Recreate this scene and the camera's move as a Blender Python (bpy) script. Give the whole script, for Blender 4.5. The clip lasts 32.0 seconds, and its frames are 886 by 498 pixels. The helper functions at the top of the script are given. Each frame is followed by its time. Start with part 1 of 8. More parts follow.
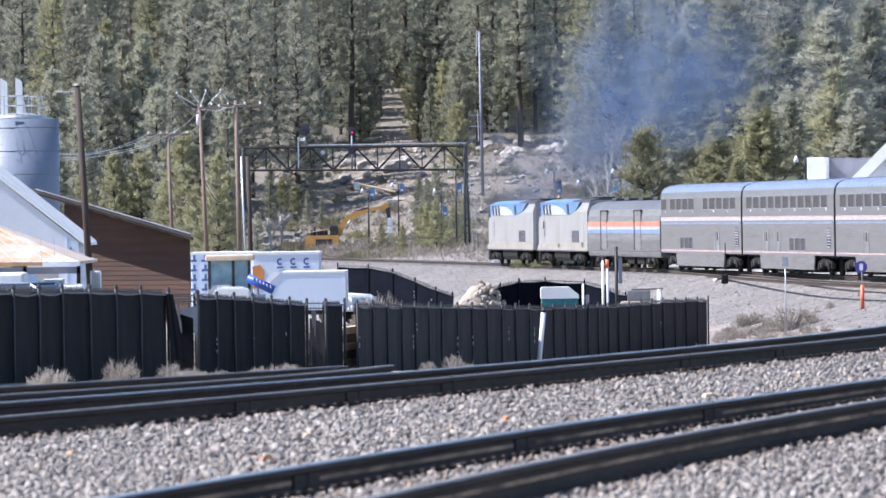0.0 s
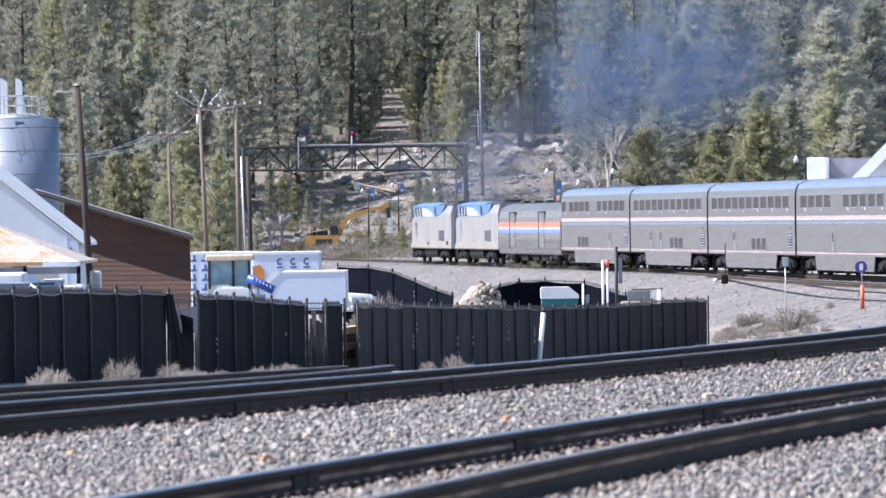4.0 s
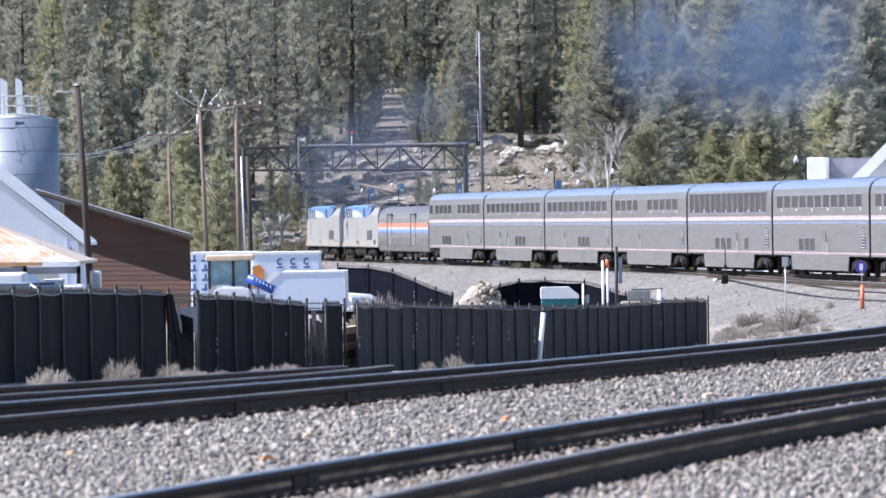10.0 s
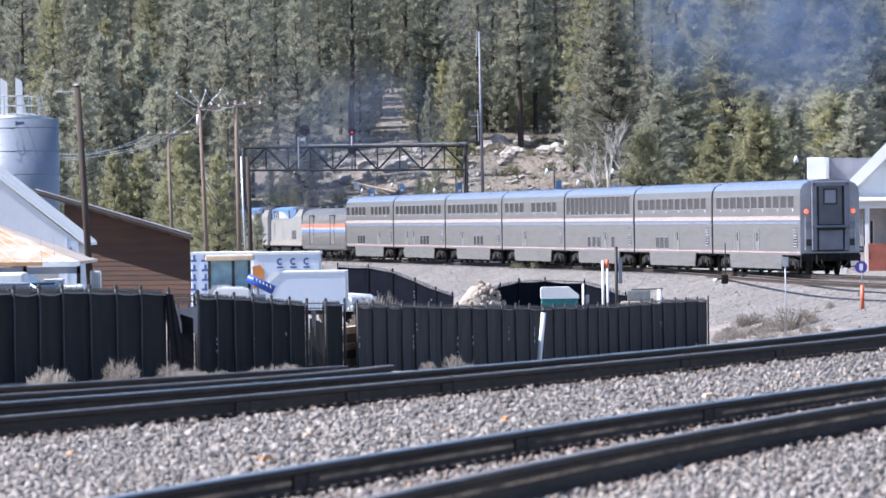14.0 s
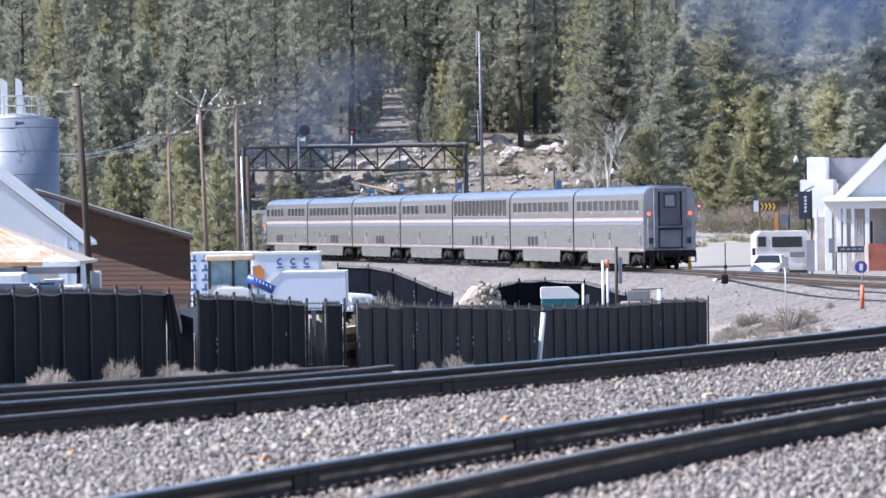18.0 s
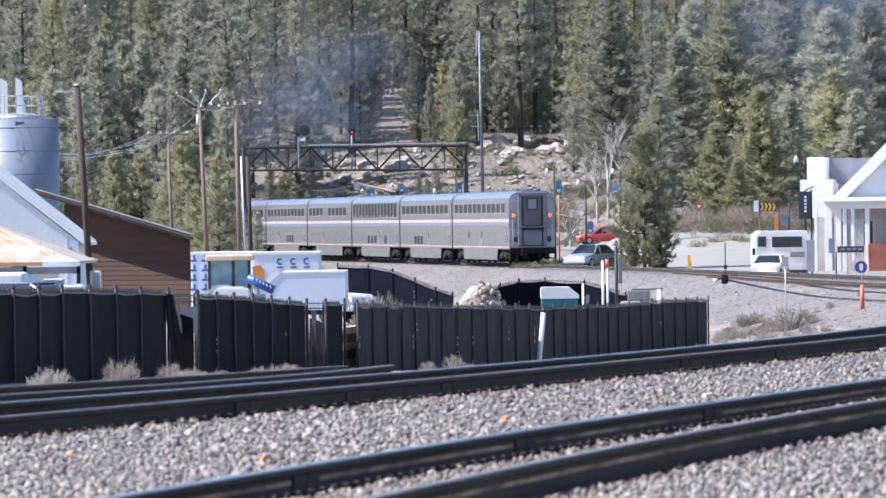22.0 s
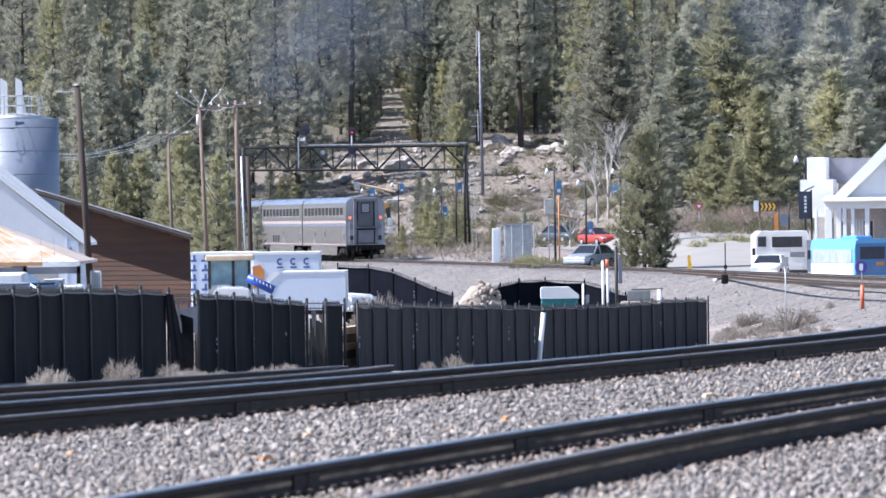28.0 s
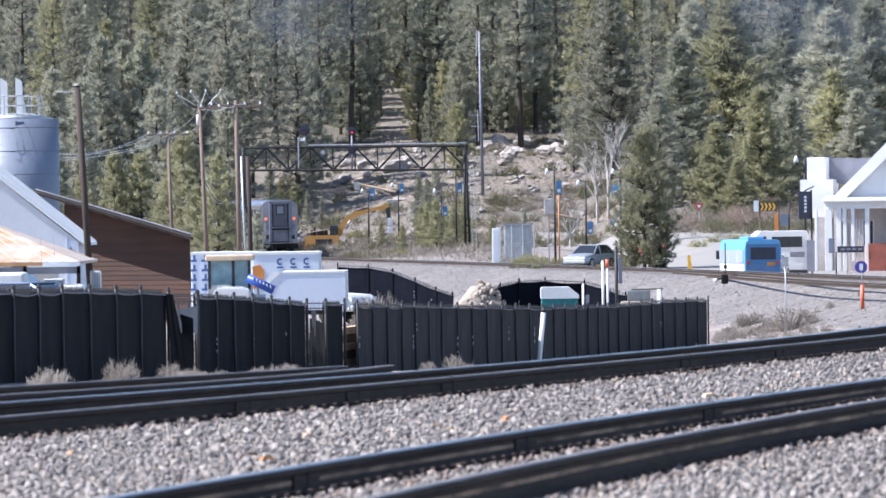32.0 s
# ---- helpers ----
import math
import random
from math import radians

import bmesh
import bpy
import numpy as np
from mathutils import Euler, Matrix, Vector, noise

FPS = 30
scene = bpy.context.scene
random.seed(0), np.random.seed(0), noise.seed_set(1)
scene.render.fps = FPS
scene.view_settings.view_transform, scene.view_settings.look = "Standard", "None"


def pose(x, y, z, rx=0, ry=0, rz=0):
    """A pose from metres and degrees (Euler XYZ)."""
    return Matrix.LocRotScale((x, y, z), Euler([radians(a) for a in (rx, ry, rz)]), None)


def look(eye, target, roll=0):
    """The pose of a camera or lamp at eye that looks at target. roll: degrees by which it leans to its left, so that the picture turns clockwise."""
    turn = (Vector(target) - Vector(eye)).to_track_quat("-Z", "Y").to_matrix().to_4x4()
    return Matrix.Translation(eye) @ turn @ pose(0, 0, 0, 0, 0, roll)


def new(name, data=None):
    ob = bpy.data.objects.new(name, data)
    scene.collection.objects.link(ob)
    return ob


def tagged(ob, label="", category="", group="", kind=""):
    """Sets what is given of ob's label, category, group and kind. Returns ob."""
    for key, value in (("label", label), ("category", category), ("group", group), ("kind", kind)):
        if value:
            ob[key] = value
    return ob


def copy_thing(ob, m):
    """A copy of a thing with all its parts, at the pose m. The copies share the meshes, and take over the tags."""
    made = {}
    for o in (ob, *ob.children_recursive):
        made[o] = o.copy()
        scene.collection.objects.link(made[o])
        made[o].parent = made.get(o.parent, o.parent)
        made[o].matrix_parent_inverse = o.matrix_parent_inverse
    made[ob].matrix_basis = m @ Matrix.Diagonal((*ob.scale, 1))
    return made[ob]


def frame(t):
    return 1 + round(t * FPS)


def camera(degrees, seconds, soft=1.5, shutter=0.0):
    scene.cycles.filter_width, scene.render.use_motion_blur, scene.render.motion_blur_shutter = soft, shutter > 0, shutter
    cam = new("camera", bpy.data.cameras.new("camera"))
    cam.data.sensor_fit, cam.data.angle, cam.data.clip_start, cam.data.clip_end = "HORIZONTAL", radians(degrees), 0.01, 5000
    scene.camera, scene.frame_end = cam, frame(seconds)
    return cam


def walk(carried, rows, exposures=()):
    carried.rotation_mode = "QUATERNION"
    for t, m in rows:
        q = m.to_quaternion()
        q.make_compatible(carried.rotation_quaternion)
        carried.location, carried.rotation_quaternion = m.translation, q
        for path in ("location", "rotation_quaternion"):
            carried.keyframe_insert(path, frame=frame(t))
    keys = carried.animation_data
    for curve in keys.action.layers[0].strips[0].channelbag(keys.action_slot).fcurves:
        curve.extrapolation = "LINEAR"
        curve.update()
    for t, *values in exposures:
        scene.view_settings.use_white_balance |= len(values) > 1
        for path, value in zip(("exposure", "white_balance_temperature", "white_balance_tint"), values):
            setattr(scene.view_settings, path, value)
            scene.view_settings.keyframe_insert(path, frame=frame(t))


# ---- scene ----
# ---- camera ----
cam = camera(7.868, 32.0, soft=1.6)
cam.data.dof.use_dof, cam.data.dof.focus_distance, cam.data.dof.aperture_fstop = True, 330.0, 10.5   # long lens, focused on the train
EYE = (0.0, 0.0, 1.45)
walk(cam, [(0.0, look(EYE, (0.0, 100.0, 0.941), -0.8)), (32.0, look(EYE, (0.0, 100.0, 0.941), -0.8))])

# ---- light: clear spring day, sun high from the west side of the tracks ----
SUN_AZ, SUN_EL = radians(-96), radians(47)   # azimuth from +y, clockwise seen from above
sun_way = Vector((math.sin(SUN_AZ) * math.cos(SUN_EL), math.cos(SUN_AZ) * math.cos(SUN_EL), math.sin(SUN_EL)))
sun_data = bpy.data.lights.new("sun", "SUN")
sun_data.energy, sun_data.angle, sun_data.color = 5.0, radians(0.53), (1.0, 0.965, 0.92)
sun = new("sun", sun_data)
sun.matrix_world = look(sun_way * 100, (0, 0, 0))
world = bpy.data.worlds.new("sky")
scene.world = world
world.use_nodes = True
wn = world.node_tree
sky = wn.nodes.new("ShaderNodeTexSky")
sky.sky_type, sky.sun_disc, sky.sun_elevation, sky.sun_rotation = "NISHITA", False, SUN_EL, SUN_AZ
sky.altitude, sky.air_density, sky.dust_density = 1700, 1.0, 1.2
wn.nodes["Background"].inputs["Strength"].default_value = 0.125
wn.links.new(sky.outputs[0], wn.nodes["Background"].inputs[0])
scene.view_settings.exposure = 1.18
scene.view_settings.use_white_balance = True
scene.view_settings.white_balance_temperature, scene.view_settings.white_balance_tint = 6150, 14


# ---- materials ----
def mat(name, color, rough=0.6, metal=0.0, vary=0.15, scale=3.0, fine=40.0, bump=0.0, color2=None, spec=0.5, rand=0.0, island=0.0,
        stretch=(1, 1, 1), coords="Object", emit=0.0, alpha=1.0, trans=0.0, leaf=0.0, split=0.5):
    """A surface with two scales of stains and grain; color2 is mixed in by the larger one."""
    m = bpy.data.materials.new(name)
    m.use_nodes = True
    t = m.node_tree
    n, link = t.nodes, t.links.new
    b = n["Principled BSDF"]
    b.inputs["Roughness"].default_value, b.inputs["Metallic"].default_value = rough, metal
    b.inputs["Specular IOR Level"].default_value = spec
    tc = n.new("ShaderNodeTexCoord")
    mp = n.new("ShaderNodeMapping")
    mp.inputs["Scale"].default_value = stretch
    link(tc.outputs[coords], mp.inputs[0])
    big, small = n.new("ShaderNodeTexNoise"), n.new("ShaderNodeTexNoise")
    big.inputs["Scale"].default_value, big.inputs["Detail"].default_value = scale, 5
    small.inputs["Scale"].default_value, small.inputs["Detail"].default_value = fine, 4
    link(mp.outputs[0], big.inputs[0])
    link(mp.outputs[0], small.inputs[0])
    c2 = color2 or tuple(c * (0.72 if vary > 0.06 else 0.95) for c in color)
    ramp = n.new("ShaderNodeValToRGB")
    ramp.color_ramp.elements[0].position, ramp.color_ramp.elements[1].position = split - 0.16, split + 0.16
    ramp.color_ramp.elements[0].color, ramp.color_ramp.elements[1].color = (*c2, 1), (*color, 1)
    link(big.outputs["Fac"], ramp.inputs[0])
    last = ramp.outputs[0]
    hsv = n.new("ShaderNodeHueSaturation")
    ma = n.new("ShaderNodeMath")
    ma.operation = "MULTIPLY_ADD"
    link(small.outputs["Fac"], ma.inputs[0])
    ma.inputs[1].default_value, ma.inputs[2].default_value = vary * 2, 1 - vary
    value = ma.outputs[0]
    for amount, node, out in ((rand, "ShaderNodeObjectInfo", "Random"), (island, "ShaderNodeNewGeometry", "Random Per Island")):
        if amount:
            src = n.new(node)
            m2 = n.new("ShaderNodeMath")
            m2.operation = "MULTIPLY_ADD"
            link(src.outputs[out], m2.inputs[0])
            m2.inputs[1].default_value, m2.inputs[2].default_value = amount * 2, 1 - amount
            m3 = n.new("ShaderNodeMath")
            m3.operation = "MULTIPLY"
            link(value, m3.inputs[0])
            link(m2.outputs[0], m3.inputs[1])
            value = m3.outputs[0]
    link(value, hsv.inputs["Value"])
    link(last, hsv.inputs["Color"])
    link(hsv.outputs[0], b.inputs["Base Color"])
    if bump:
        bp = n.new("ShaderNodeBump")
        bp.inputs["Strength"].default_value, bp.inputs["Distance"].default_value = bump, 0.02
        link(small.outputs["Fac"], bp.inputs["Height"])
        link(bp.outputs[0], b.inputs["Normal"])
    if emit:
        b.inputs["Emission Color"].default_value, b.inputs["Emission Strength"].default_value = (*color, 1), emit
    if trans:
        b.inputs["Transmission Weight"].default_value = trans
    if leaf:
        tl = n.new("ShaderNodeBsdfTranslucent")
        link(hsv.outputs[0], tl.inputs[0])
        mx = n.new("ShaderNodeMixShader")
        mx.inputs[0].default_value = leaf
        link(b.outputs[0], mx.inputs[1])
        link(tl.outputs[0], mx.inputs[2])
        link(mx.outputs[0], n["Material Output"].inputs[0])
    if alpha < 1:
        tr = n.new("ShaderNodeBsdfTransparent")
        mx = n.new("ShaderNodeMixShader")
        mx.inputs[0].default_value = alpha
        link(tr.outputs[0], mx.inputs[1])
        link(b.outputs[0], mx.inputs[2])
        link(mx.outputs[0], n["Material Output"].inputs[0])
    return m


M_BALLAST = mat("ballast", (0.115, 0.105, 0.10), 0.9, vary=0.7, scale=0.9, fine=11, bump=0.8, color2=(0.085, 0.079, 0.075))
M_STONE = mat("ballast_stone", (0.290, 0.264, 0.240), 0.9, vary=0.22, scale=0.6, fine=60, island=0.2, color2=(0.251, 0.228, 0.208))
M_RAIL = mat("rail_steel", (0.066, 0.049, 0.040), 0.85, 0.0, spec=0.1, vary=0.45, scale=1.2, fine=9, color2=(0.044, 0.035, 0.031), stretch=(1, 0.4, 4))
# rusty web, lightened by the sky light it catches, put into the colour
M_RAILWEB = mat("rusty_rail_web", (0.42, 0.28, 0.18), 0.9, spec=0.1, vary=0.5, scale=2.2, fine=9, color2=(0.12, 0.085, 0.062), stretch=(0.6, 0.6, 3))
M_RUSTSTONE = mat("rust_stained_stone", (0.215, 0.168, 0.142), 0.9, vary=0.25, scale=0.6, fine=60, island=0.3, color2=(0.16, 0.122, 0.10))
M_RAILHEAD = mat("rail_head", (0.30, 0.30, 0.305), 0.42, 0.7, vary=0.25, scale=0.6, fine=14, color2=(0.19, 0.185, 0.18))
M_RAILDULL = mat("rail_head_dull", (0.175, 0.158, 0.15), 0.6, 0.2, vary=0.25, scale=2, fine=20)
M_TIE = mat("creosoted_tie", (0.0616, 0.0484, 0.0396), 0.9, vary=0.35, scale=3, fine=30, rand=0.3)
M_EARTH = mat("dry_earth", (0.225, 0.19, 0.172), 0.95, vary=1.6, scale=0.3, fine=3.5, bump=0.6, color2=(0.165, 0.145, 0.13))
M_HILL = mat("hillside_soil", (0.185, 0.151, 0.123), 0.95, vary=1.3, scale=0.16, fine=1.6, bump=1.0, color2=(0.114, 0.106, 0.088))
M_BANK = mat("bank_gravel", (0.158, 0.143, 0.134), 0.95, vary=1.9, scale=0.35, fine=4.5, bump=0.9, color2=(0.113, 0.104, 0.098))
M_STRIPEB = mat("bright_blue_stripe", (0.145, 0.215, 0.41), 0.5, vary=0.12)
M_SAFETY = mat("safety_orange", (0.70, 0.15, 0.07), 0.5, vary=0.08)
M_FLOOR = mat("needle_litter", (0.105, 0.088, 0.066), 0.95, vary=0.5, scale=0.2, fine=2, bump=0.8, color2=(0.075, 0.07, 0.05))
M_FAB = mat("black_windscreen", (0.0068, 0.0068, 0.0092), 0.85, spec=0.06, vary=0.35, scale=1.2, fine=8, color2=(0.0115, 0.0115, 0.0135))
M_FABFAR = mat("deep_black_windscreen", (0.0065, 0.0077, 0.0118), 0.9, spec=0.0, vary=0.4, scale=1.2, fine=8, color2=(0.0092, 0.0102, 0.0145))
# lighter copy of the black screen: sun and haze put into its grey
M_FABGREY = mat("sun_faded_windscreen", (0.052, 0.048, 0.047), 0.85, spec=0.08, vary=0.6, scale=1.2, fine=5, color2=(0.033, 0.031, 0.032), stretch=(2, 2, 0.3))
M_IRON = mat("black_iron", (0.024, 0.024, 0.026), 0.6, 0.0, spec=0.4, vary=0.3, scale=4, fine=30)
M_HEM = mat("grey_hem_tape", (0.125, 0.124, 0.132), 0.7, vary=0.5, scale=3, fine=12)
M_STEEL = mat("stainless", (0.215, 0.212, 0.211), 0.36, 0.5, vary=0.14, scale=0.5, fine=9, color2=(0.186, 0.182, 0.18), stretch=(1, 1, 5))
M_STEELB = mat("stainless_skirt", (0.245, 0.24, 0.238), 0.42, 0.45, vary=0.2, scale=0.6, fine=9, color2=(0.185, 0.176, 0.17), stretch=(1, 1, 8))
M_ROOF = mat("blue_grey_roof", (0.146, 0.182, 0.258), 0.45, 0.2, vary=0.22, scale=0.4, fine=5, color2=(0.15, 0.178, 0.232))
M_DULLROOF = mat("dull_metal_roof", (0.125, 0.122, 0.125), 0.5, 0.3, vary=0.2, scale=0.6, fine=7)
M_GREY = mat("grey_end_paint", (0.238, 0.238, 0.274), 0.55, 0.1, vary=0.15, scale=1, fine=12)
M_DGREY = mat("dark_grey_rubber", (0.0308, 0.0308, 0.0352), 0.7, vary=0.2, scale=2, fine=20)
M_UNDER = mat("grimy_underframe", (0.0082, 0.0075, 0.0071), 0.85, 0.0, spec=0.2, vary=0.4, scale=2, fine=15, color2=(0.021, 0.019, 0.017))
M_RED = mat("red_stripe", (0.50, 0.175, 0.115), 0.5, vary=0.14, scale=1, fine=15)
M_PINK = mat("faded_red_line", (0.40, 0.285, 0.29), 0.5, vary=0.15, scale=1, fine=15)
M_WHITE = mat("white_paint", (0.704, 0.704, 0.704), 0.55, vary=0.06, scale=1, fine=12, color2=(0.616, 0.616, 0.607))
M_BLUE = mat("blue_stripe", (0.165, 0.188, 0.262), 0.5, vary=0.16, scale=1, fine=15)
M_LBLUE = mat("light_blue_paint", (0.105, 0.20, 0.37), 0.45, 0.1, vary=0.2, scale=1, fine=9)
M_GLASS = mat("dark_window_glass", (0.0308, 0.0317, 0.037), 0.22, 0.0, vary=0.2, scale=2, fine=10, spec=0.4)
M_LOCO = mat("loco_silver", (0.33, 0.328, 0.33), 0.42, 0.3, vary=0.18, scale=0.5, fine=6, color2=(0.285, 0.272, 0.255))
M_GRIME = mat("brown_road_grime", (0.272, 0.245, 0.215), 0.7, 0.1, vary=0.3, scale=0.8, fine=5, color2=(0.235, 0.21, 0.185))
M_MARKER = mat("lit_marker_lens", (1.0, 0.16, 0.07), 0.4, emit=0.65)
M_WOODPOLE = mat("weathered_pole", (0.19, 0.136, 0.106), 0.9, vary=0.3, scale=1.5, fine=14, stretch=(6, 6, 1), color2=(0.131, 0.095, 0.0773))
M_DARKPOLE = mat("creosote_pole", (0.0429, 0.0297, 0.0238), 0.85, vary=0.3, scale=1.5, fine=14, stretch=(6, 6, 1))
M_GALV = mat("galvanised", (0.44, 0.458, 0.475), 0.45, 0.5, vary=0.12, scale=2, fine=16)
M_WIRE = mat("bright_aluminium_wire", (0.60, 0.61, 0.63), 0.45, 0.1, vary=0.05)
M_CERAM = mat("glazed_insulator", (0.616, 0.634, 0.66), 0.2, vary=0.05)
M_BROWN = mat("stained_cedar", (0.057, 0.0225, 0.0118), 0.8, vary=0.34, scale=0.8, fine=10, stretch=(1, 1, 6), rand=0.3, color2=(0.038, 0.0155, 0.0088))
M_SHING = mat("dark_shingle", (0.044, 0.0396, 0.0396), 0.9, vary=0.3, scale=2, fine=14)
M_BARN = mat("white_siding", (0.586, 0.602, 0.634), 0.7, vary=0.06, scale=0.8, fine=12, color2=(0.523, 0.538, 0.571))
M_RUSTY = mat("rusty_roof_metal", (0.48, 0.46, 0.432), 0.6, 0.1, vary=0.12, scale=1.3, fine=6, color2=(0.352, 0.216, 0.12), split=0.49)
# grey-blue that includes the shade on the silo's visible side
M_SILO = mat("silo_grey_paint", (0.165, 0.195, 0.255), 0.55, 0.0, vary=0.1, scale=0.6, fine=8)
M_BOX = mat("pale_box_paint", (0.563, 0.616, 0.704), 0.55, vary=0.05, scale=0.7, fine=9)
M_NAVY = mat("navy_lettering", (0.0704, 0.123, 0.299), 0.6, vary=0.1)
M_ORANGE = mat("orange_paint", (0.634, 0.238, 0.0528), 0.5, vary=0.12, scale=2, fine=12)
M_WOODORANGE = mat("orange_stained_wood", (0.42, 0.18, 0.07), 0.7, vary=0.2, scale=2, fine=12)
M_YELLOW = mat("machine_yellow", (0.56, 0.29, 0.078), 0.55, vary=0.25, scale=1.2, fine=9, color2=(0.44, 0.215, 0.06))
M_TAN = mat("tan_cab_roof", (0.634, 0.484, 0.334), 0.6, vary=0.1, scale=2, fine=12)
M_CAB = mat("tinted_cab_glass", (0.194, 0.329, 0.387), 0.08, vary=0.3, scale=2, fine=6, spec=0.8)
M_TEAL = mat("teal_plastic", (0.0176, 0.22, 0.22), 0.5, vary=0.08)
M_GRAVELP = mat("sand_pile", (0.351, 0.301, 0.251), 0.95, vary=0.3, scale=0.8, fine=8, bump=0.6)
M_ROCK = mat("granite_boulder", (0.31, 0.282, 0.263), 0.9, vary=0.3, scale=0.6, fine=5, rand=0.25, bump=0.5, color2=(0.255, 0.232, 0.209))
M_BARK = mat("pine_bark", (0.0748, 0.0546, 0.044), 0.95, vary=0.35, scale=1, fine=5, color2=(0.044, 0.037, 0.0317), rand=0.2)
M_PINE = mat("pine_needles", (0.35, 0.352, 0.262), 0.6, vary=0.35, scale=0.25, fine=1.1, rand=0.2, island=0.16, leaf=0.5, color2=(0.235, 0.247, 0.195), spec=0.3)
M_SWOOSH = mat("pale_blue_white", (0.36, 0.39, 0.44), 0.5, vary=0.12)
M_STRIPEW = mat("off_white_stripe", (0.36, 0.345, 0.345), 0.5, vary=0.12)
M_GPINE = mat("grey_green_needles", (0.39, 0.382, 0.292), 0.6, vary=0.35, scale=0.25, fine=1.1, rand=0.2, island=0.16, leaf=0.5, color2=(0.275, 0.279, 0.226), spec=0.3)
M_OLIVE = mat("olive_needles", (0.335, 0.318, 0.195), 0.6, vary=0.35, scale=0.5, fine=1.6, island=0.2, leaf=0.45, color2=(0.20, 0.20, 0.135), spec=0.3)
M_REDBRUSH = mat("reddish_twigs", (0.30, 0.225, 0.18), 0.95, vary=0.3, scale=0.7, fine=5, rand=0.2, island=0.35, leaf=0.25, color2=(0.22, 0.175, 0.13))
M_YPINE = mat("young_pine_needles", (0.40, 0.384, 0.225), 0.6, vary=0.35, scale=0.3, fine=1.1, rand=0.16, island=0.16, leaf=0.5, color2=(0.295, 0.29, 0.18), spec=0.3)
M_BRUSH = mat("dry_brush", (0.29, 0.25, 0.21), 0.95, vary=0.3, scale=0.7, fine=6, island=0.35, leaf=0.2, color2=(0.20, 0.175, 0.15))
M_PALEBRUSH = mat("pale_dry_brush", (0.387, 0.343, 0.299), 0.95, vary=0.25, scale=0.7, fine=6, island=0.35, leaf=0.25, color2=(0.264, 0.229, 0.194))
M_GOLD = mat("golden_shrub", (0.299, 0.273, 0.106), 0.9, vary=0.3, scale=0.7, fine=6, rand=0.2, island=0.35, leaf=0.3, color2=(0.194, 0.185, 0.088))
M_RAG = mat("grey_torn_screen", (0.20, 0.20, 0.21), 0.9, vary=0.35, scale=3, fine=16, color2=(0.17, 0.17, 0.175), stretch=(3, 1, 0.6))
M_TUBE = mat("deep_blue_vinyl", (0.0264, 0.088, 0.405), 0.45, vary=0.08)
M_RUSTEDGE = mat("rusty_fascia", (0.458, 0.238, 0.0968), 0.7, vary=0.25, scale=2, fine=14)
M_SOILHEAP = mat("brown_gravel_heap", (0.238, 0.198, 0.167), 0.95, vary=0.4, scale=1.2, fine=9, bump=0.7)
M_SAGE = mat("sage_shrub", (0.203, 0.184, 0.107), 0.95, vary=0.3, scale=0.7, fine=6, rand=0.3, island=0.35, leaf=0.2, color2=(0.119, 0.119, 0.0713))
M_BARETWIG = mat("bare_twig", (0.40, 0.38, 0.355), 0.9, vary=0.25, scale=2, fine=9, rand=0.15)
M_ASPHALT = mat("pale_worn_road", (0.235, 0.222, 0.204), 0.9, vary=0.14, scale=0.2, fine=3, color2=(0.205, 0.194, 0.18))
M_TRUSS = mat("black_truss_paint", (0.0176, 0.0176, 0.0194), 0.6, 0.2, vary=0.25, scale=2, fine=10)
M_CONC = mat("concrete", (0.37, 0.361, 0.343), 0.9, vary=0.2, scale=1.5, fine=10)
M_CARGLASS = mat("car_glass", (0.0176, 0.0194, 0.022), 0.06, vary=0.05, spec=0.8)
M_ENDFRAME = mat("dark_gangway_paint", (0.171, 0.171, 0.204), 0.6, vary=0.2, scale=1, fine=12)
M_ENDDOOR = mat("door_grey", (0.0864, 0.0864, 0.101), 0.5, vary=0.15, scale=1, fine=12)
M_ENDSHEET = mat("stainless_end_wall", (0.33, 0.325, 0.345), 0.45, 0.2, vary=0.16, scale=0.8, fine=9)
# plaster of the porch walls; the shade under the porch is in this grey-brown
M_PORCHSHADE = mat("shaded_plaster", (0.567, 0.527, 0.513), 0.8, vary=0.2, scale=0.7, fine=6, color2=(0.405, 0.365, 0.351))
M_BLUECAR = mat("dark_blue_car_paint", (0.07, 0.11, 0.20), 0.35, 0.1, vary=0.05)
M_TYRE = mat("tyre", (0.0176, 0.0176, 0.0176), 0.85, vary=0.2)
M_CAR = mat("silver_car_paint", (0.33, 0.356, 0.396), 0.3, 0.4, vary=0.03)
M_REDCAR = mat("red_car_paint", (0.42, 0.055, 0.045), 0.35, 0.1, vary=0.03)
M_DKCAR = mat("dark_car_paint", (0.085, 0.11, 0.125), 0.3, 0.35, vary=0.03)
M_BUS = mat("sky_blue_bus_paint", (0.11, 0.34, 0.58), 0.35, 0.05, vary=0.05, scale=1, fine=8)
M_BUSREAR = mat("deep_blue_bus_paint", (0.055, 0.17, 0.34), 0.35, 0.05, vary=0.05, scale=1, fine=8)
M_BUSGLASS = mat("pale_reflecting_bus_glass", (0.33, 0.39, 0.46), 0.25, vary=0.2, scale=1, fine=4)
M_BANNER = mat("blue_banner_cloth", (0.088, 0.211, 0.37), 0.8, vary=0.12)
M_SIGNY = mat("yellow_sign", (0.70, 0.385, 0.03), 0.5, vary=0.05)
M_SIGNB = mat("black_sign", (0.0264, 0.0308, 0.0528), 0.5, vary=0.1)
M_SIGNR = mat("red_sign", (0.42, 0.075, 0.085), 0.5, vary=0.08)
M_BRICK = mat("red_brick_wall", (0.282, 0.088, 0.0616), 0.9, vary=0.25, scale=2, fine=12)
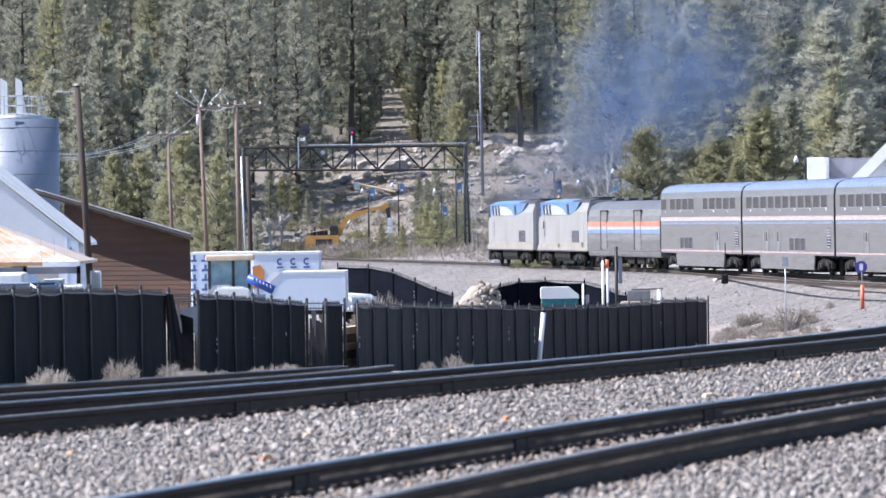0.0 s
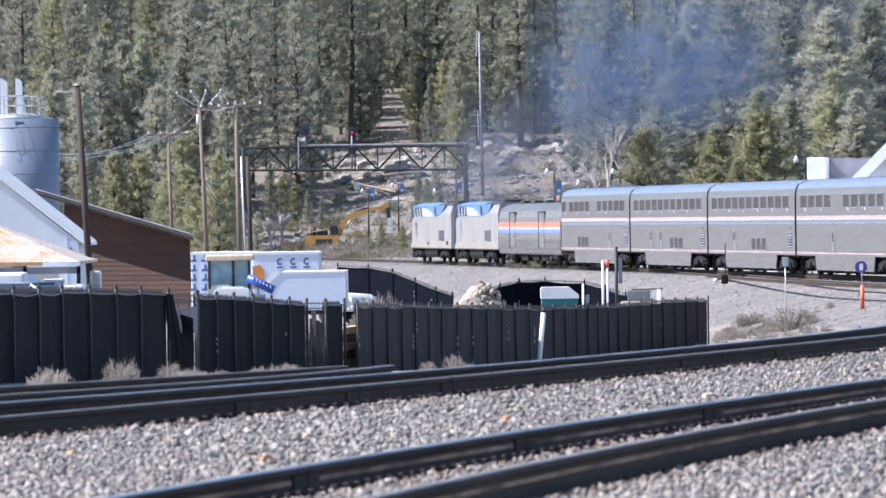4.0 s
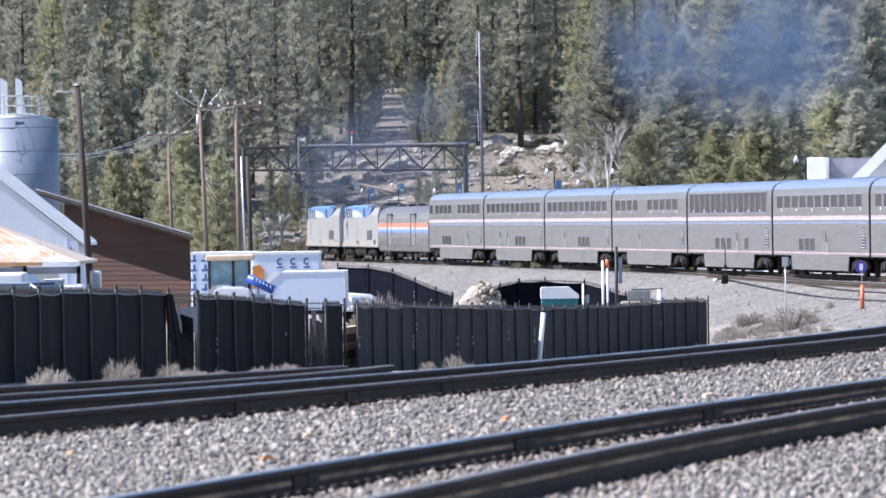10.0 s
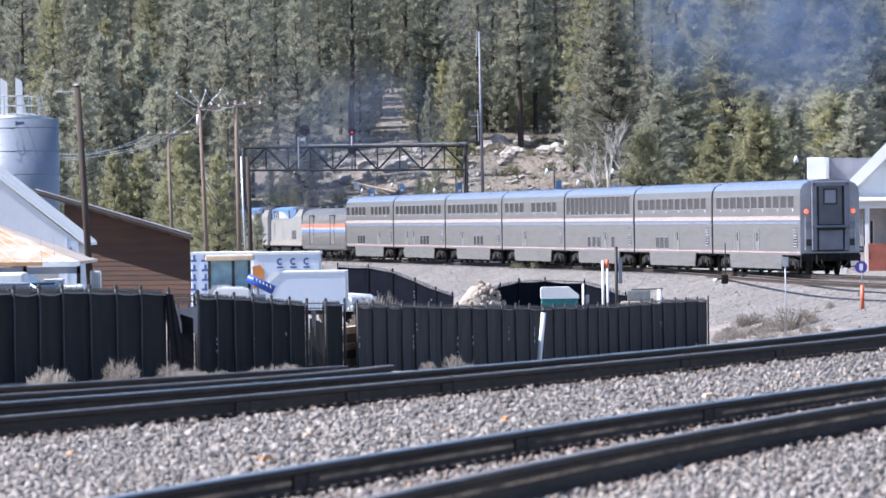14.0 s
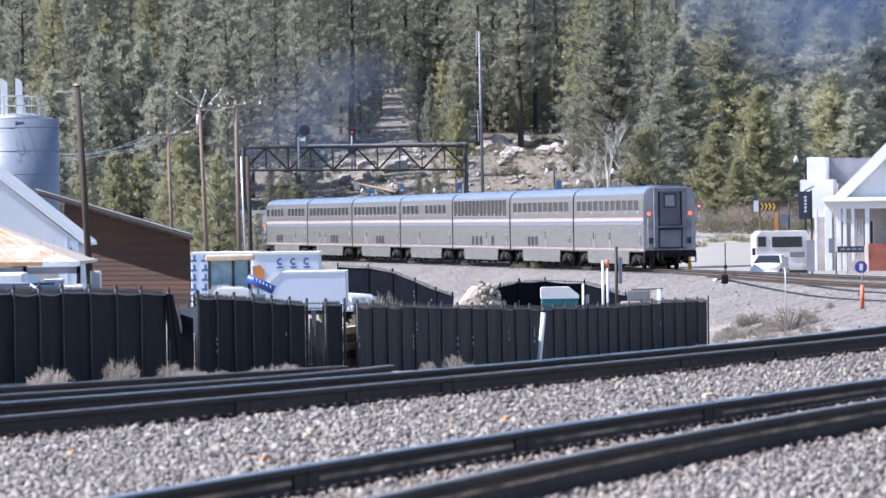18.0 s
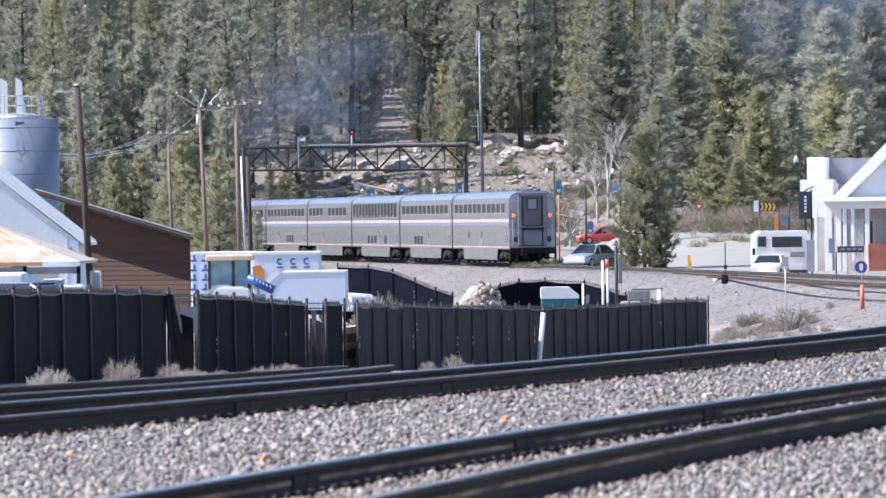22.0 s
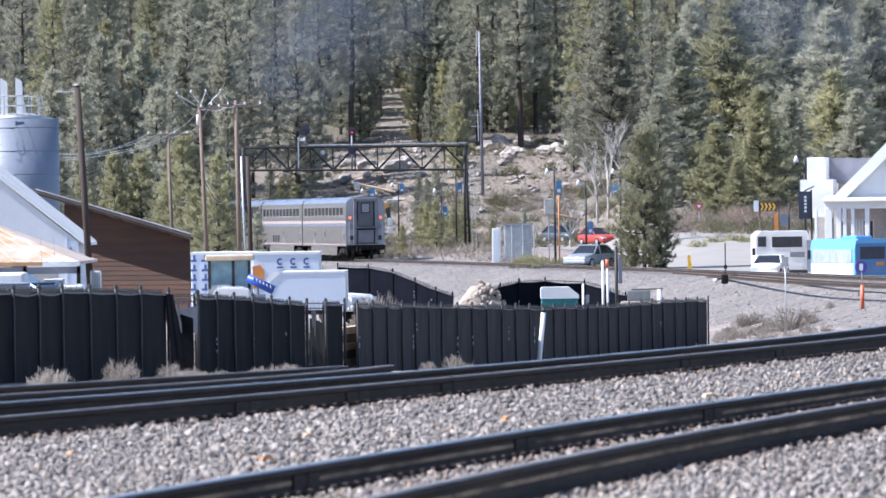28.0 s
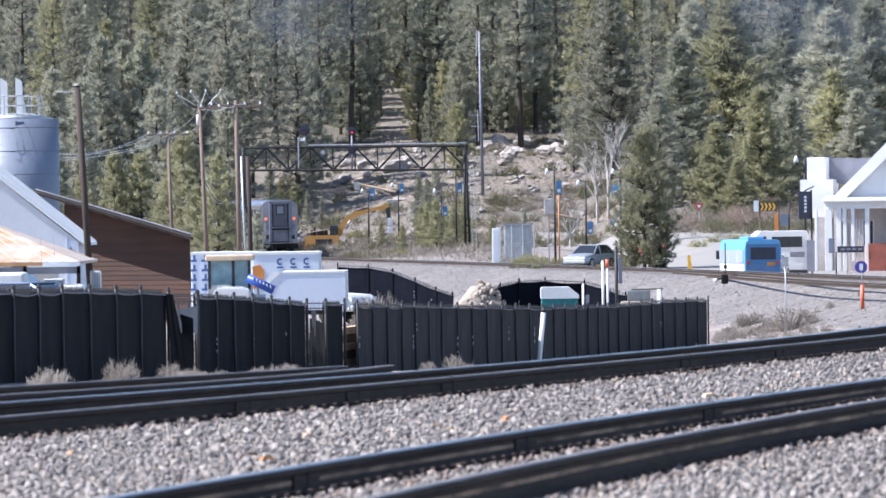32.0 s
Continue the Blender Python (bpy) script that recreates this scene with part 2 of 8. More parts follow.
M_DISC = mat("indigo_disc", (0.0616, 0.044, 0.264), 0.5, vary=0.05)
M_LAMPR = mat("lit_red_signal", (0.85, 0.02, 0.07), 0.4, emit=0.7)


def stone_palette(m, colors):
    """Gives every loose stone of a mesh its own colour."""
    n, link = m.node_tree.nodes, m.node_tree.links.new
    geo, rp, mx = n.new("ShaderNodeNewGeometry"), n.new("ShaderNodeValToRGB"), n.new("ShaderNodeMix")
    rp.color_ramp.interpolation = "CONSTANT"
    rp.color_ramp.elements[0].color = (*colors[0][1], 1)
    rp.color_ramp.elements[1].position, rp.color_ramp.elements[1].color = colors[1][0], (*colors[1][1], 1)
    for at, c in colors[2:]:
        rp.color_ramp.elements.new(at).color = (*c, 1)
    wn2 = n.new("ShaderNodeTexWhiteNoise")
    wn2.noise_dimensions = "1D"
    link(geo.outputs["Random Per Island"], wn2.inputs["W"])
    link(wn2.outputs["Value"], rp.inputs[0])
    mx.data_type, mx.blend_type = "RGBA", "MULTIPLY"
    mx.inputs[0].default_value = 1.0
    hsv = next(k for k in n if k.type == "HUE_SAT")
    link(hsv.outputs[0], mx.inputs[6])
    link(rp.outputs[0], mx.inputs[7])
    link(mx.outputs[2], n["Principled BSDF"].inputs["Base Color"])


stone_palette(M_STONE, ((0, (0.95, 0.94, 0.95)), (0.26, (0.70, 0.69, 0.71)), (0.46, (1.06, 1.04, 1.03)), (0.66, (0.42, 0.41, 0.42)), (0.82, (0.24, 0.23, 0.24)), (0.9, (1.05, 0.97, 0.88)), (0.965, (1.3, 1.28, 1.25)), (0.993, (1.3, 0.85, 0.5))))

# ---- building helpers ----
def part(name, bm, material, parent=None, label=""):
    """Links a bmesh as one mesh object under a thing or part."""
    me = bpy.data.meshes.new(name)
    bm.to_mesh(me)
    bm.free()
    me.materials.append(material)
    ob = new(name, me)
    if parent is not None:
        ob.parent = parent
    if label:
        ob["label"] = label
    return ob


def share(name, me, parent, m=None, label=""):
    """One more object on a mesh that exists already."""
    ob = new(name, me)
    ob.parent = parent
    if m is not None:
        ob.matrix_basis = m
    if label:
        ob["label"] = label
    return ob


def thing(name, label, category, at=(0, 0, 0), turn=0.0, group="", kind=""):
    ob = new(name)
    ob.empty_display_size = 0.3
    ob.matrix_basis = pose(*at, 0, 0, turn)
    return tagged(ob, label, category, group, kind)


def bx(bm, x0, x1, y0, y1, z0, z1, bevel=0.0):
    v = [bm.verts.new((x, y, z)) for x in (x0, x1) for y in (y0, y1) for z in (z0, z1)]
    f = [bm.faces.new([v[i] for i in q]) for q in ((0, 1, 3, 2), (4, 6, 7, 5), (0, 4, 5, 1), (2, 3, 7, 6), (0, 2, 6, 4), (1, 5, 7, 3))]
    if bevel:
        bmesh.ops.bevel(bm, geom=list({e for g in f for e in g.edges}), offset=bevel, segments=2, profile=0.5, affect="EDGES")
    return bm


def box(*a, bevel=0.0):
    return bx(bmesh.new(), *a, bevel=bevel)


def rod(bm, p, q, r0, r1=None, n=8, caps=True):
    """A tapered round bar from p to q."""
    p, q = Vector(p), Vector(q)
    r1 = r0 if r1 is None else r1
    turn = (q - p).to_track_quat("Z", "Y").to_matrix()
    rings = []
    for c, r in ((p, r0), (q, r1)):
        rings.append([bm.verts.new(c + turn @ Vector((r * math.cos(2 * math.pi * i / n), r * math.sin(2 * math.pi * i / n), 0))) for i in range(n)])
    for i in range(n):
        f = bm.faces.new((rings[0][i], rings[0][(i + 1) % n], rings[1][(i + 1) % n], rings[1][i]))
        f.smooth = n > 6
    if caps:
        bm.faces.new(rings[0][::-1])
        bm.faces.new(rings[1])
    return bm


def bar(p, q, r0, r1=None, n=8):
    return rod(bmesh.new(), p, q, r0, r1, n)


def prism(bm, outline, y0, y1, axis="y"):
    """Extrudes an outline; axis y: points are (x, z); axis x: points are (y, z); axis z: points are (x, y)."""
    place = {"y": lambda a, b, c: (a, c, b), "x": lambda a, b, c: (c, a, b), "z": lambda a, b, c: (a, b, c)}[axis]
    u = [bm.verts.new(place(a, b, y0)) for a, b in outline]
    w = [bm.verts.new(place(a, b, y1)) for a, b in outline]
    n = len(outline)
    for i in range(n):
        bm.faces.new((u[i], u[(i + 1) % n], w[(i + 1) % n], w[i]))
    bm.faces.new(u[::-1])
    bm.faces.new(w)
    bmesh.ops.recalc_face_normals(bm, faces=bm.faces[:])
    return bm


def slab(outline, y0, y1, axis="y"):
    return prism(bmesh.new(), outline, y0, y1, axis)


def blob(bm, at, size, rough=0.25, sub=2, seed=0.0, flat=None):
    """A lumpy stone-like body."""
    made = bmesh.ops.create_icosphere(bm, subdivisions=sub, radius=1.0)["verts"]
    for v in made:
        k = 1 + rough * noise.noise(v.co * 1.7 + Vector((seed, seed * 0.7, 0))) * 1.6 + rough * 0.5 * noise.noise(v.co * 4 + Vector((0, seed, 0)))
        v.co = Vector((v.co.x * size[0], v.co.y * size[1], v.co.z * size[2])) * k + Vector(at)
    return bm


def sheet(name, verts, faces, material, parent=None, smooth=False):
    me = bpy.data.meshes.new(name)
    me.from_pydata(verts, [], faces)
    me.materials.append(material)
    if smooth:
        me.shade_smooth()
    me.update()
    ob = new(name, me)
    if parent is not None:
        ob.parent = parent
    return ob


def lerp(x, xs, ys):
    return float(np.interp(x, xs, ys))


def smooth01(a, b, x):
    t = min(1.0, max(0.0, (x - a) / (b - a)))
    return t * t * (3 - 2 * t)


def wpart(name, bm, material, parent, label=""):
    """A part whose mesh was drawn in world coordinates, under a thing that is not turned."""
    root = parent
    while root.parent:
        root = root.parent
    bmesh.ops.translate(bm, verts=bm.verts[:], vec=-root.location)
    return part(name, bm, material, parent, label)


def smoke_mat(name, color, strength, seed):
    """Thin exhaust smoke: densest in the middle of its puff, torn by noise towards its rim."""
    m = bpy.data.materials.new(name)
    m.use_nodes = True
    n, link = m.node_tree.nodes, m.node_tree.links.new
    b = n["Principled BSDF"]
    b.inputs["Base Color"].default_value, b.inputs["Roughness"].default_value, b.inputs["Specular IOR Level"].default_value = (*color, 1), 1.0, 0.0
    tl = n.new("ShaderNodeBsdfTranslucent")
    tl.inputs[0].default_value = (*color, 1)
    half = n.new("ShaderNodeMixShader")
    link(b.outputs[0], half.inputs[1])
    link(tl.outputs[0], half.inputs[2])
    tc, gr, no = n.new("ShaderNodeTexCoord"), n.new("ShaderNodeTexGradient"), n.new("ShaderNodeTexNoise")
    gr.gradient_type = "SPHERICAL"
    mp = n.new("ShaderNodeMapping")
    mp.inputs["Scale"].default_value = (1, 0, 1)
    link(tc.outputs["Object"], mp.inputs[0])
    link(mp.outputs[0], gr.inputs[0])
    mp2 = n.new("ShaderNodeMapping")
    mp2.inputs["Location"].default_value = (seed, seed * 2, 0)
    link(tc.outputs["Object"], mp2.inputs[0])
    link(mp2.outputs[0], no.inputs[0])
    no.inputs["Scale"].default_value, no.inputs["Detail"].default_value, no.inputs["Roughness"].default_value = 1.5, 6, 0.6
    rp = n.new("ShaderNodeMapRange")
    rp.inputs["From Min"].default_value, rp.inputs["From Max"].default_value = 0.3, 0.7
    link(no.outputs["Fac"], rp.inputs["Value"])
    mu = n.new("ShaderNodeMath")
    mu.operation = "MULTIPLY"
    link(gr.outputs["Fac"], mu.inputs[0])
    link(rp.outputs[0], mu.inputs[1])
    m2 = n.new("ShaderNodeMath")
    m2.operation, m2.use_clamp = "MULTIPLY", True
    link(mu.outputs[0], m2.inputs[0])
    m2.inputs[1].default_value = strength
    tr, mx = n.new("ShaderNodeBsdfTransparent"), n.new("ShaderNodeMixShader")
    link(m2.outputs[0], mx.inputs[0])
    link(tr.outputs[0], mx.inputs[1])
    link(half.outputs[0], mx.inputs[2])
    link(mx.outputs[0], n["Material Output"].inputs[0])
    return m


M_SMOKE = smoke_mat("blue_exhaust_haze", (0.24, 0.32, 0.46), 1.25, 3.0)
M_SMOKE_THIN = smoke_mat("thin_exhaust_haze", (0.31, 0.36, 0.46), 0.5, 8.0)
M_SMOKE_DARK = smoke_mat("dark_exhaust", (0.17, 0.16, 0.17), 0.6, 5.0)


# ---- the lie of the land ----
def main_x(y):
    """The far main line: x of its centre at depth y."""
    d = y - 400.0
    return 10.25 - 0.143834 * d - 6.1211e-05 * d * d


MAIN_Z = -1.84
NEAR_Y = (0, 128, 160, 185, 207, 228, 262, 300, 330, 700)
NEAR_Z = (-1.75, -1.8, -2.45, -3.1, -3.65, -4.05, -4.4, -4.25, -4.1, -4.05)
BACK_L_Y = (0, 420, 540, 600, 640, 700, 800, 950, 1150, 1500)
BACK_L_Z = (-2.3, -2.3, -2.1, -1.5, 1.0, 8.0, 19.0, 42.0, 75.0, 120.0)
BACK_M_Y = (0, 405, 430, 480, 540, 592, 622, 650, 700, 800, 950, 1150, 1500)
BACK_M_Z = (-2.6, -2.55, -2.3, -1.85, -1.6, -1.25, 1.0, 4.8, 9.5, 18.5, 40.0, 75.0, 120.0)
BACK_R_Y = (0, 405, 430, 480, 540, 600, 650, 700, 800, 950, 1150, 1500)
BACK_R_Z = (-2.8, -2.75, -2.25, -0.75, 0.5, 3.0, 5.8, 9.5, 18.5, 40.0, 75.0, 120.0)


def ballast_edge(x):
    """Depth at which the ballast by the camera ends and falls away."""
    return 64.5 + 3.1 * max(-25.0, min(25.0, x))


FENCE_X = (-20.0, -8.59, -7.03, -6.12, -4.97, -3.77, -2.86, 0.0, 3.43)
FENCE_Y = (20.0, 128.0, 150.0, 160.0, 170.0, 179.0, 185.0, 207.0, 228.0)


def ground_z(x, y):
    off = x - main_x(min(max(y, 230), 640))
    off2 = abs(off)
    near = lerp(y, NEAR_Y, NEAR_Z)
    near = max(near, min(-0.17, -0.17 - 0.065 * (y - ballast_edge(x))))
    # the yard behind the fence is held up by a timber wall
    if x < 2.0 and 100 < y < 290:
        behind = smooth01(0.45, 1.2, lerp(y, FENCE_Y, FENCE_X) - x) * smooth01(1.6, -0.8, x) * smooth01(288, 266, y)
        near = near * (1 - behind) + lerp(y, (100, 190, 265), (-1.6, -1.8, -2.3)) * behind
    z = near
    if y > 240:
        k, k2 = smooth01(-14, 4, x), smooth01(12.5, 19, x)
        back = lerp(y, BACK_L_Y, BACK_L_Z) * (1 - k) + lerp(y, BACK_M_Y, BACK_M_Z) * k
        back = back * (1 - k2) + lerp(y, BACK_R_Y, BACK_R_Z) * k2
        top = MAIN_Z - 0.22
        if off >= 0:
            w = smooth01(2.2, 9.0, off)
            z = top * (1 - w) + back * w
        else:
            bank = max(near, top - max(0.0, -off - 2.2) * 0.26)   # shoulder of the bank towards the yard
            w = smooth01(520, 620, y)
            z = bank * (1 - w) + max(back, top - 0.1) * w
        w = smooth01(590, 640, y)
        z = z * (1 - w) + back * w
    bump = noise.noise(Vector((x * 0.25, y * 0.12, 0))) * 0.12 + noise.noise(Vector((x * 0.05, y * 0.03, 5))) * 0.3
    calm = smooth01(0, 30, y - ballast_edge(x)) * (smooth01(3.0, 8.0, off2) if 240 < y < 620 else 1.0)
    return z + bump * calm * (1 + 2.2 * smooth01(560, 700, y))


def ground_sheet():
    ys = list(np.linspace(-60, 40, 11)) + list(np.linspace(42, 240, 150)) + list(np.linspace(243, 640, 170)) + list(np.linspace(646, 1500, 90)) + [2200, 4000]
    us = list(np.linspace(-1, 1, 121))
    verts, faces = [], []
    for y in ys:
        half = 20 + max(0, y) * 0.085
        row = [u * half for u in us]
        row[0], row[-1] = -1500 - y, 1500 + y
        row[1], row[-2] = -300 - y * 0.2, 300 + y * 0.2
        verts += [(x, y, ground_z(x, y)) for x in row]
    n = len(us)
    for j in range(len(ys) - 1):
        faces += [(j * n + i, j * n + i + 1, (j + 1) * n + i + 1, (j + 1) * n + i) for i in range(n - 1)]
    ob = sheet("ground", verts, faces, M_BALLAST, None, True)
    ob.data.materials.append(M_EARTH)
    ob.data.materials.append(M_HILL)
    ob.data.materials.append(M_FLOOR)
    ob.data.materials.append(M_BANK)
    for p in ob.data.polygons:
        c = p.center
        if c.y < ballast_edge(c.x) + 3:
            k = 0
        elif 240 < c.y < 600 and -9.0 < c.x - main_x(c.y) < 5:
            k = 4
        else:
            k = 1 if c.y < 560 else 2
            # needle litter under the trees, but not on the track that climbs between them
            if c.y > 703 and abs(c.x + 0.0067 * c.y) > 0.0028 * c.y:
                k = 3
        p.material_index = k
    return tagged(ob, "grey ballast, dry earth yard and brushy hillside soil", "ground", kind="structure")


ground_sheet()


# ---- rails of the tracks by the camera ----
def rail_profile(h=0.17):
    half = [(0.075, -h), (0.075, -h + 0.012), (0.012, -h + 0.032), (0.0115, -0.105), (0.0105, -0.078), (0.010, -0.050), (0.036, -0.040), (0.036, -0.006), (0.028, 0.0)]
    return [(-0.075, -h)] + half + [(-x, z) for x, z in half[:0:-1]]


def rail_line(at, ys, z, material_top, web=None, h=0.17):
    """A rail swept along x = at(y); its running surface is a part of its own."""
    prof = rail_profile(h)
    n = len(prof)
    verts, faces = [], []
    for y in ys:
        slope = (at(y + 0.1) - at(y - 0.1)) / 0.2
        c = 1 / math.hypot(1, slope)
        verts += [(at(y) + a * c, y - a * c * slope, z + b) for a, b in prof]
    for j in range(len(ys) - 1):
        faces += [(j * n + i, j * n + (i + 1) % n, (j + 1) * n + (i + 1) % n, (j + 1) * n + i) for i in range(n)]
    faces += [tuple(range(n - 1, -1, -1)), tuple(range((len(ys) - 1) * n, len(ys) * n))]
    ob = sheet("rail", verts, faces, M_RAIL)
    if web:
        ob.data.materials.append(web)
        for k, p in enumerate(ob.data.polygons):
            if k < (len(ys) - 1) * n and k % n in (4, 14):
                p.material_index = 1
    top, tf = [], []
    for y in ys:
        slope = (at(y + 0.1) - at(y - 0.1)) / 0.2
        c = 1 / math.hypot(1, slope)
        top += [(at(y) + a * c, y - a * c * slope, z + b) for a, b in ((-0.0372, -0.012), (-0.029, 0.003), (0.029, 0.003), (0.0372, -0.007))]
    for j in range(len(ys) - 1):
        tf += [(j * 4 + i, j * 4 + i + 1, (j + 1) * 4 + i + 1, (j + 1) * 4 + i) for i in range(3)]
    sheet("running_surface", top, tf, material_top, ob)
    return ob


def quad(c):
    return lambda y: c[0] + c[1] * (y - 50) + c[2] * (y - 50) ** 2


RAIL_A = quad((2.235, 0.27, 0.00145))
RAIL_B = quad((3.729, 0.2766, 0.00228))
RAIL_C = quad((-4.358, 0.4213, -0.00328))
RAIL_D = quad((-2.657, 0.3437, -0.0013))
RAIL_E = quad((-7.497, 0.552, -0.00383))
RAIL_F = quad((-6.208, 0.6595, -0.0171))
near_ys = [float(y) for y in np.linspace(22, 100, 40)]
for at, z, top, words in ((RAIL_A, 0, M_RAILHEAD, "polished steel rail on grey ballast"), (RAIL_B, 0.03, M_RAILDULL, "dull brown steel rail on grey ballast"),
                          (RAIL_C, 0, M_RAILHEAD, "polished steel rail of the second track"), (RAIL_D, 0, M_RAILDULL, "dark steel rail of the second track with a dull top")):
    tagged(rail_line(at, near_ys, z, top, M_RAILWEB if at in (RAIL_A, RAIL_B) else None, 0.17 + 1.2 * z), words, "rail", "rails by the camera")
for at in (RAIL_E, RAIL_F):
    tagged(rail_line(at, [float(y) for y in np.linspace(40, 63.0, 16)], 0, M_RAILDULL), "rusty rail of a third diverging track", "rail", "rails by the camera")


# ---- ties, sunk in the ballast ----
def ties():
    bed = bmesh.new()
    bx(bed, -1.3, 1.3, -0.115, 0.115, -0.34, -0.166, 0.012)
    me = None
    for name, a, b, y0, y1 in (("near", RAIL_A, RAIL_B, 30, 62), ("second", RAIL_C, RAIL_D, 44, 84)):
        t = thing("track_bed", "row of dark creosoted timber ties sunk in ballast", "railway ties")
        y = y0
        while y < y1:
            x = (a(y) + b(y)) / 2
            slope = a(y + 0.5) - a(y - 0.5)
            m = pose(x, y, 0, 0, 0, -math.degrees(math.atan(slope)))
            if me is None:
                ob = part("tie", bed, M_TIE, t)
                ob.matrix_basis = m
                me = ob.data
            else:
                share("tie", me, t, m)
            y += 0.53


ties()


# ---- the far main line and its siding ----
def far_rails():
    ys = [float(y) for y in np.linspace(255, 640, 60)]
    for side in (-0.72, 0.72):
        tagged(rail_line(lambda y: main_x(y) + side, ys, MAIN_Z, M_RAILHEAD), "steel rail of the main line on a ballast bank", "rail", "rails of the main line")
    ys = [float(y) for y in np.linspace(240, 372, 24)]
    for side in (-0.72, 0.72):
        tagged(rail_line(lambda y: main_x(y) - 4.6 * smooth01(385, 300, y) + side, ys, MAIN_Z - 0.10, M_RAILDULL), "dull steel rail of the siding beside the main line", "rail", "rails of the siding")


far_rails()


# ---- spring clips along the feet of the rails ----
def rail_clips():
    for at, z in ((RAIL_A, 0), (RAIL_B, 0), (RAIL_C, 0), (RAIL_D, 0)):
        bm = bmesh.new()
        y = 32.0
        while y < 84:
            x = at(y)
            for s in (-1, 1):
                bx(bm, x + s * 0.115 - 0.05, x + s * 0.115 + 0.05, y - 0.06, y + 0.06, z - 0.18, z - 0.122, 0.012)
            y += 0.27
        tagged(part("rail_clips", bm, M_RAIL), "dark steel spring clips along a rail foot", "rail clips", kind="stuff")


rail_clips()


def joints():
    """Splice bars where two lengths of rail meet."""
    for at, words, bearings in ((RAIL_D, "dark rail splice bar on the second track", (-0.031, -0.0139, 0.0009, 0.0376, 0.052)), (RAIL_A, "dark rail splice bar on the near track", (-0.0225, 0.012, 0.041))):
        for k in bearings:
            y = min((31 + 0.1 * i for i in range(560)), key=lambda v: abs(at(v) - k * v))
            x, slope = at(y), (at(y + 0.1) - at(y - 0.1)) / 0.2
            bm = bmesh.new()
            for s in (-1, 1):
                bx(bm, *sorted((s * 0.012, s * 0.03)), -0.3, 0.3, -0.13, -0.05, 0.004)
            bx(bm, -0.0375, 0.0375, -0.005, 0.005, -0.16, 0.0045)
            ob = part("splice_bar", bm, M_RAIL)
            ob.matrix_basis = pose(x, y, 0, 0, 0, -math.degrees(math.atan(slope)))
            tagged(ob, words, "splice bar", "rail joints")


joints()


# ---- the train: local y runs towards the front, z = 0 is the top of the rail ----
COACH = [(-1.50, 0.42), (-1.55, 0.9), (-1.55, 4.12), (-1.50, 4.45), (-1.36, 4.68), (-1.05, 4.83), (-0.5, 4.92), (0, 4.94)]


def mirrored(half):
    return half + [(-x, z) for x, z in half[::-1] if x]


def bogie(car, y, spread=1.3, outside=True):
    """A two-axle truck with frame, springs and wheels."""
    bm = bmesh.new()
    for s in (-1, 1):
        prism(bm, [(y - spread - 0.55, 0.42), (y - spread + 0.3, 0.34), (y - 0.5, 0.5), (y + 0.5, 0.5), (y + spread - 0.3, 0.34), (y + spread + 0.55, 0.42),
                   (y + spread + 0.5, 0.72), (y + 0.6, 0.88), (y - 0.6, 0.88), (y - spread - 0.5, 0.72)], s * 1.28 - 0.09, s * 1.28 + 0.09, "x")
        for dy in (-spread, spread):
            bx(bm, s * 1.38 - 0.08, s * 1.38 + 0.06, y + dy - 0.2, y + dy + 0.2, 0.3, 0.66, 0.03)
        for dy in (-0.45, 0, 0.45):
            rod(bm, (s * 1.3, y + dy, 0.45), (s * 1.3, y + dy, 0.95), 0.12, n=8)
    bx(bm, -1.0, 1.0, y - 0.25, y + 0.25, 0.5, 0.9)
    b = part("truck", bm, M_UNDER, car, "grimy black truck frame")
    for dy, z in ((-0.8, 0.5), (0.75, 0.42)):
        part("brake_cylinder", box(-1.46, -1.36, y + dy - 0.16, y + dy + 0.16, z, z + 0.24, bevel=0.03), M_DGREY, b)
    for dy in (-spread, spread):
        w = bmesh.new()
        for s in (-1, 1):
            rod(w, (s * 0.68, y + dy, 0.46), (s * 0.82, y + dy, 0.46), 0.46, 0.46, 20)
            rod(w, (s * 0.66, y + dy, 0.46), (s * 0.69, y + dy, 0.46), 0.49, 0.49, 20)
        rod(w, (-0.8, y + dy, 0.46), (0.8, y + dy, 0.46), 0.09)
        part("wheelset", w, M_UNDER, b)
    return b


def window(car, y, z0, z1, w, parent_x=-1.55, name="window"):
    """A pane in a slim frame, proud of the car's side."""
    fr = bmesh.new()
    for a in ((y - w / 2 - 0.05, y - w / 2), (y + w / 2, y + w / 2 + 0.05)):
        bx(fr, parent_x - 0.02, parent_x + 0.01, a[0], a[1], z0 - 0.05, z1 + 0.05)
    for a in ((z0 - 0.05, z0), (z1, z1 + 0.05)):
        bx(fr, parent_x - 0.02, parent_x + 0.01, y - w / 2, y + w / 2, a[0], a[1])
    o = part(name, fr, M_GREY, car)
    part("pane", box(parent_x - 0.008, parent_x + 0.01, y - w / 2, y + w / 2, z0, z1), M_GLASS, o)
    return o


def louvre(car, y, z0, z1, w, x=-1.55):
    bm = bmesh.new()
    n = max(3, int((z1 - z0) / 0.13))
    for i in range(n):
        z = z0 + (z1 - z0) * i / n
        prism(bm, [(x - 0.03, z), (x + 0.02, z), (x + 0.02, z + 0.09)], y - w / 2, y + w / 2)
    o = part("vent", box(x - 0.006, x + 0.02, y - w / 2 - 0.03, y + w / 2 + 0.03, z0 - 0.03, z1 + 0.03), M_DGREY, car)
    tagged(part("louvre", bm, M_GREY, o), kind="stuff")


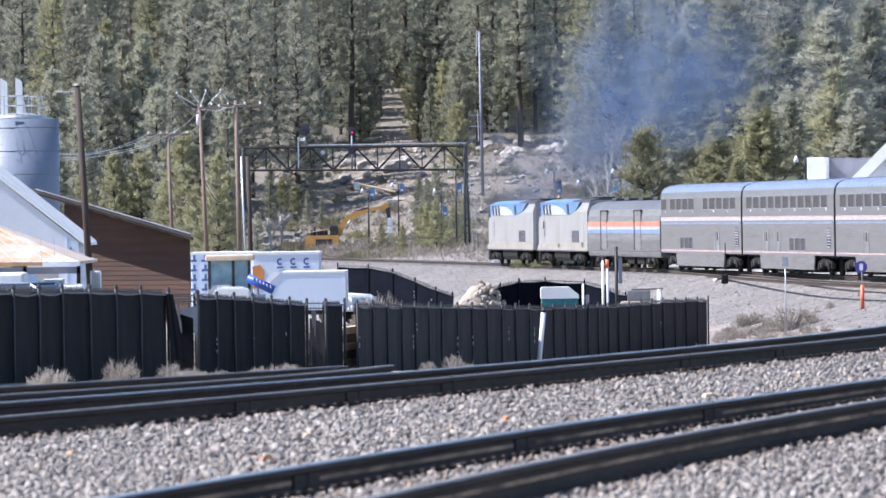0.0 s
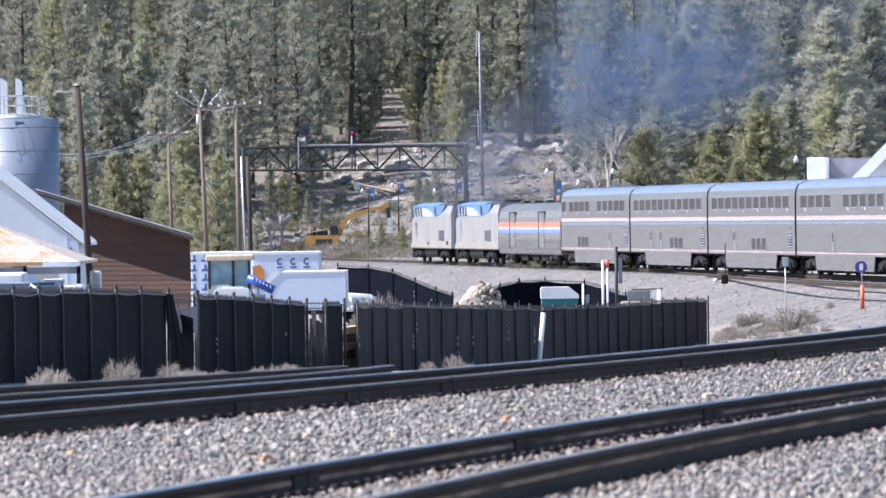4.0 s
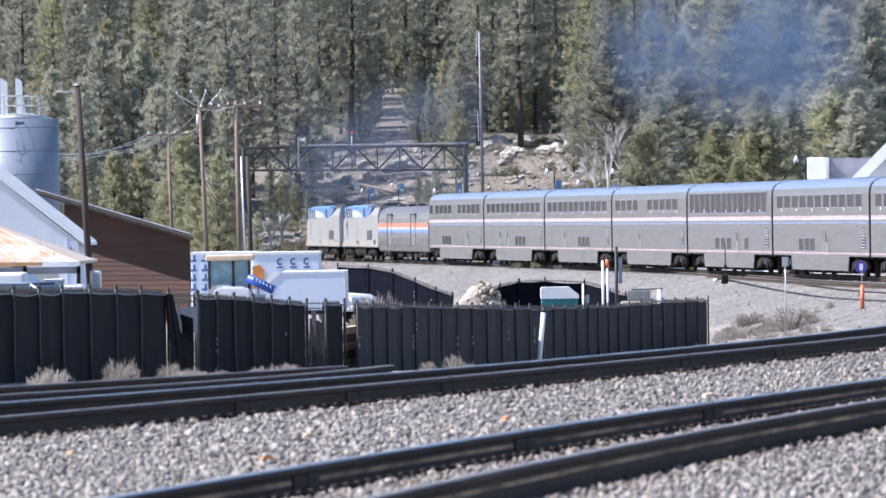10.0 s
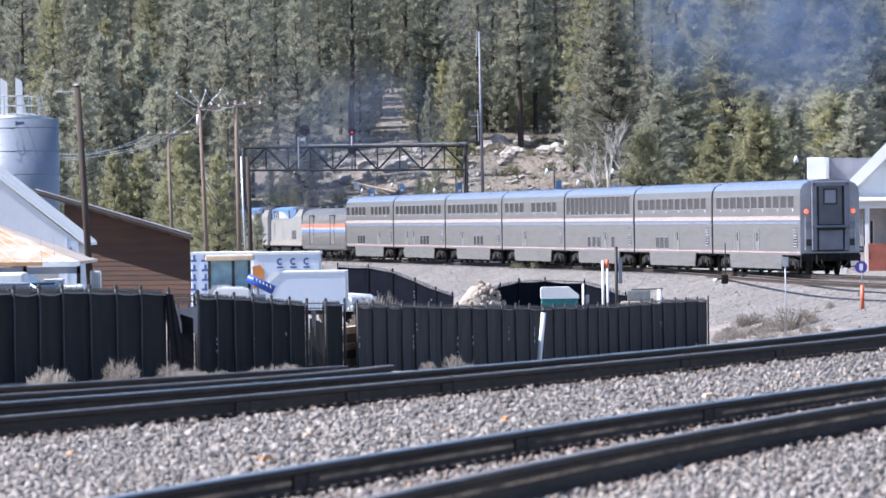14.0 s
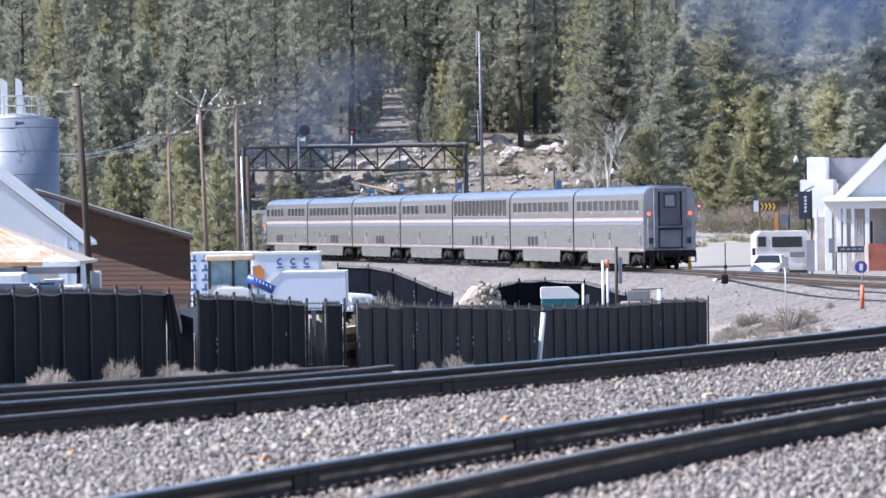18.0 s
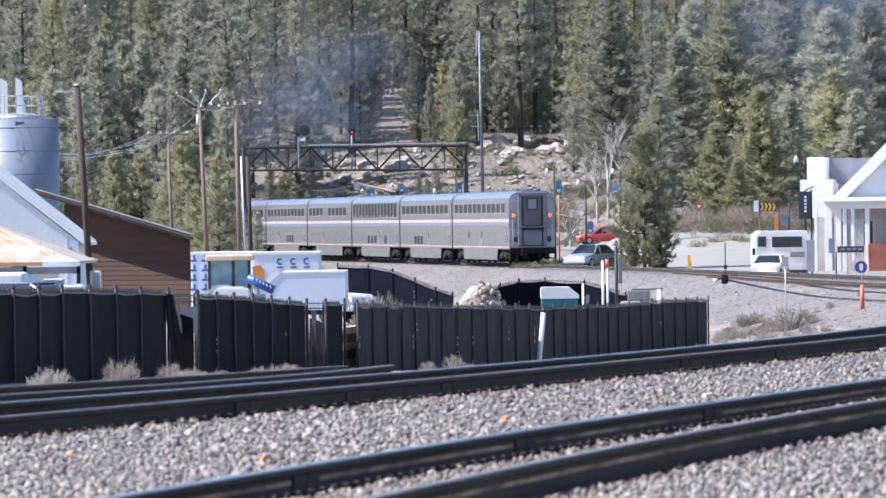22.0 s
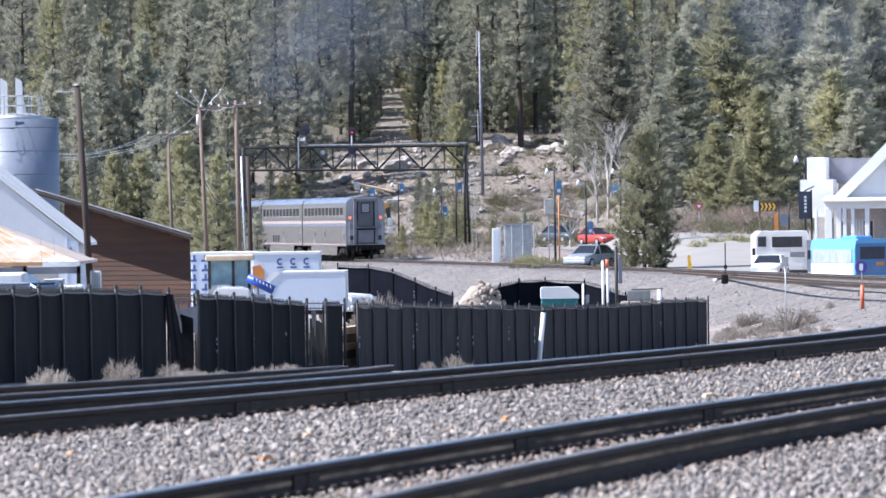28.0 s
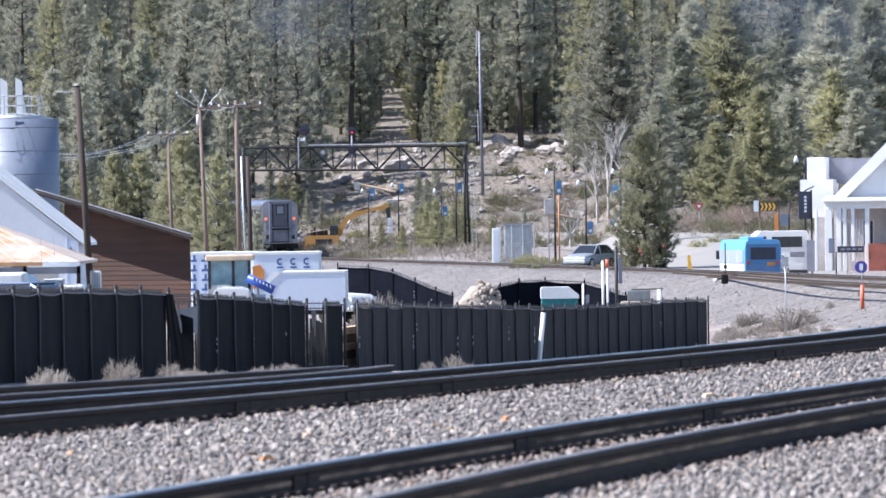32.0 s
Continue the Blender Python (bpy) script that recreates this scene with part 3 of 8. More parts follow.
def coach(uppers, lowers, tall=False, last=False, doors=(1.4,)):
    """A double-deck coach; uppers and lowers are the middles of its windows along the side."""
    half = 12.6
    car = thing("double_deck_coach", "double-deck stainless passenger coach, red, white and blue stripes, blue-grey roof", "train car", group="train")
    body = [(x, z) for x, z in COACH if z <= 4.45]
    lower = [(-1.55, 1.02), (-1.55, 4.12), (-1.50, 4.45)]
    part("body", slab(mirrored(lower), -half, half), M_STEEL, car)
    roof = [(-1.50, 4.45), (-1.36, 4.68), (-1.05, 4.83), (-0.5, 4.92), (0, 4.94)]
    r = part("roof", slab(mirrored(roof), -half, half), M_ROOF, car, "blue-grey painted roof")
    rb = bmesh.new()
    for i in range(24):
        y = -half + 0.5 + i * (2 * half - 1) / 23
        prism(rb, [(x * 1.004, z + 0.006) for x, z in mirrored(roof)], y - 0.02, y + 0.02)
    tagged(part("roof_seam", rb, M_ROOF, r), kind="stuff")
    # fluted skirt between the trucks; dark underbody over them
    sk = bmesh.new()
    y0, y1 = -half + 5.0, half - 5.0
    for s in (-1, 1):
        z = 0.30
        while z < 1.0:
            prism(sk, [(y0 - (1.02 - z) * -0.45, z), (y1 - (1.02 - z) * 0.45, z), (y1 - (0.965 - z) * 0.45, z + 0.055), (y0 + (0.965 - z) * 0.45, z + 0.055)], s * 1.53 - 0.03, s * 1.53 + 0.03, "x")
            z += 0.062
    tagged(part("skirt", sk, M_STEELB, car, "fluted stainless skirt"), kind="stuff")
    ub = bmesh.new()
    bx(ub, -1.48, 1.48, y0 + 0.4, y1 - 0.4, 0.36, 1.02)
    bx(ub, -1.3, 1.3, -half + 0.1, half - 0.1, 0.9, 1.02)
    part("underbody", ub, M_UNDER, car)
    # flutes under the upper windows
    fl = bmesh.new()
    for k in range(6):
        z = 1.98 + k * 0.085
        bx(fl, -1.562, -1.54, -half + 0.05, half - 0.05, z, z + 0.05)
    tagged(part("fluting", fl, M_STEELB, car), kind="stuff")
    for name, m, z0, z1 in (("red_stripe", M_PINK, 2.97, 3.05), ("white_stripe", M_STRIPEW, 2.83, 2.97), ("blue_stripe", M_BLUE, 2.63, 2.76), ("low_stripe", M_PINK, 1.12, 1.20)):
        part(name, box(-1.557, -1.54, -half, half, z0, z1), m, car)
        part(name, box(1.54, 1.557, -half, half, z0, z1), m, car)
    for y in (-6, -3.2, 0.4, 3.6, 6.2):
        part("tank", box(-1.3, 1.3, y - 0.9, y + 0.9, 0.16, 0.36, bevel=0.04), M_UNDER, car)
    for y in uppers:
        if tall:
            window(car, y, 3.26, 4.32, 1.34)
        else:
            window(car, y, 3.47, 4.09, 1.52)
    for y in uppers[::2]:
        part("lamp", box(-1.575, -1.54, y - 0.62, y - 0.42, 3.30, 3.42), M_CERAM, car, "small pale lamp below a window")
    for y in lowers:
        window(car, y, 1.28, 1.9, 1.1)
    louvre(car, -half + 1.3, 1.45, 2.45, 1.0)
    for y in doors:
        d = part("side_door", box(-1.556, -1.53, y - 0.55, y + 0.55, 1.06, 2.5), M_STEELB, car)
        part("door_window", box(-1.565, -1.55, y - 0.2, y + 0.2, 1.75, 2.2), M_GLASS, d)
        for side in (-0.62, 0.62):
            part("handrail", bar((-1.6, y + side, 1.2), (-1.6, y + side, 2.3), 0.02, n=5), M_GALV, d)
    for y in (-9.3, 9.3):
        bogie(car, y)
    # dark diaphragm at each end, set in from the body
    for s in (-1, 1):
        part("diaphragm", box(-0.95, 0.95, *sorted((s * half, s * (half + 0.12))), 1.2, 4.6), M_DGREY, car, "dark rubber diaphragm")
        part("coupler", box(-0.13, 0.13, *sorted((s * half, s * (half + 0.3))), 0.72, 1.0), M_UNDER, car)
    if last:
        y = -half
        part("end_sheet", slab([(-1.53, 1.0), (1.53, 1.0), (1.53, 4.1), (1.36, 4.66), (1.0, 4.82), (0, 4.91), (-1.0, 4.82), (-1.36, 4.66), (-1.53, 4.1)], y - 0.03, y), M_ENDSHEET, car, "grey stainless end wall")
        fr = bmesh.new()
        bx(fr, -0.98, -0.72, y - 0.32, y - 0.12, 1.25, 4.75, 0.04)
        bx(fr, 0.72, 0.98, y - 0.32, y - 0.12, 1.25, 4.75, 0.04)
        bx(fr, -0.98, 0.98, y - 0.32, y - 0.12, 4.55, 4.8, 0.04)
        bx(fr, -0.98, 0.98, y - 0.32, y - 0.12, 2.35, 2.55, 0.04)
        part("end_frame", fr, M_ENDFRAME, car, "dark grey gangway frame")
        d = part("end_door", box(-0.6, 0.6, y - 0.2, y - 0.11, 2.6, 4.55), M_ENDDOOR, car)
        part("door_frame", box(-0.7, 0.7, y - 0.1, y - 0.04, 2.5, 4.6), M_GREY, car)
        # grey panel drawn for the reflection in the dark door window
        part("end_door_window", box(-0.28, 0.28, y - 0.22, y - 0.19, 3.7, 4.35), M_GREY, d, "grey door window with its reflection put into the colour")
        part("plate", box(-0.62, 0.62, y - 0.26, y - 0.2, 1.3, 2.3), M_ENDFRAME, car)
        part("window_frame", box(-0.38, 0.38, y - 0.215, y - 0.19, 3.6, 4.45), M_DGREY, d)
        part("threshold", box(-0.75, 0.75, y - 0.5, y - 0.26, 2.34, 2.44, bevel=0.02), M_UNDER, car)
        part("buffer_beam", box(-1.5, 1.5, y - 0.16, y, 0.72, 1.12, bevel=0.03), M_UNDER, car, "grimy black buffer beam")
        for x in (-1.12, 1.12):
            part("jumper_box", box(x - 0.14, x + 0.14, y - 0.16, y - 0.03, 1.5, 1.85, bevel=0.02), M_DGREY, car)
            part("vent_grille", box(x - 0.2, x + 0.2, y - 0.06, y - 0.03, 2.35, 2.75), M_GREY, car)
        for x in (-1.22, 1.22):
            bm = bmesh.new()
            rod(bm, (x, y - 0.02, 3.27), (x, y - 0.12, 3.27), 0.12, 0.10, 12)
            part("marker_lamp", bm, M_MARKER, car, "lit red marker light")
        for x in (-1.3, -0.66, 0.66, 1.3):
            part("grab_iron", bar((x, y - 0.1, 1.3), (x, y - 0.1, 3.0), 0.025, n=5), M_GALV, car)
        for x in (-0.7, -0.45, 0.45, 0.8):
            hose = bmesh.new()
            rod(hose, (x, y - 0.1, 1.1), (x * 1.1, y - 0.35, 0.6), 0.05, n=6)
            rod(hose, (x * 1.1, y - 0.35, 0.6), (x * 0.7, y - 0.3, 0.35), 0.05, n=6)
            part("brake_hose", hose, M_UNDER, car)
        for x in (-1.25, 1.25):
            st = bmesh.new()
            for z in (0.4, 0.7):
                bx(st, x - 0.28, x + 0.28, y - 0.2, y + 0.1, z, z + 0.05)
            bx(st, x - 0.3, x - 0.26, y - 0.2, y + 0.1, 0.4, 1.05)
            bx(st, x + 0.26, x + 0.3, y - 0.2, y + 0.1, 0.4, 1.05)
            part("step", st, M_UNDER, car)
    else:
        for s in (-1, 1):
            part("end_sheet", slab([(-1.53, 1.0), (1.53, 1.0), (1.53, 4.1), (1.36, 4.66), (0, 4.91), (-1.36, 4.66), (-1.53, 4.1)], *sorted((s * half, s * (half + 0.04)))), M_DGREY, car)
    return car


def spaced(a, b, n):
    return [a + (b - a) * i / (n - 1) for i in range(n)]


def baggage_car():
    half = 12.8
    car = thing("baggage_car", "single-level silver baggage car with broad red, white and blue band", "train car", group="train")
    prof = mirrored([(-1.42, 0.75), (-1.52, 1.1), (-1.55, 2.2), (-1.5, 3.3), (-1.42, 3.72)])
    part("body", slab(prof, -half, half), M_STEELB, car)
    rp = [(-1.42, 3.72), (-1.28, 3.98), (-0.95, 4.18), (-0.4, 4.28), (0, 4.3)]
    part("roof", slab(mirrored(rp), -half, half), M_DULLROOF, car, "dull grey metal roof")
    for y in (-9.5, -5, 0, 5, 9.5):
        part("roof_vent", box(-0.45, 0.45, y - 0.8, y + 0.8, 4.26, 4.48, bevel=0.06), M_DGREY, car)
    fl = bmesh.new()
    for k in range(14):
        z = 0.84 + k * 0.075
        bx(fl, -1.56 + (0.05 if z < 1.1 else 0), -1.45, -half + 0.05, half - 0.05, z, z + 0.045)
    tagged(part("fluting", fl, M_STEELB, car), kind="stuff")
    for name, m, z0, z1 in (("red_stripe", M_RED, 2.66, 2.96), ("white_stripe", M_STRIPEW, 2.46, 2.66), ("blue_stripe", M_STRIPEB, 2.22, 2.46)):
        part(name, slab([(-1.565, z0), (-1.5, z0), (-1.5, z1), (-1.555, z1)], -half, half), m, car)
    for y in (-5.4, 6.6):
        d = part("baggage_door", box(-1.58, -1.5, y - 1.0, y + 1.0, 1.25, 3.6), M_STEELB, car, "ribbed stainless sliding door")
        tr = bmesh.new()
        bx(tr, -1.6, -1.5, y + 1.0, y + 1.28, 1.2, 3.65)
        bx(tr, -1.6, -1.5, y - 1.1, y + 1.28, 3.6, 3.7)
        part("door_recess", tr, M_DGREY, d)
        for name, m, z0, z1 in (("red_stripe", M_RED, 2.66, 2.96), ("white_stripe", M_STRIPEW, 2.46, 2.66), ("blue_stripe", M_STRIPEB, 2.22, 2.46)):
            part(name, box(-1.586, -1.5, y - 0.98, y + 0.98, z0, z1), m, d)
    for y in (-9.0, 9.0):
        bogie(car, y)
    part("underframe", box(-1.1, 1.1, -half + 0.4, half - 0.4, 0.55, 0.8), M_UNDER, car)
    for y in (-4.5, -1, 3.5):
        part("tank", box(-1.25, 1.25, y - 1.2, y + 1.2, 0.3, 0.75, bevel=0.05), M_UNDER, car)
    for s in (-1, 1):
        part("diaphragm", box(-0.8, 0.8, *sorted((s * half, s * (half + 0.2))), 1.1, 4.1), M_DGREY, car)
    return car


def locomotive():
    """A boxy diesel with a sloping nose at its front."""
    half = 10.5
    car = thing("diesel_locomotive", "silver diesel passenger locomotive with blue upper band and sloped nose", "locomotive", group="train")
    def ring(y, low, top, w, shoulder):
        return [Vector((x, y, z)) for x, z in ((-w, low), (-w, (low + top) * 0.45), (-w, shoulder), (-w * 0.9, top - 0.12), (-w * 0.6, top), (w * 0.6, top), (w * 0.9, top - 0.12), (w, shoulder), (w, (low + top) * 0.45), (w, low))]

    rings = [ring(-half, 1.05, 4.36, 1.52, 3.6), ring(half - 3.0, 1.05, 4.36, 1.52, 3.6), ring(half - 2.3, 1.05, 4.12, 1.5, 3.4), ring(half - 1.5, 1.05, 3.45, 1.44, 2.9), ring(half - 0.3, 1.05, 2.55, 1.25, 2.1), ring(half, 1.1, 2.1, 1.12, 1.7)]
    bm = bmesh.new()
    vs = [[bm.verts.new(p) for p in r] for r in rings]
    for r0, r1 in zip(vs, vs[1:]):
        for i in range(10):
            bm.faces.new((r0[i], r0[(i + 1) % 10], r1[(i + 1) % 10], r1[i]))
    bm.faces.new(vs[0])
    bm.faces.new(vs[-1][::-1])
    bmesh.ops.recalc_face_normals(bm, faces=bm.faces[:])
    part("body", bm, M_LOCO, car, "grimy silver body")
    cap = mirrored([(-1.4, 4.22), (-1.2, 4.36), (-0.7, 4.46), (0, 4.48)])
    part("roof", slab(cap, -3.6, half - 3.0), M_LBLUE, car, "blue painted roof")
    part("rear_roof", slab(cap, -half + 0.1, -3.6), M_DGREY, car, "sooty dark rear roof")
    part("blue_band", slab([(half - 2.9, 3.42), (half - 3.0, 4.26), (-half + 2.6, 4.26), (-half + 4.2, 3.7), (-half + 7.0, 3.42)], -1.54, -1.37, "x"), M_LBLUE, car, "light blue upper side band")
    part("pale_swoosh", slab([(-2.6, 3.425), (6.6, 3.425), (6.3, 3.95), (4.0, 4.12), (0.6, 4.02), (-1.6, 3.75)], -1.55, -1.4, "x"), M_SWOOSH, car, "pale blue-white swoosh")
    for y in (3.6, 4.8, 6.0):
        part("intake_slot", slab([(y - 0.5, 3.45), (y + 0.15, 3.45), (y + 0.5, 4.12), (y - 0.15, 4.12)], -1.575, -1.4, "x"), M_DGREY, car)
    part("intake_slot", slab([(-3.8, 3.5), (-3.2, 3.5), (-2.9, 4.12), (-3.5, 4.12)], -1.575, -1.4, "x"), M_DGREY, car)
    part("cab_window", slab([(half - 3.0, 3.35), (half - 2.1, 3.35), (half - 2.6, 3.95), (half - 3.0, 3.95)], -1.56, -1.3, "x"), M_GLASS, car)
    part("windscreen", slab([(half - 1.62, 3.58), (half - 1.55, 3.62), (half - 2.22, 4.14), (half - 2.28, 4.1)], -1.2, 1.2, "x"), M_GLASS, car)
    part("cab_door", box(-1.53, -1.45, half - 4.4, half - 3.6, 1.3, 3.3), M_LOCO, car)
    g = part("radiator_grille", box(-1.54, -1.45, -7.2, -4.6, 1.6, 2.4), M_GREY, car)
    gl = bmesh.new()
    for i in range(6):
        bx(gl, -1.555, -1.5, -7.15 + i * 0.44, -6.95 + i * 0.44, 1.62, 2.38)
    tagged(part("grille_slat", gl, M_DGREY, g), kind="stuff")
    for y, z, w2, h2 in ((6.2, 2.75, 0.9, 0.5), (6.0, 2.2, 0.5, 0.45)):
        part("emblem", box(-1.53, -1.46, y - w2 / 2, y + w2 / 2, z - h2 / 2, z + h2 / 2), M_GREY, car, "faded grey emblem panel")
    for y in (-8.6, 0.5):
        part("panel_door", box(-1.528, -1.46, y - 0.45, y + 0.45, 1.3, 3.2), M_LOCO, car)
    for y in (-7.0, -4.6):
        part("exhaust_hatch", box(-0.7, 0.7, y - 1.0, y + 1.0, 4.45, 4.58, bevel=0.05), M_DGREY, car)
    part("fuel_tank", slab([(-1.25, 0.35), (1.25, 0.35), (1.4, 0.6), (1.4, 1.1), (-1.4, 1.1), (-1.4, 0.6)], -3.0, 3.0), M_UNDER, car)
    part("grime_band", slab([(-half + 0.05, 1.06), (half - 1.4, 1.06), (half - 1.6, 1.42), (4.0, 1.62), (0.5, 1.5), (-4.5, 1.7), (-half + 0.05, 1.55)], -1.528, -1.45, "x"), M_GRIME, car, "brown road grime along the sill")
    part("sill", box(-1.54, -1.4, -half + 0.1, half - 1.0, 1.0, 1.08), M_DGREY, car)
    part("anticlimber", box(-1.2, 1.2, half - 0.3, half + 0.25, 0.3, 1.05, bevel=0.08), M_UNDER, car)
    for y in (-6.3, 6.3):
        bogie(car, y, 1.4)
    part("rear_sheet", box(-1.35, 1.35, -half - 0.05, -half, 1.1, 4.2), M_GREY, car)
    part("diaphragm", box(-0.5, 0.5, -half - 0.2, -half, 1.2, 3.2), M_DGREY, car)
    return car


def squat(car, k):
    """Brings a car's height over the rail down to scale, wheels included."""
    for o in car.children_recursive:
        for v in o.data.vertices:
            v.co.z *= k
    return car


# order from the front: two locomotives, the baggage car, seven coaches
loco = squat(locomotive(), 0.955)
TRAIN = [(loco, 21.3), (copy_thing(loco, pose(0, 0, 0)), 21.3), (squat(baggage_car(), 0.95), 25.9)]
EVEN = spaced(10.6, -10.2, 11)
TRAIN += [(coach([11.5, 8.6, 6.6, 4.6, 2.6, -1.9, -4.0, -6.1, -8.2, -10.2], [5.6, 4.2, 2.8], doors=(-5.5,)), 25.7),
          (coach(EVEN, [-1.4, -2.9, -4.4], doors=(5.6, 2.4)), 25.7),
          (coach(EVEN, [-1.0, -2.5, -4.0], doors=(4.8,)), 25.7),
          (coach([10.6, 8.5, 6.4, 4.3, -0.6, -2.7, -4.8, -6.9, -9.0], [], doors=(3.0,)), 25.7),
          (coach(spaced(11.2, -10.6, 14), [3.4, 1.6, -0.2, -5.4], tall=True, doors=(-2.6,)), 25.7),
          (coach(EVEN, [4.8, 3.3, 1.8], doors=(-1.8,)), 25.7),
          (coach(EVEN, [], last=True, doors=(-0.6, 5.2)), 25.7)]
ROAD_Y = np.arange(60.0, 900.0, 0.5)
ROAD_S = np.concatenate(([0.0], np.cumsum(np.hypot(np.diff(ROAD_Y), np.diff([main_x(y) for y in ROAD_Y])))))
ROAD_S -= np.interp(318.0, ROAD_Y, ROAD_S)


def coach_front(t):
    """How far along the line the front of the first coach is at t seconds, in metres."""
    return 55.33 + t * (9.0413 + t * (-0.038827 + t * (0.0091571 - 0.0001736 * t)))


def on_line(s):
    y = float(np.interp(s, ROAD_S, ROAD_Y))
    return Vector((main_x(y), y, MAIN_Z))


def car_pose(middle):
    a, b = on_line(middle - 9.0), on_line(middle + 9.0)
    d = b - a
    return Matrix.Translation((a + b) / 2) @ pose(0, 0, 0, 0, 0, -math.degrees(math.atan2(d.x, d.y)))


# ---- yard: iron fences hung with black windscreen ----
def fence(knots, spacing, height, label, torn=(), pick=0.16, fabric=None, rag=None):
    """A fence along knots (x, y, top z); each bay has rails, pickets, a hung screen and its hem."""
    pts = [Vector(k) for k in knots]
    run = [0.0]
    for a, b in zip(pts, pts[1:]):
        run.append(run[-1] + (b.xy - a.xy).length)
    n = max(1, round(run[-1] / spacing))
    posts = [Vector([lerp(run[-1] * i / n, run, [p[j] for p in pts]) for j in range(3)]) for i in range(n + 1)]
    base = posts[0].copy()
    base.z -= height
    f = thing("fence", label, "fence", base)
    rng = random.Random(int(abs(base.x * 97 + base.y)))
    for i, p in enumerate(posts):
        bm = bmesh.new()
        q = p - base
        lean = Vector((rng.uniform(-0.02, 0.02), 0, 0))
        rod(bm, q - Vector((0, 0, height + 0.7)), q + lean + Vector((0, 0, 0.06)), 0.036, n=8)
        rod(bm, q + lean + Vector((0, 0, 0.06)), q + lean + Vector((0, 0, 0.13)), 0.055, 0.02, n=6)
        part("post", bm, fabric if fabric is M_FABFAR else M_IRON, f)
        if i == n:
            break
        r = posts[i + 1] - base
        d = r - q
        side = Vector((-d.y, d.x, 0)).normalized() * 0.03
        for drop in (0.02, 0.16, height - 0.15):
            part("rail", bar(q + side * 4 - Vector((0, 0, drop)), r + side * 4 - Vector((0, 0, drop)), 0.018, n=5), M_IRON, f)
        pk = bmesh.new()
        m = max(3, int(d.length / (pick if i not in torn else 0.42)))
        for j in range(1, m):
            c = q + side * 4 + d * j / m
            rod(pk, c - Vector((0, 0, 0.3 if i not in torn else height)), c + Vector((0, 0, 0.03 if j % 2 else 0.06)), 0.011 if i not in torn else 0.007, n=4)
        tagged(part("picket", pk, M_IRON, f), kind="stuff")
        if i in torn:
            for j in range(2 if rag else 7):
                u = rng.uniform(0.05, 0.95)
                c = q + d * u + side
                ln = rng.uniform(0.5, 1.3)
                part("shred", slab([(c.x - 0.04, c.z - 0.25), (c.x + 0.05, c.z - 0.2), (c.x + 0.03, c.z - ln), (c.x, c.z - ln - 0.1)], c.y - 0.01, c.y), M_HEM, f, "torn grey strip of screen")
            part("rag", slab([(q.x + d.x * 0.1, q.z - (0.45 if rag else 1.0)), (q.x + d.x * 0.98, q.z - (0.6 if rag else 0.9)), (q.x + d.x, q.z - height), (q.x, q.z - height)], q.y + d.y / 2 - 0.01, q.y + d.y / 2), rag or M_RAG, f, "fallen screen")
            continue
        cols, rows, lift = 10, 5, 0.04
        d0, d = d, d * 1.012
        q = q - d0 * 0.006
        sag = rng.uniform(0.0, 0.08)
        vs = []
        for layer in (2.0, 2.35):
            for a in range(cols + 1):
                u = a / cols
                for b in range(rows + 1):
                    w = b / rows
                    h = -lift - sag * 4 * u * (1 - u) - (height - lift + 0.5) * w
                    off = layer + (0.54 * math.sin(u * 17 + i) * w + 1.2 * noise.noise(Vector((u * 3, w * 2, i * 3.1)))) * math.sin(math.pi * u)
                    c = q + d * u + side * off
                    vs.append((c.x, c.y, c.z + h))
        k, per = (cols + 1) * (rows + 1), rows + 1
        fs = []
        for base_i in (0, k):
            for a in range(cols):
                for b in range(rows):
                    v0 = base_i + a * per + b
                    fs.append((v0, v0 + 1, v0 + per + 1, v0 + per))
        sheet("screen", vs, fs, fabric or M_FAB, f, True)
        hem = bmesh.new()
        for a in range(cols):
            e = []
            for u in (a / cols, (a + 1) / cols):
                c = q + d * u + side * 0.1
                e.append(Vector((c.x, c.y, c.z - lift - sag * 4 * u * (1 - u) - 0.02)))
            rod(hem, e[0], e[1], 0.019, n=4, caps=False)
        bmesh.ops.remove_doubles(hem, verts=hem.verts[:], dist=0.009)
        part("hem", hem, M_HEM, f)
        # tears: light showing through the screen is drawn as pale slivers
        if rng.random() < 0.4:
            u, drop = rng.choice((0.04, 0.96, rng.uniform(0.2, 0.8))), rng.uniform(0.5, 1.1)
            for _ in range(rng.randint(1, 3)):
                c = q + d * u + side * -0.6
                ln = rng.uniform(0.05, 0.2)
                part("tear", slab([(c.x - 0.012, c.z - drop), (c.x + 0.014, c.z - drop - 0.02), (c.x + 0.006, c.z - drop - ln), (c.x - 0.008, c.z - drop - ln * 0.8)], c.y - 0.006, c.y), M_CERAM, f, "tear with the light through it put in as a pale slit")
                drop += ln + rng.uniform(0.03, 0.12)
    return f


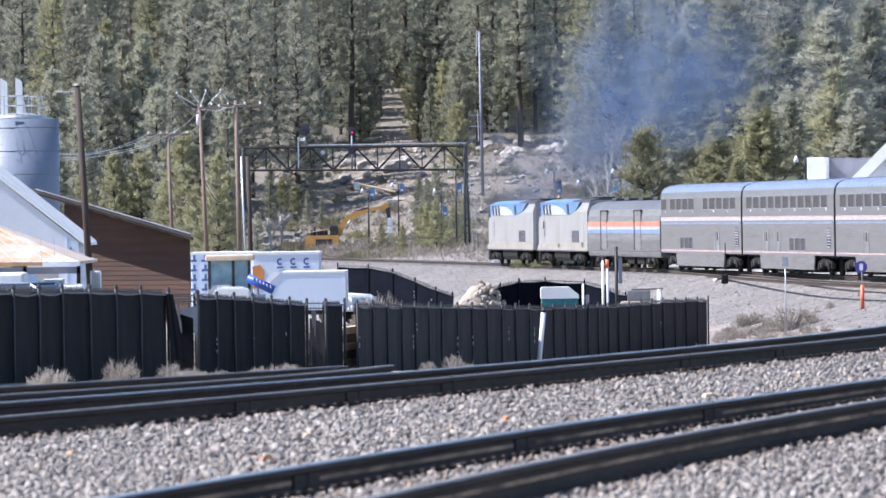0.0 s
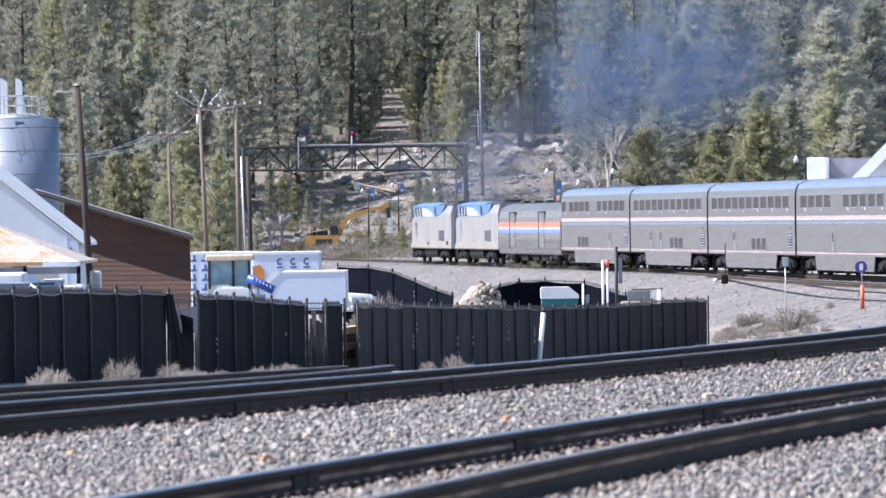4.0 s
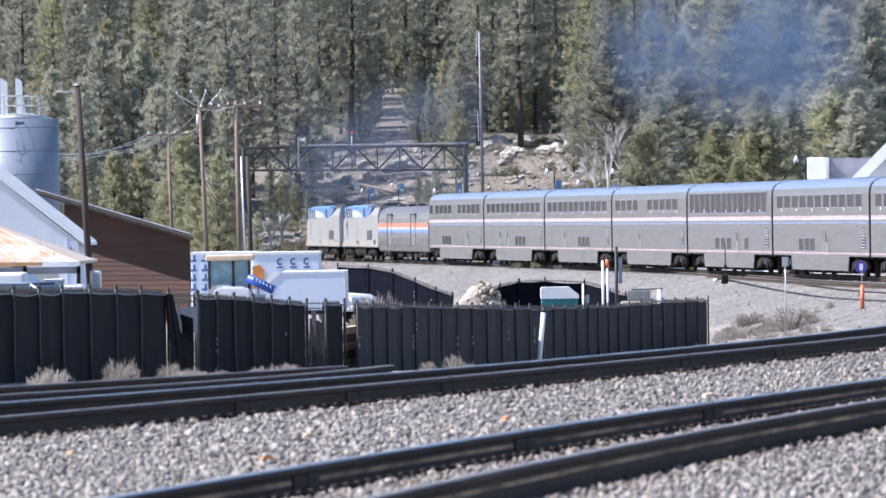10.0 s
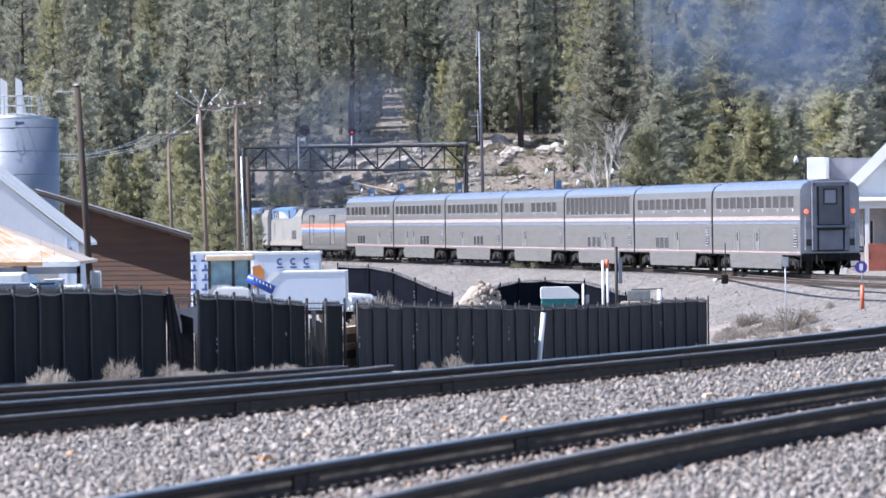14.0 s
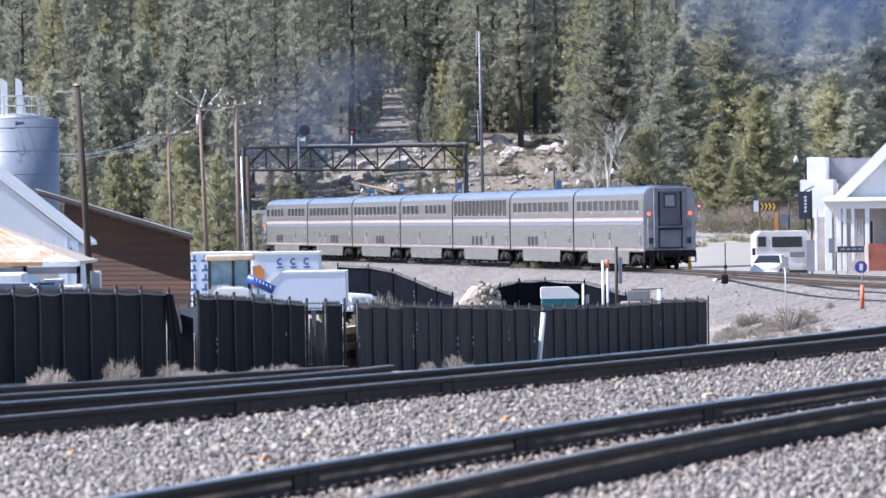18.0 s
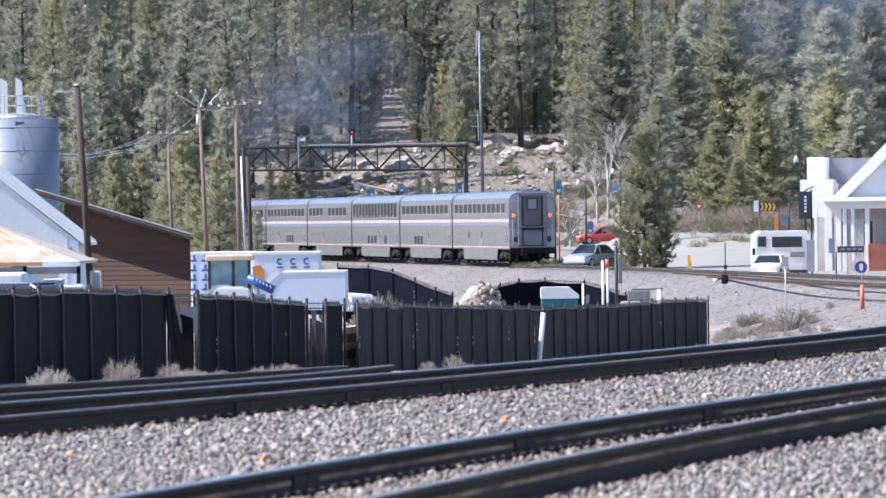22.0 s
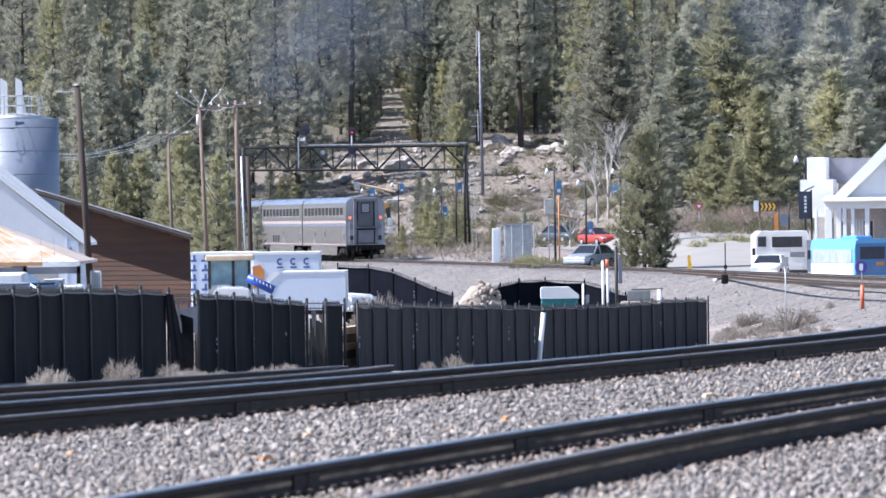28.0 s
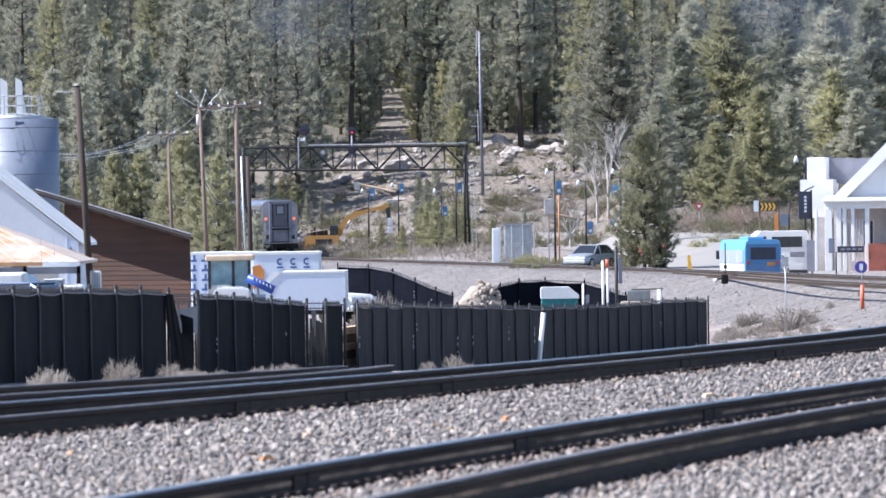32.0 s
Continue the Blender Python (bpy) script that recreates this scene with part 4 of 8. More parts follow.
FENCE_H = 1.88
fence([(-8.97, 124, 0.14), (-8.59, 128, 0.09), (-8.09, 137, 0), (-7.03, 150, -0.18), (-6.59, 154, -0.28)], 4.15, FENCE_H, "iron fence hung with black windscreen fabric, brush at its foot")
fence([(-6.6, 155, -0.36), (-6.12, 160, -0.42)], 4.2, FENCE_H, "short bay of iron fence with its screen torn off", torn=(0,), rag=M_FAB)
fence([(-6.12, 160, -0.42), (-4.97, 170, -0.64), (-3.77, 179, -0.9), (-2.86, 185, -0.99)], 3.2, FENCE_H, "iron fence hung with black windscreen, one bay torn open", torn=(6,), rag=M_FABGREY)
fence([(-2.51, 188, -1.07), (-0.03, 207, -1.42), (3.43, 228, -1.8), (7.06, 252, -2.12), (8.84, 262, -2.1), (11.28, 275, -2.25)], 3.1, FENCE_H, "long black screened iron fence running into the distance", pick=0.2, fabric=M_FABGREY)
fence([(-5.2, 318, -0.9), (-3.45, 316, -0.97), (-2.33, 314, -1.22), (-1.23, 312, -1.68), (-0.27, 310, -2.08), (0.4, 308, -2.28)], 2.2, 2.0, "black screened fence following a dip in the ground", pick=0.3, fabric=M_FABFAR)
fence([(1.92, 300, -2.13), (2.65, 302, -1.82), (3.61, 304, -1.64), (5.11, 306, -1.63), (6.58, 306, -1.73), (7.6, 304, -1.99), (8.55, 302, -2.33)], 2.0, 2.0, "black screened fence over a rise in the ground", pick=0.3, fabric=M_FABFAR)


def hung_rag(p0, p1, p2, p3, material, label, folds, name="loose_screen"):
    """A rumpled sheet between four corners: top left, top right, bottom right, bottom left."""
    a, b, c, e = (Vector(p) for p in (p0, p1, p2, p3))
    vs, fs, n, m = [], [], 14, 8
    for i in range(n + 1):
        for j in range(m + 1):
            u, w = i / n, j / m
            q = a.lerp(b, u).lerp(e.lerp(c, u), w)
            q.y += folds * (math.sin(u * 15 + w * 2) * (0.3 + 0.7 * w) + noise.noise(Vector((u * 5, w * 4, folds * 9))))
            vs.append(q)
    for i in range(n):
        for j in range(m):
            k = i * (m + 1) + j
            fs.append((k, k + 1, k + m + 2, k + m + 1))
    ob = sheet(name, vs, fs, material, None, True)
    so = ob.modifiers.new("thickness", "SOLIDIFY")
    so.thickness = 0.006
    return tagged(ob, label, "windscreen")


hung_rag((-6.64, 153.6, -0.3), (-6.47, 154, -0.34), (-6.2, 155.2, -1.99), (-6.58, 154, -2), M_FAB, "black windscreen sagging loose from its post", 0.05)
hung_rag((-6.6, 157, -0.79), (-6.07, 159, -0.66), (-6.09, 159, -1.36), (-6.5, 157, -1.30), M_RAG, "grey torn windscreen rag hanging in the open bay", 0.07)


# ---- buildings at the yard ----
def white_barn():
    d = 190
    g = ground_z(-12.07, d)
    ridge, eave = Vector((-15.08, 190, 4.48)), Vector((-10.55, 190, 0.81))
    b = thing("barn", "white metal-sided barn with steep white roof", "barn", (eave.x - 2, d, g))
    slope = (eave.z - ridge.z) / (eave.x - ridge.x)
    wall_x = -10.77
    top = lambda x: ridge.z + slope * (x - ridge.x) - 0.13
    wpart("gable_wall", slab([(ridge.x * 2 - wall_x, g - 0.3), (wall_x, g - 0.3), (wall_x, top(wall_x)), (ridge.x, top(ridge.x)), (ridge.x * 2 - wall_x, top(wall_x))], d + 0.05, d + 6.2), M_BARN, b)
    t = 0.15
    for s in (1, -1):
        ex = eave.x if s == 1 else 2 * ridge.x - eave.x
        wpart("roof", slab([(ridge.x, ridge.z), (ex, eave.z), (ex, eave.z - t * 0.5), (ridge.x, ridge.z - t)], d - 0.05, d + 6.5), M_WHITE, b, "white metal roof")
    rb = bmesh.new()
    for i in range(9):
        y = d + i * 0.75
        prism(rb, [(ridge.x, ridge.z + 0.02), (eave.x, eave.z + 0.02), (eave.x, eave.z + 0.05), (ridge.x, ridge.z + 0.05)], y, y + 0.04)
    wpart("roof_ribs", rb, M_WHITE, b)
    cx = -11.1
    wpart("corner_trim", box(cx - 0.02, cx + 0.03, d + 0.01, d + 0.06, g, top(cx)), M_BOX, b)
    wpart("side_panel", box(cx + 0.03, wall_x + 0.02, d + 0.02, d + 0.06, g, top(wall_x) + 0.02), M_BOX, b, "pale grey panel")
    wpart("wall_lamp", box(-11, -10.95, d - 0.1, d + 0.04, 0.55, 0.69), M_GREY, b)


white_barn()


def rusty_canopy():
    d = 173
    g = ground_z(-10.99, d)
    b = thing("canopy", "open shed with rust-stained white metal hip roof on dark posts", "shed", (-10.99, d, g))
    r, l = Vector((-9.76, 173, 0.37)), Vector((-13.72, 173, 0.38))
    ridge_l, ridge_r = Vector((-14.1, 178, 1.82)), Vector((-13.16, 178, 1.71))
    back_r = r + Vector((0, 9, 0))
    bm = bmesh.new()
    tops = [bm.verts.new(v) for v in (l, r, ridge_r, ridge_l)]
    bm.faces.new(tops)
    q = bm.verts.new(back_r)
    bm.faces.new((tops[1], q, tops[2]))
    low = [bm.verts.new(v - Vector((0, 0, 0.07))) for v in (l, r, ridge_r, ridge_l, back_r)]
    bm.faces.new((low[3], low[2], low[1], low[0]))
    bm.faces.new((low[2], low[4], low[1]))
    bm.faces.new((tops[0], low[0], low[1], tops[1]))
    bm.faces.new((tops[1], low[1], low[4], q))
    wpart("roof", bm, M_RUSTY, b, "rust-streaked white metal roof")
    e = bmesh.new()
    for i in range(9):
        t = i / 9
        rod(e, l.lerp(r, t) + Vector((0, 0, 0.02)), ridge_l.lerp(r, max(0, t)) .lerp(ridge_l.lerp(ridge_r, t), 0.9) + Vector((0, 0, 0.02)), 0.018, n=4)
    wpart("roof_seams", e, M_RUSTY, b)
    s = -10.76
    wpart("fascia", box(l.x, s, d - 0.05, d - 0.01, r.z - 0.1, r.z - 0.01), M_RUSTEDGE, b, "rusty orange fascia board")
    wpart("fascia", box(s, r.x, d - 0.05, d - 0.01, r.z - 0.12, r.z - 0.01), M_WHITE, b)
    for x0 in (-11.24, -9.8):
        wpart("post", box(x0 - 0.05, x0 + 0.05, d + 0.05, d + 0.15, g - 0.2, r.z - 0.1), M_DARKPOLE, b)
    wpart("beam", box(l.x, r.x, d + 0.05, d + 0.2, r.z - 0.32, r.z - 0.14), M_GREY, b)
    wpart("back_wall", box(l.x, -10.76, d + 7, d + 7.1, g, r.z - 0.2), M_BARN, b)
    for x0 in (-10.78, -10.43):
        wpart("whip_aerial", bar((x0, d - 0.1, r.z), (x0 - 0.01, d - 0.1, r.z + 0.65), 0.006, n=4), M_GREY, b)


rusty_canopy()


def silo():
    d, r = 236, 1.491
    cx, top = -15.5, 5.21
    g = ground_z(cx, d)
    s = thing("silo", "pale steel silo, shade put into its grey-blue paint, white railings on top", "silo", (cx, d, g))
    wpart("tank", bar((cx, d, g + 0.6), (cx, d, top), r, n=40), M_SILO, s)
    wpart("dome", bar((cx, d, top), (cx, d, top + 0.22), r * 0.98, r * 0.35, n=32), M_GALV, s, "grey domed lid")
    for i in range(8):
        wpart("hoop", bar((cx, d, g + 1 + i * 0.85), (cx, d, g + 1.03 + i * 0.85), r + 0.006, n=40), M_SILO, s)
    lad = bmesh.new()
    lx = cx - r * 0.6
    for dx in (-0.22, 0.22):
        rod(lad, (lx + dx, d - r - 0.15, g + 1), (lx + dx, d - r - 0.15, top + 1.0), 0.025, n=5)
    for i in range(26):
        rod(lad, (lx - 0.22, d - r - 0.15, g + 1.2 + i * 0.28), (lx + 0.22, d - r - 0.15, g + 1.2 + i * 0.28), 0.014, n=4)
    wpart("ladder", lad, M_WHITE, s)
    cage = bmesh.new()
    for i in range(16):
        z = g + 1.4 + i * 0.45
        prev = None
        for k in range(9):
            a = math.pi * (1 + k / 8)
            c = Vector((lx + 0.42 * math.cos(a), d - r - 0.15 + 0.6 * math.sin(a), z))
            if prev:
                rod(cage, prev, c, 0.012, n=4, caps=False)
            prev = c
    wpart("ladder_cage", cage, M_WHITE, s)
    rail = bmesh.new()
    for k in range(12):
        a, b = (2 * math.pi * j / 12 for j in (k, k + 1))
        p, q = (Vector((cx + r * 0.6 * math.cos(w), d + r * 0.6 * math.sin(w), top + 0.1)) for w in (a, b))
        rod(rail, p, p + Vector((0, 0, 0.75)), 0.02, n=5)
        for z in (0.4, 0.75):
            rod(rail, p + Vector((0, 0, z)), q + Vector((0, 0, z)), 0.016, n=4)
    wpart("railing", rail, M_GALV, s)
    for x0, x1, z1 in ((-16.12, -15.89, 6.73), (-15.56, -15.33, 6.74)):
        wpart("filter_housing", slab([(x0, top + 0.1), (x1 + 0.03, top + 0.1), (x1, z1 - 0.15), (x0, z1)], d - 0.3, d + 0.1), M_WHITE, s, "white upright filter housing")
    wpart("brace", slab([(-15.34, 6.03), (-15.28, 6.03), (-15.15, top + 0.05), (-15.29, top + 0.05)], d - 0.25, d - 0.1), M_WHITE, s)
    for a in (0.8, 2.4, 4, 5.5):
        wpart("leg", bar((cx + r * 0.85 * math.cos(a), d + r * 0.85 * math.sin(a), g - 0.2), (cx + r * 0.85 * math.cos(a), d + r * 0.85 * math.sin(a), g + 0.7), 0.1), M_SILO, s)
    # slimmer tank right behind
    cx2, r2 = -15.01, 0.676
    s2 = thing("slim_silo", "slim grey steel tank behind the silo", "silo", (cx2, 241, ground_z(cx2, 241)))
    wpart("tank", bar((cx2, 241, s2.location.z), (cx2, 241, 5.06), r2, n=28), M_SILO, s2)


silo()


def cedar_shed():
    """Its long wall is turned towards the afternoon sun."""
    d, turn = 223, 35.0
    k = 1 / math.cos(radians(turn))
    lt, rt = Vector((-13.27, 223, 2.36)), Vector((-8.58, 223, 0.98))
    mid = (lt + rt) / 2
    g = ground_z(mid.x, d)
    b = thing("shed", "brown cedar-sided shed with dark shed roof and deep eaves", "shed", (mid.x, d, g), -turn)
    half = (rt.x - lt.x) / 2 * k
    x0, x1 = -half + 0.1, half - 0.16
    zl, zr = lt.z - g, rt.z - g
    slope = (zr - zl) / (2 * half)
    roof_z = lambda x: zl + slope * (x + half)
    back = math.tan(radians(turn + 2.6))

    def skew(bm, front):
        # the side walls run back towards the yard, not square to the front
        for v in bm.verts:
            v.co.x -= (v.co.y - front) * back
        return bm
    part("frame_wall", skew(slab([(x0, -0.2), (x1, -0.2), (x1, roof_z(x1) - 0.25), (x0, roof_z(x0) - 0.25)], 0.03, 5), 0.03), M_BROWN, b)
    z, step = 0.0, 0.165
    while z < roof_z(x0) - 0.2:
        right = x1
        if z + step > roof_z(x1) - 0.2:
            right = min(x1, -half + (z + step + 0.2 - zl) / slope)
        if right - x0 > 0.2:
            part("plank", prism(bmesh.new(), [(0.0, z), (0.03, z), (0.03, z + step), (0.015, z + step)], x0, right, "x"), M_BROWN, b)
        z += step
    out = 1.3 * math.tan(radians(turn))
    a, c = -half + out, half + out

    def board(x_a, x_b, up, down):
        # a strip along the slope of the roof
        z = lambda x: zl + slope * (x - a)
        return [(x_a, z(x_a) + up), (x_b, z(x_b) + up), (x_b, z(x_b) + down), (x_a, z(x_a) + down)]
    part("roof", skew(slab(board(a - 1.1, c, 0, -0.14), -1.3, 5.2), -1.3), M_SHING, b, "dark shingled roof")
    part("drip_edge", slab(board(a - 1.0, c + 0.03, 0.004, -0.03), -1.34, -1.3), M_GREY, b)
    part("fascia", slab(board(a - 1.0, c, -0.14, -0.22), -1.25, -1.2), M_DARKPOLE, b)


cedar_shed()


def storage_box(p0, p1, depth, d, label, marks=True):
    """A pale corrugated moving container; p0 and p1 are its top front corners."""
    a, c = Vector(p0), Vector(p1)
    g = ground_z((a.x + c.x) / 2, d)
    b = thing("storage_container", label, "container", ((a.x + c.x) / 2, d, g), group="storage containers")
    wpart("body", box(a.x, c.x, d, d + depth, g, a.z - 0.06, bevel=0.03), M_BOX, b)
    wpart("top_rail", box(a.x - 0.03, c.x + 0.03, d - 0.03, d + depth, a.z - 0.1, a.z), M_WHITE, b)
    return b


def timber_wall():
    t = thing("timber_wall", "stacked brown timber retaining wall behind the fence gap", "retaining wall", (-3.15, 186.5, -3.15), -8.1)
    for i in range(6):
        part("timber", box(-0.24, 0.0 + 0.03 * (i % 2), -6 - 0.2 * (i % 3), 8, i * 0.235, i * 0.235 + 0.215, bevel=0.015), M_TAN if i % 2 else M_WOODPOLE, t)


timber_wall()


def lettering(b, x0, z0, d, w, h, n, step):
    """Illegible dark marks: open rings over a bar."""
    for i in range(n):
        x, z = x0 + i * step + w / 2, z0 + h * 0.64
        bm = bmesh.new()
        ring = [(x + w * 0.52 * math.cos(radians(a)), z + h * 0.36 * math.sin(radians(a))) for a in range(45, 316, 18)]
        inner = [(x + (u - x) * 0.5, z + (v - z) * 0.5) for u, v in ring]
        prism(bm, ring + inner[::-1], d - 0.012, d)
        bx(bm, x - w * 0.5, x + w * 0.5, d - 0.012, d, z0, z0 + h * 0.16)
        wpart("lettering", bm, M_NAVY, b, "dark blue illegible mark")


box_a = storage_box((-10.25, 262, 0.12), (-7.7, 262, 0.09), 4.5, 262, "pale blue-white storage container with navy markings")
for i in range(4):
    z = -1.44 + i * 0.391
    for x in (-10.28, -9.83):
        wpart("marking", box(x, x + 0.253, 261.985, 262, z, z + 0.092), M_NAVY, box_a)
        wpart("marking", box(x + 0.115, x + 0.207, 261.985, 262, z + 0.092, z + 0.276), M_NAVY, box_a)
box_b = storage_box((-7.63, 258, 0.11), (-4.96, 258, 0.09), 4.5, 258, "pale blue-white storage container with navy lettering and orange emblem")
lettering(box_b, -6.66, -0.54, 258, 0.249, 0.407, 3, 0.532)
wpart("emblem", slab([(-7.64, -1.36), (-7.21, -1.28), (-7.16, -0.65), (-7.34, -0.39), (-7.64, -0.46)], 257.98, 258.0), M_ORANGE, box_b, "orange emblem")


def box_trailer():
    d = 192
    x0, x1, z1 = -5.3, -2.91, -0.145
    g = ground_z((x0 + x1) / 2, d)
    b = thing("box_trailer", "white enclosed box trailer with rounded roof corner", "trailer", ((x0 + x1) / 2, d, g))
    h = z1 - g
    wpart("body", slab([(x0, g + 0.45), (x1, g + 0.45), (x1, z1), (x0 + 0.5, z1), (x0 + 0.22, z1 - 0.06), (x0 + 0.06, z1 - 0.22), (x0, z1 - 0.5)], d, d + 5), M_BOX, b)
    wpart("roof_trim", box(x0 + 0.45, x1 + 0.01, d - 0.015, d + 0.02, z1 - 0.05, z1 + 0.008), M_WHITE, b)
    wpart("corner_post", box(x1 - 0.02, x1 + 0.03, d - 0.03, d + 0.05, g + 0.45, z1), M_GALV, b)
    wpart("corner_cap", slab([(x0 - 0.02, z1 - 0.55), (x0 + 0.1, z1 - 0.5), (x0 + 0.16, z1 - 0.28), (x0 + 0.42, z1 - 0.06), (x0 + 0.48, z1 + 0.02), (x0 + 0.2, z1 - 0.02), (x0 + 0.02, z1 - 0.2)], d - 0.02, d + 0.02), M_WHITE, b)
    for x in (x0 + 0.3, x1 - 0.3):
        for y in (d + 2, d + 3):
            wpart("wheel", bar((x - 0.12, y, g + 0.34), (x + 0.12, y, g + 0.34), 0.34, n=18), M_TYRE, b)
    wpart("chassis", box(x0 + 0.2, x1 - 0.2, d + 0.1, d + 5.6, g + 0.32, g + 0.46), M_UNDER, b)


box_trailer()


def wheel_loader():
    d = 205
    cx = -6.84
    g = ground_z(cx, d)
    b = thing("wheel_loader", "white wheel loader with tan cab roof and tinted glass", "loader", (cx, d, g))
    x0, x1 = -7.49, -6.12
    zt, zb = 0.16, -0.77
    wpart("cab_roof", box(x0 - 0.08, x1 + 0.08, d - 0.2, d + 1.6, zt - 0.03, 0.31, bevel=0.04), M_TAN, b, "tan cab roof")
    wpart("cab_glass", box(x0 + 0.07, x1 - 0.06, d + 0.03, d + 1.4, zb + 0.1, zt - 0.03), M_CAB, b, "tinted glass")
    for x in (x0, -6.73, x1 - 0.1):
        wpart("cab_pillar", box(x, x + 0.09, d - 0.02, d + 0.08, zb, zt), M_DGREY, b)
    wpart("cab_base", box(x0 - 0.02, x1 + 0.02, d - 0.02, d + 1.5, zb - 0.35, zb + 0.12, bevel=0.03), M_GALV, b)
    wpart("seat", box(-6.47, -6.2, d + 0.5, d + 0.9, zb + 0.1, zb + 0.7), M_DGREY, b)
    wpart("bonnet", box(x0 + 0.3, x1 - 0.1, d + 1.5, d + 3.6, g + 0.8, zb + 0.3, bevel=0.08), M_WHITE, b)
    wpart("fender", slab([(-7.32, -1.06), (-6.99, -1.06), (-6.99, -0.84), (-7.17, -0.66)], d - 0.5, d - 0.2), M_WHITE, b)
    for x in (x0 + 0.25, x1 - 0.25):
        for y in (d - 0.3, d + 2.4):
            w = wpart("wheel", bar((x - 0.25, y, g + 0.5), (x + 0.25, y, g + 0.5), 0.5, n=20), M_TYRE, b)
            wpart("hub", bar((x - 0.27, y, g + 0.5), (x + 0.27, y, g + 0.5), 0.22, n=12), M_YELLOW, w)
    nose = slab([(-7.3, g + 0.6), (-6.1, g + 0.6), (-6.1, -0.82), (-6.28, -0.71), (-7.07, -0.68), (-7.28, -0.82)], d - 2.0, d - 0.6)
    bmesh.ops.bevel(nose, geom=nose.edges[:], offset=0.06, segments=2, affect="EDGES")
    wpart("nose", nose, M_WHITE, b, "rounded white engine cover")
    wpart("chassis", box(x0 + 0.1, x1 - 0.1, d - 1.2, d + 3.4, g + 0.55, g + 0.85), M_GREY, b)


wheel_loader()


def blue_tube():
    d = 183
    p, q = Vector((-5.57, 183, -0.22)), Vector((-4.82, 183, -0.59))
    g = ground_z(p.x, d)
    t = thing("striped_tube", "blue tube banner with white marks leaning on the trailer", "tube", ((p.x + q.x) / 2, d, g))
    wpart("tube", bar(p, q, 0.13, n=14), M_TUBE, t, "bright blue tube")
    u = (q - p)
    for i in range(6):
        c = p + u * (0.2 + 0.13 * i)
        wpart("mark", bar(c + Vector((0.01, -0.05, 0.02)), c + u * 0.05 + Vector((0.01, -0.05, 0.05)), 0.085, n=10), M_SWOOSH, t)
    wpart("prop", bar((p.x + 0.3, d, g), p.lerp(q, 0.4), 0.03, n=6), M_GREY, t)


blue_tube()


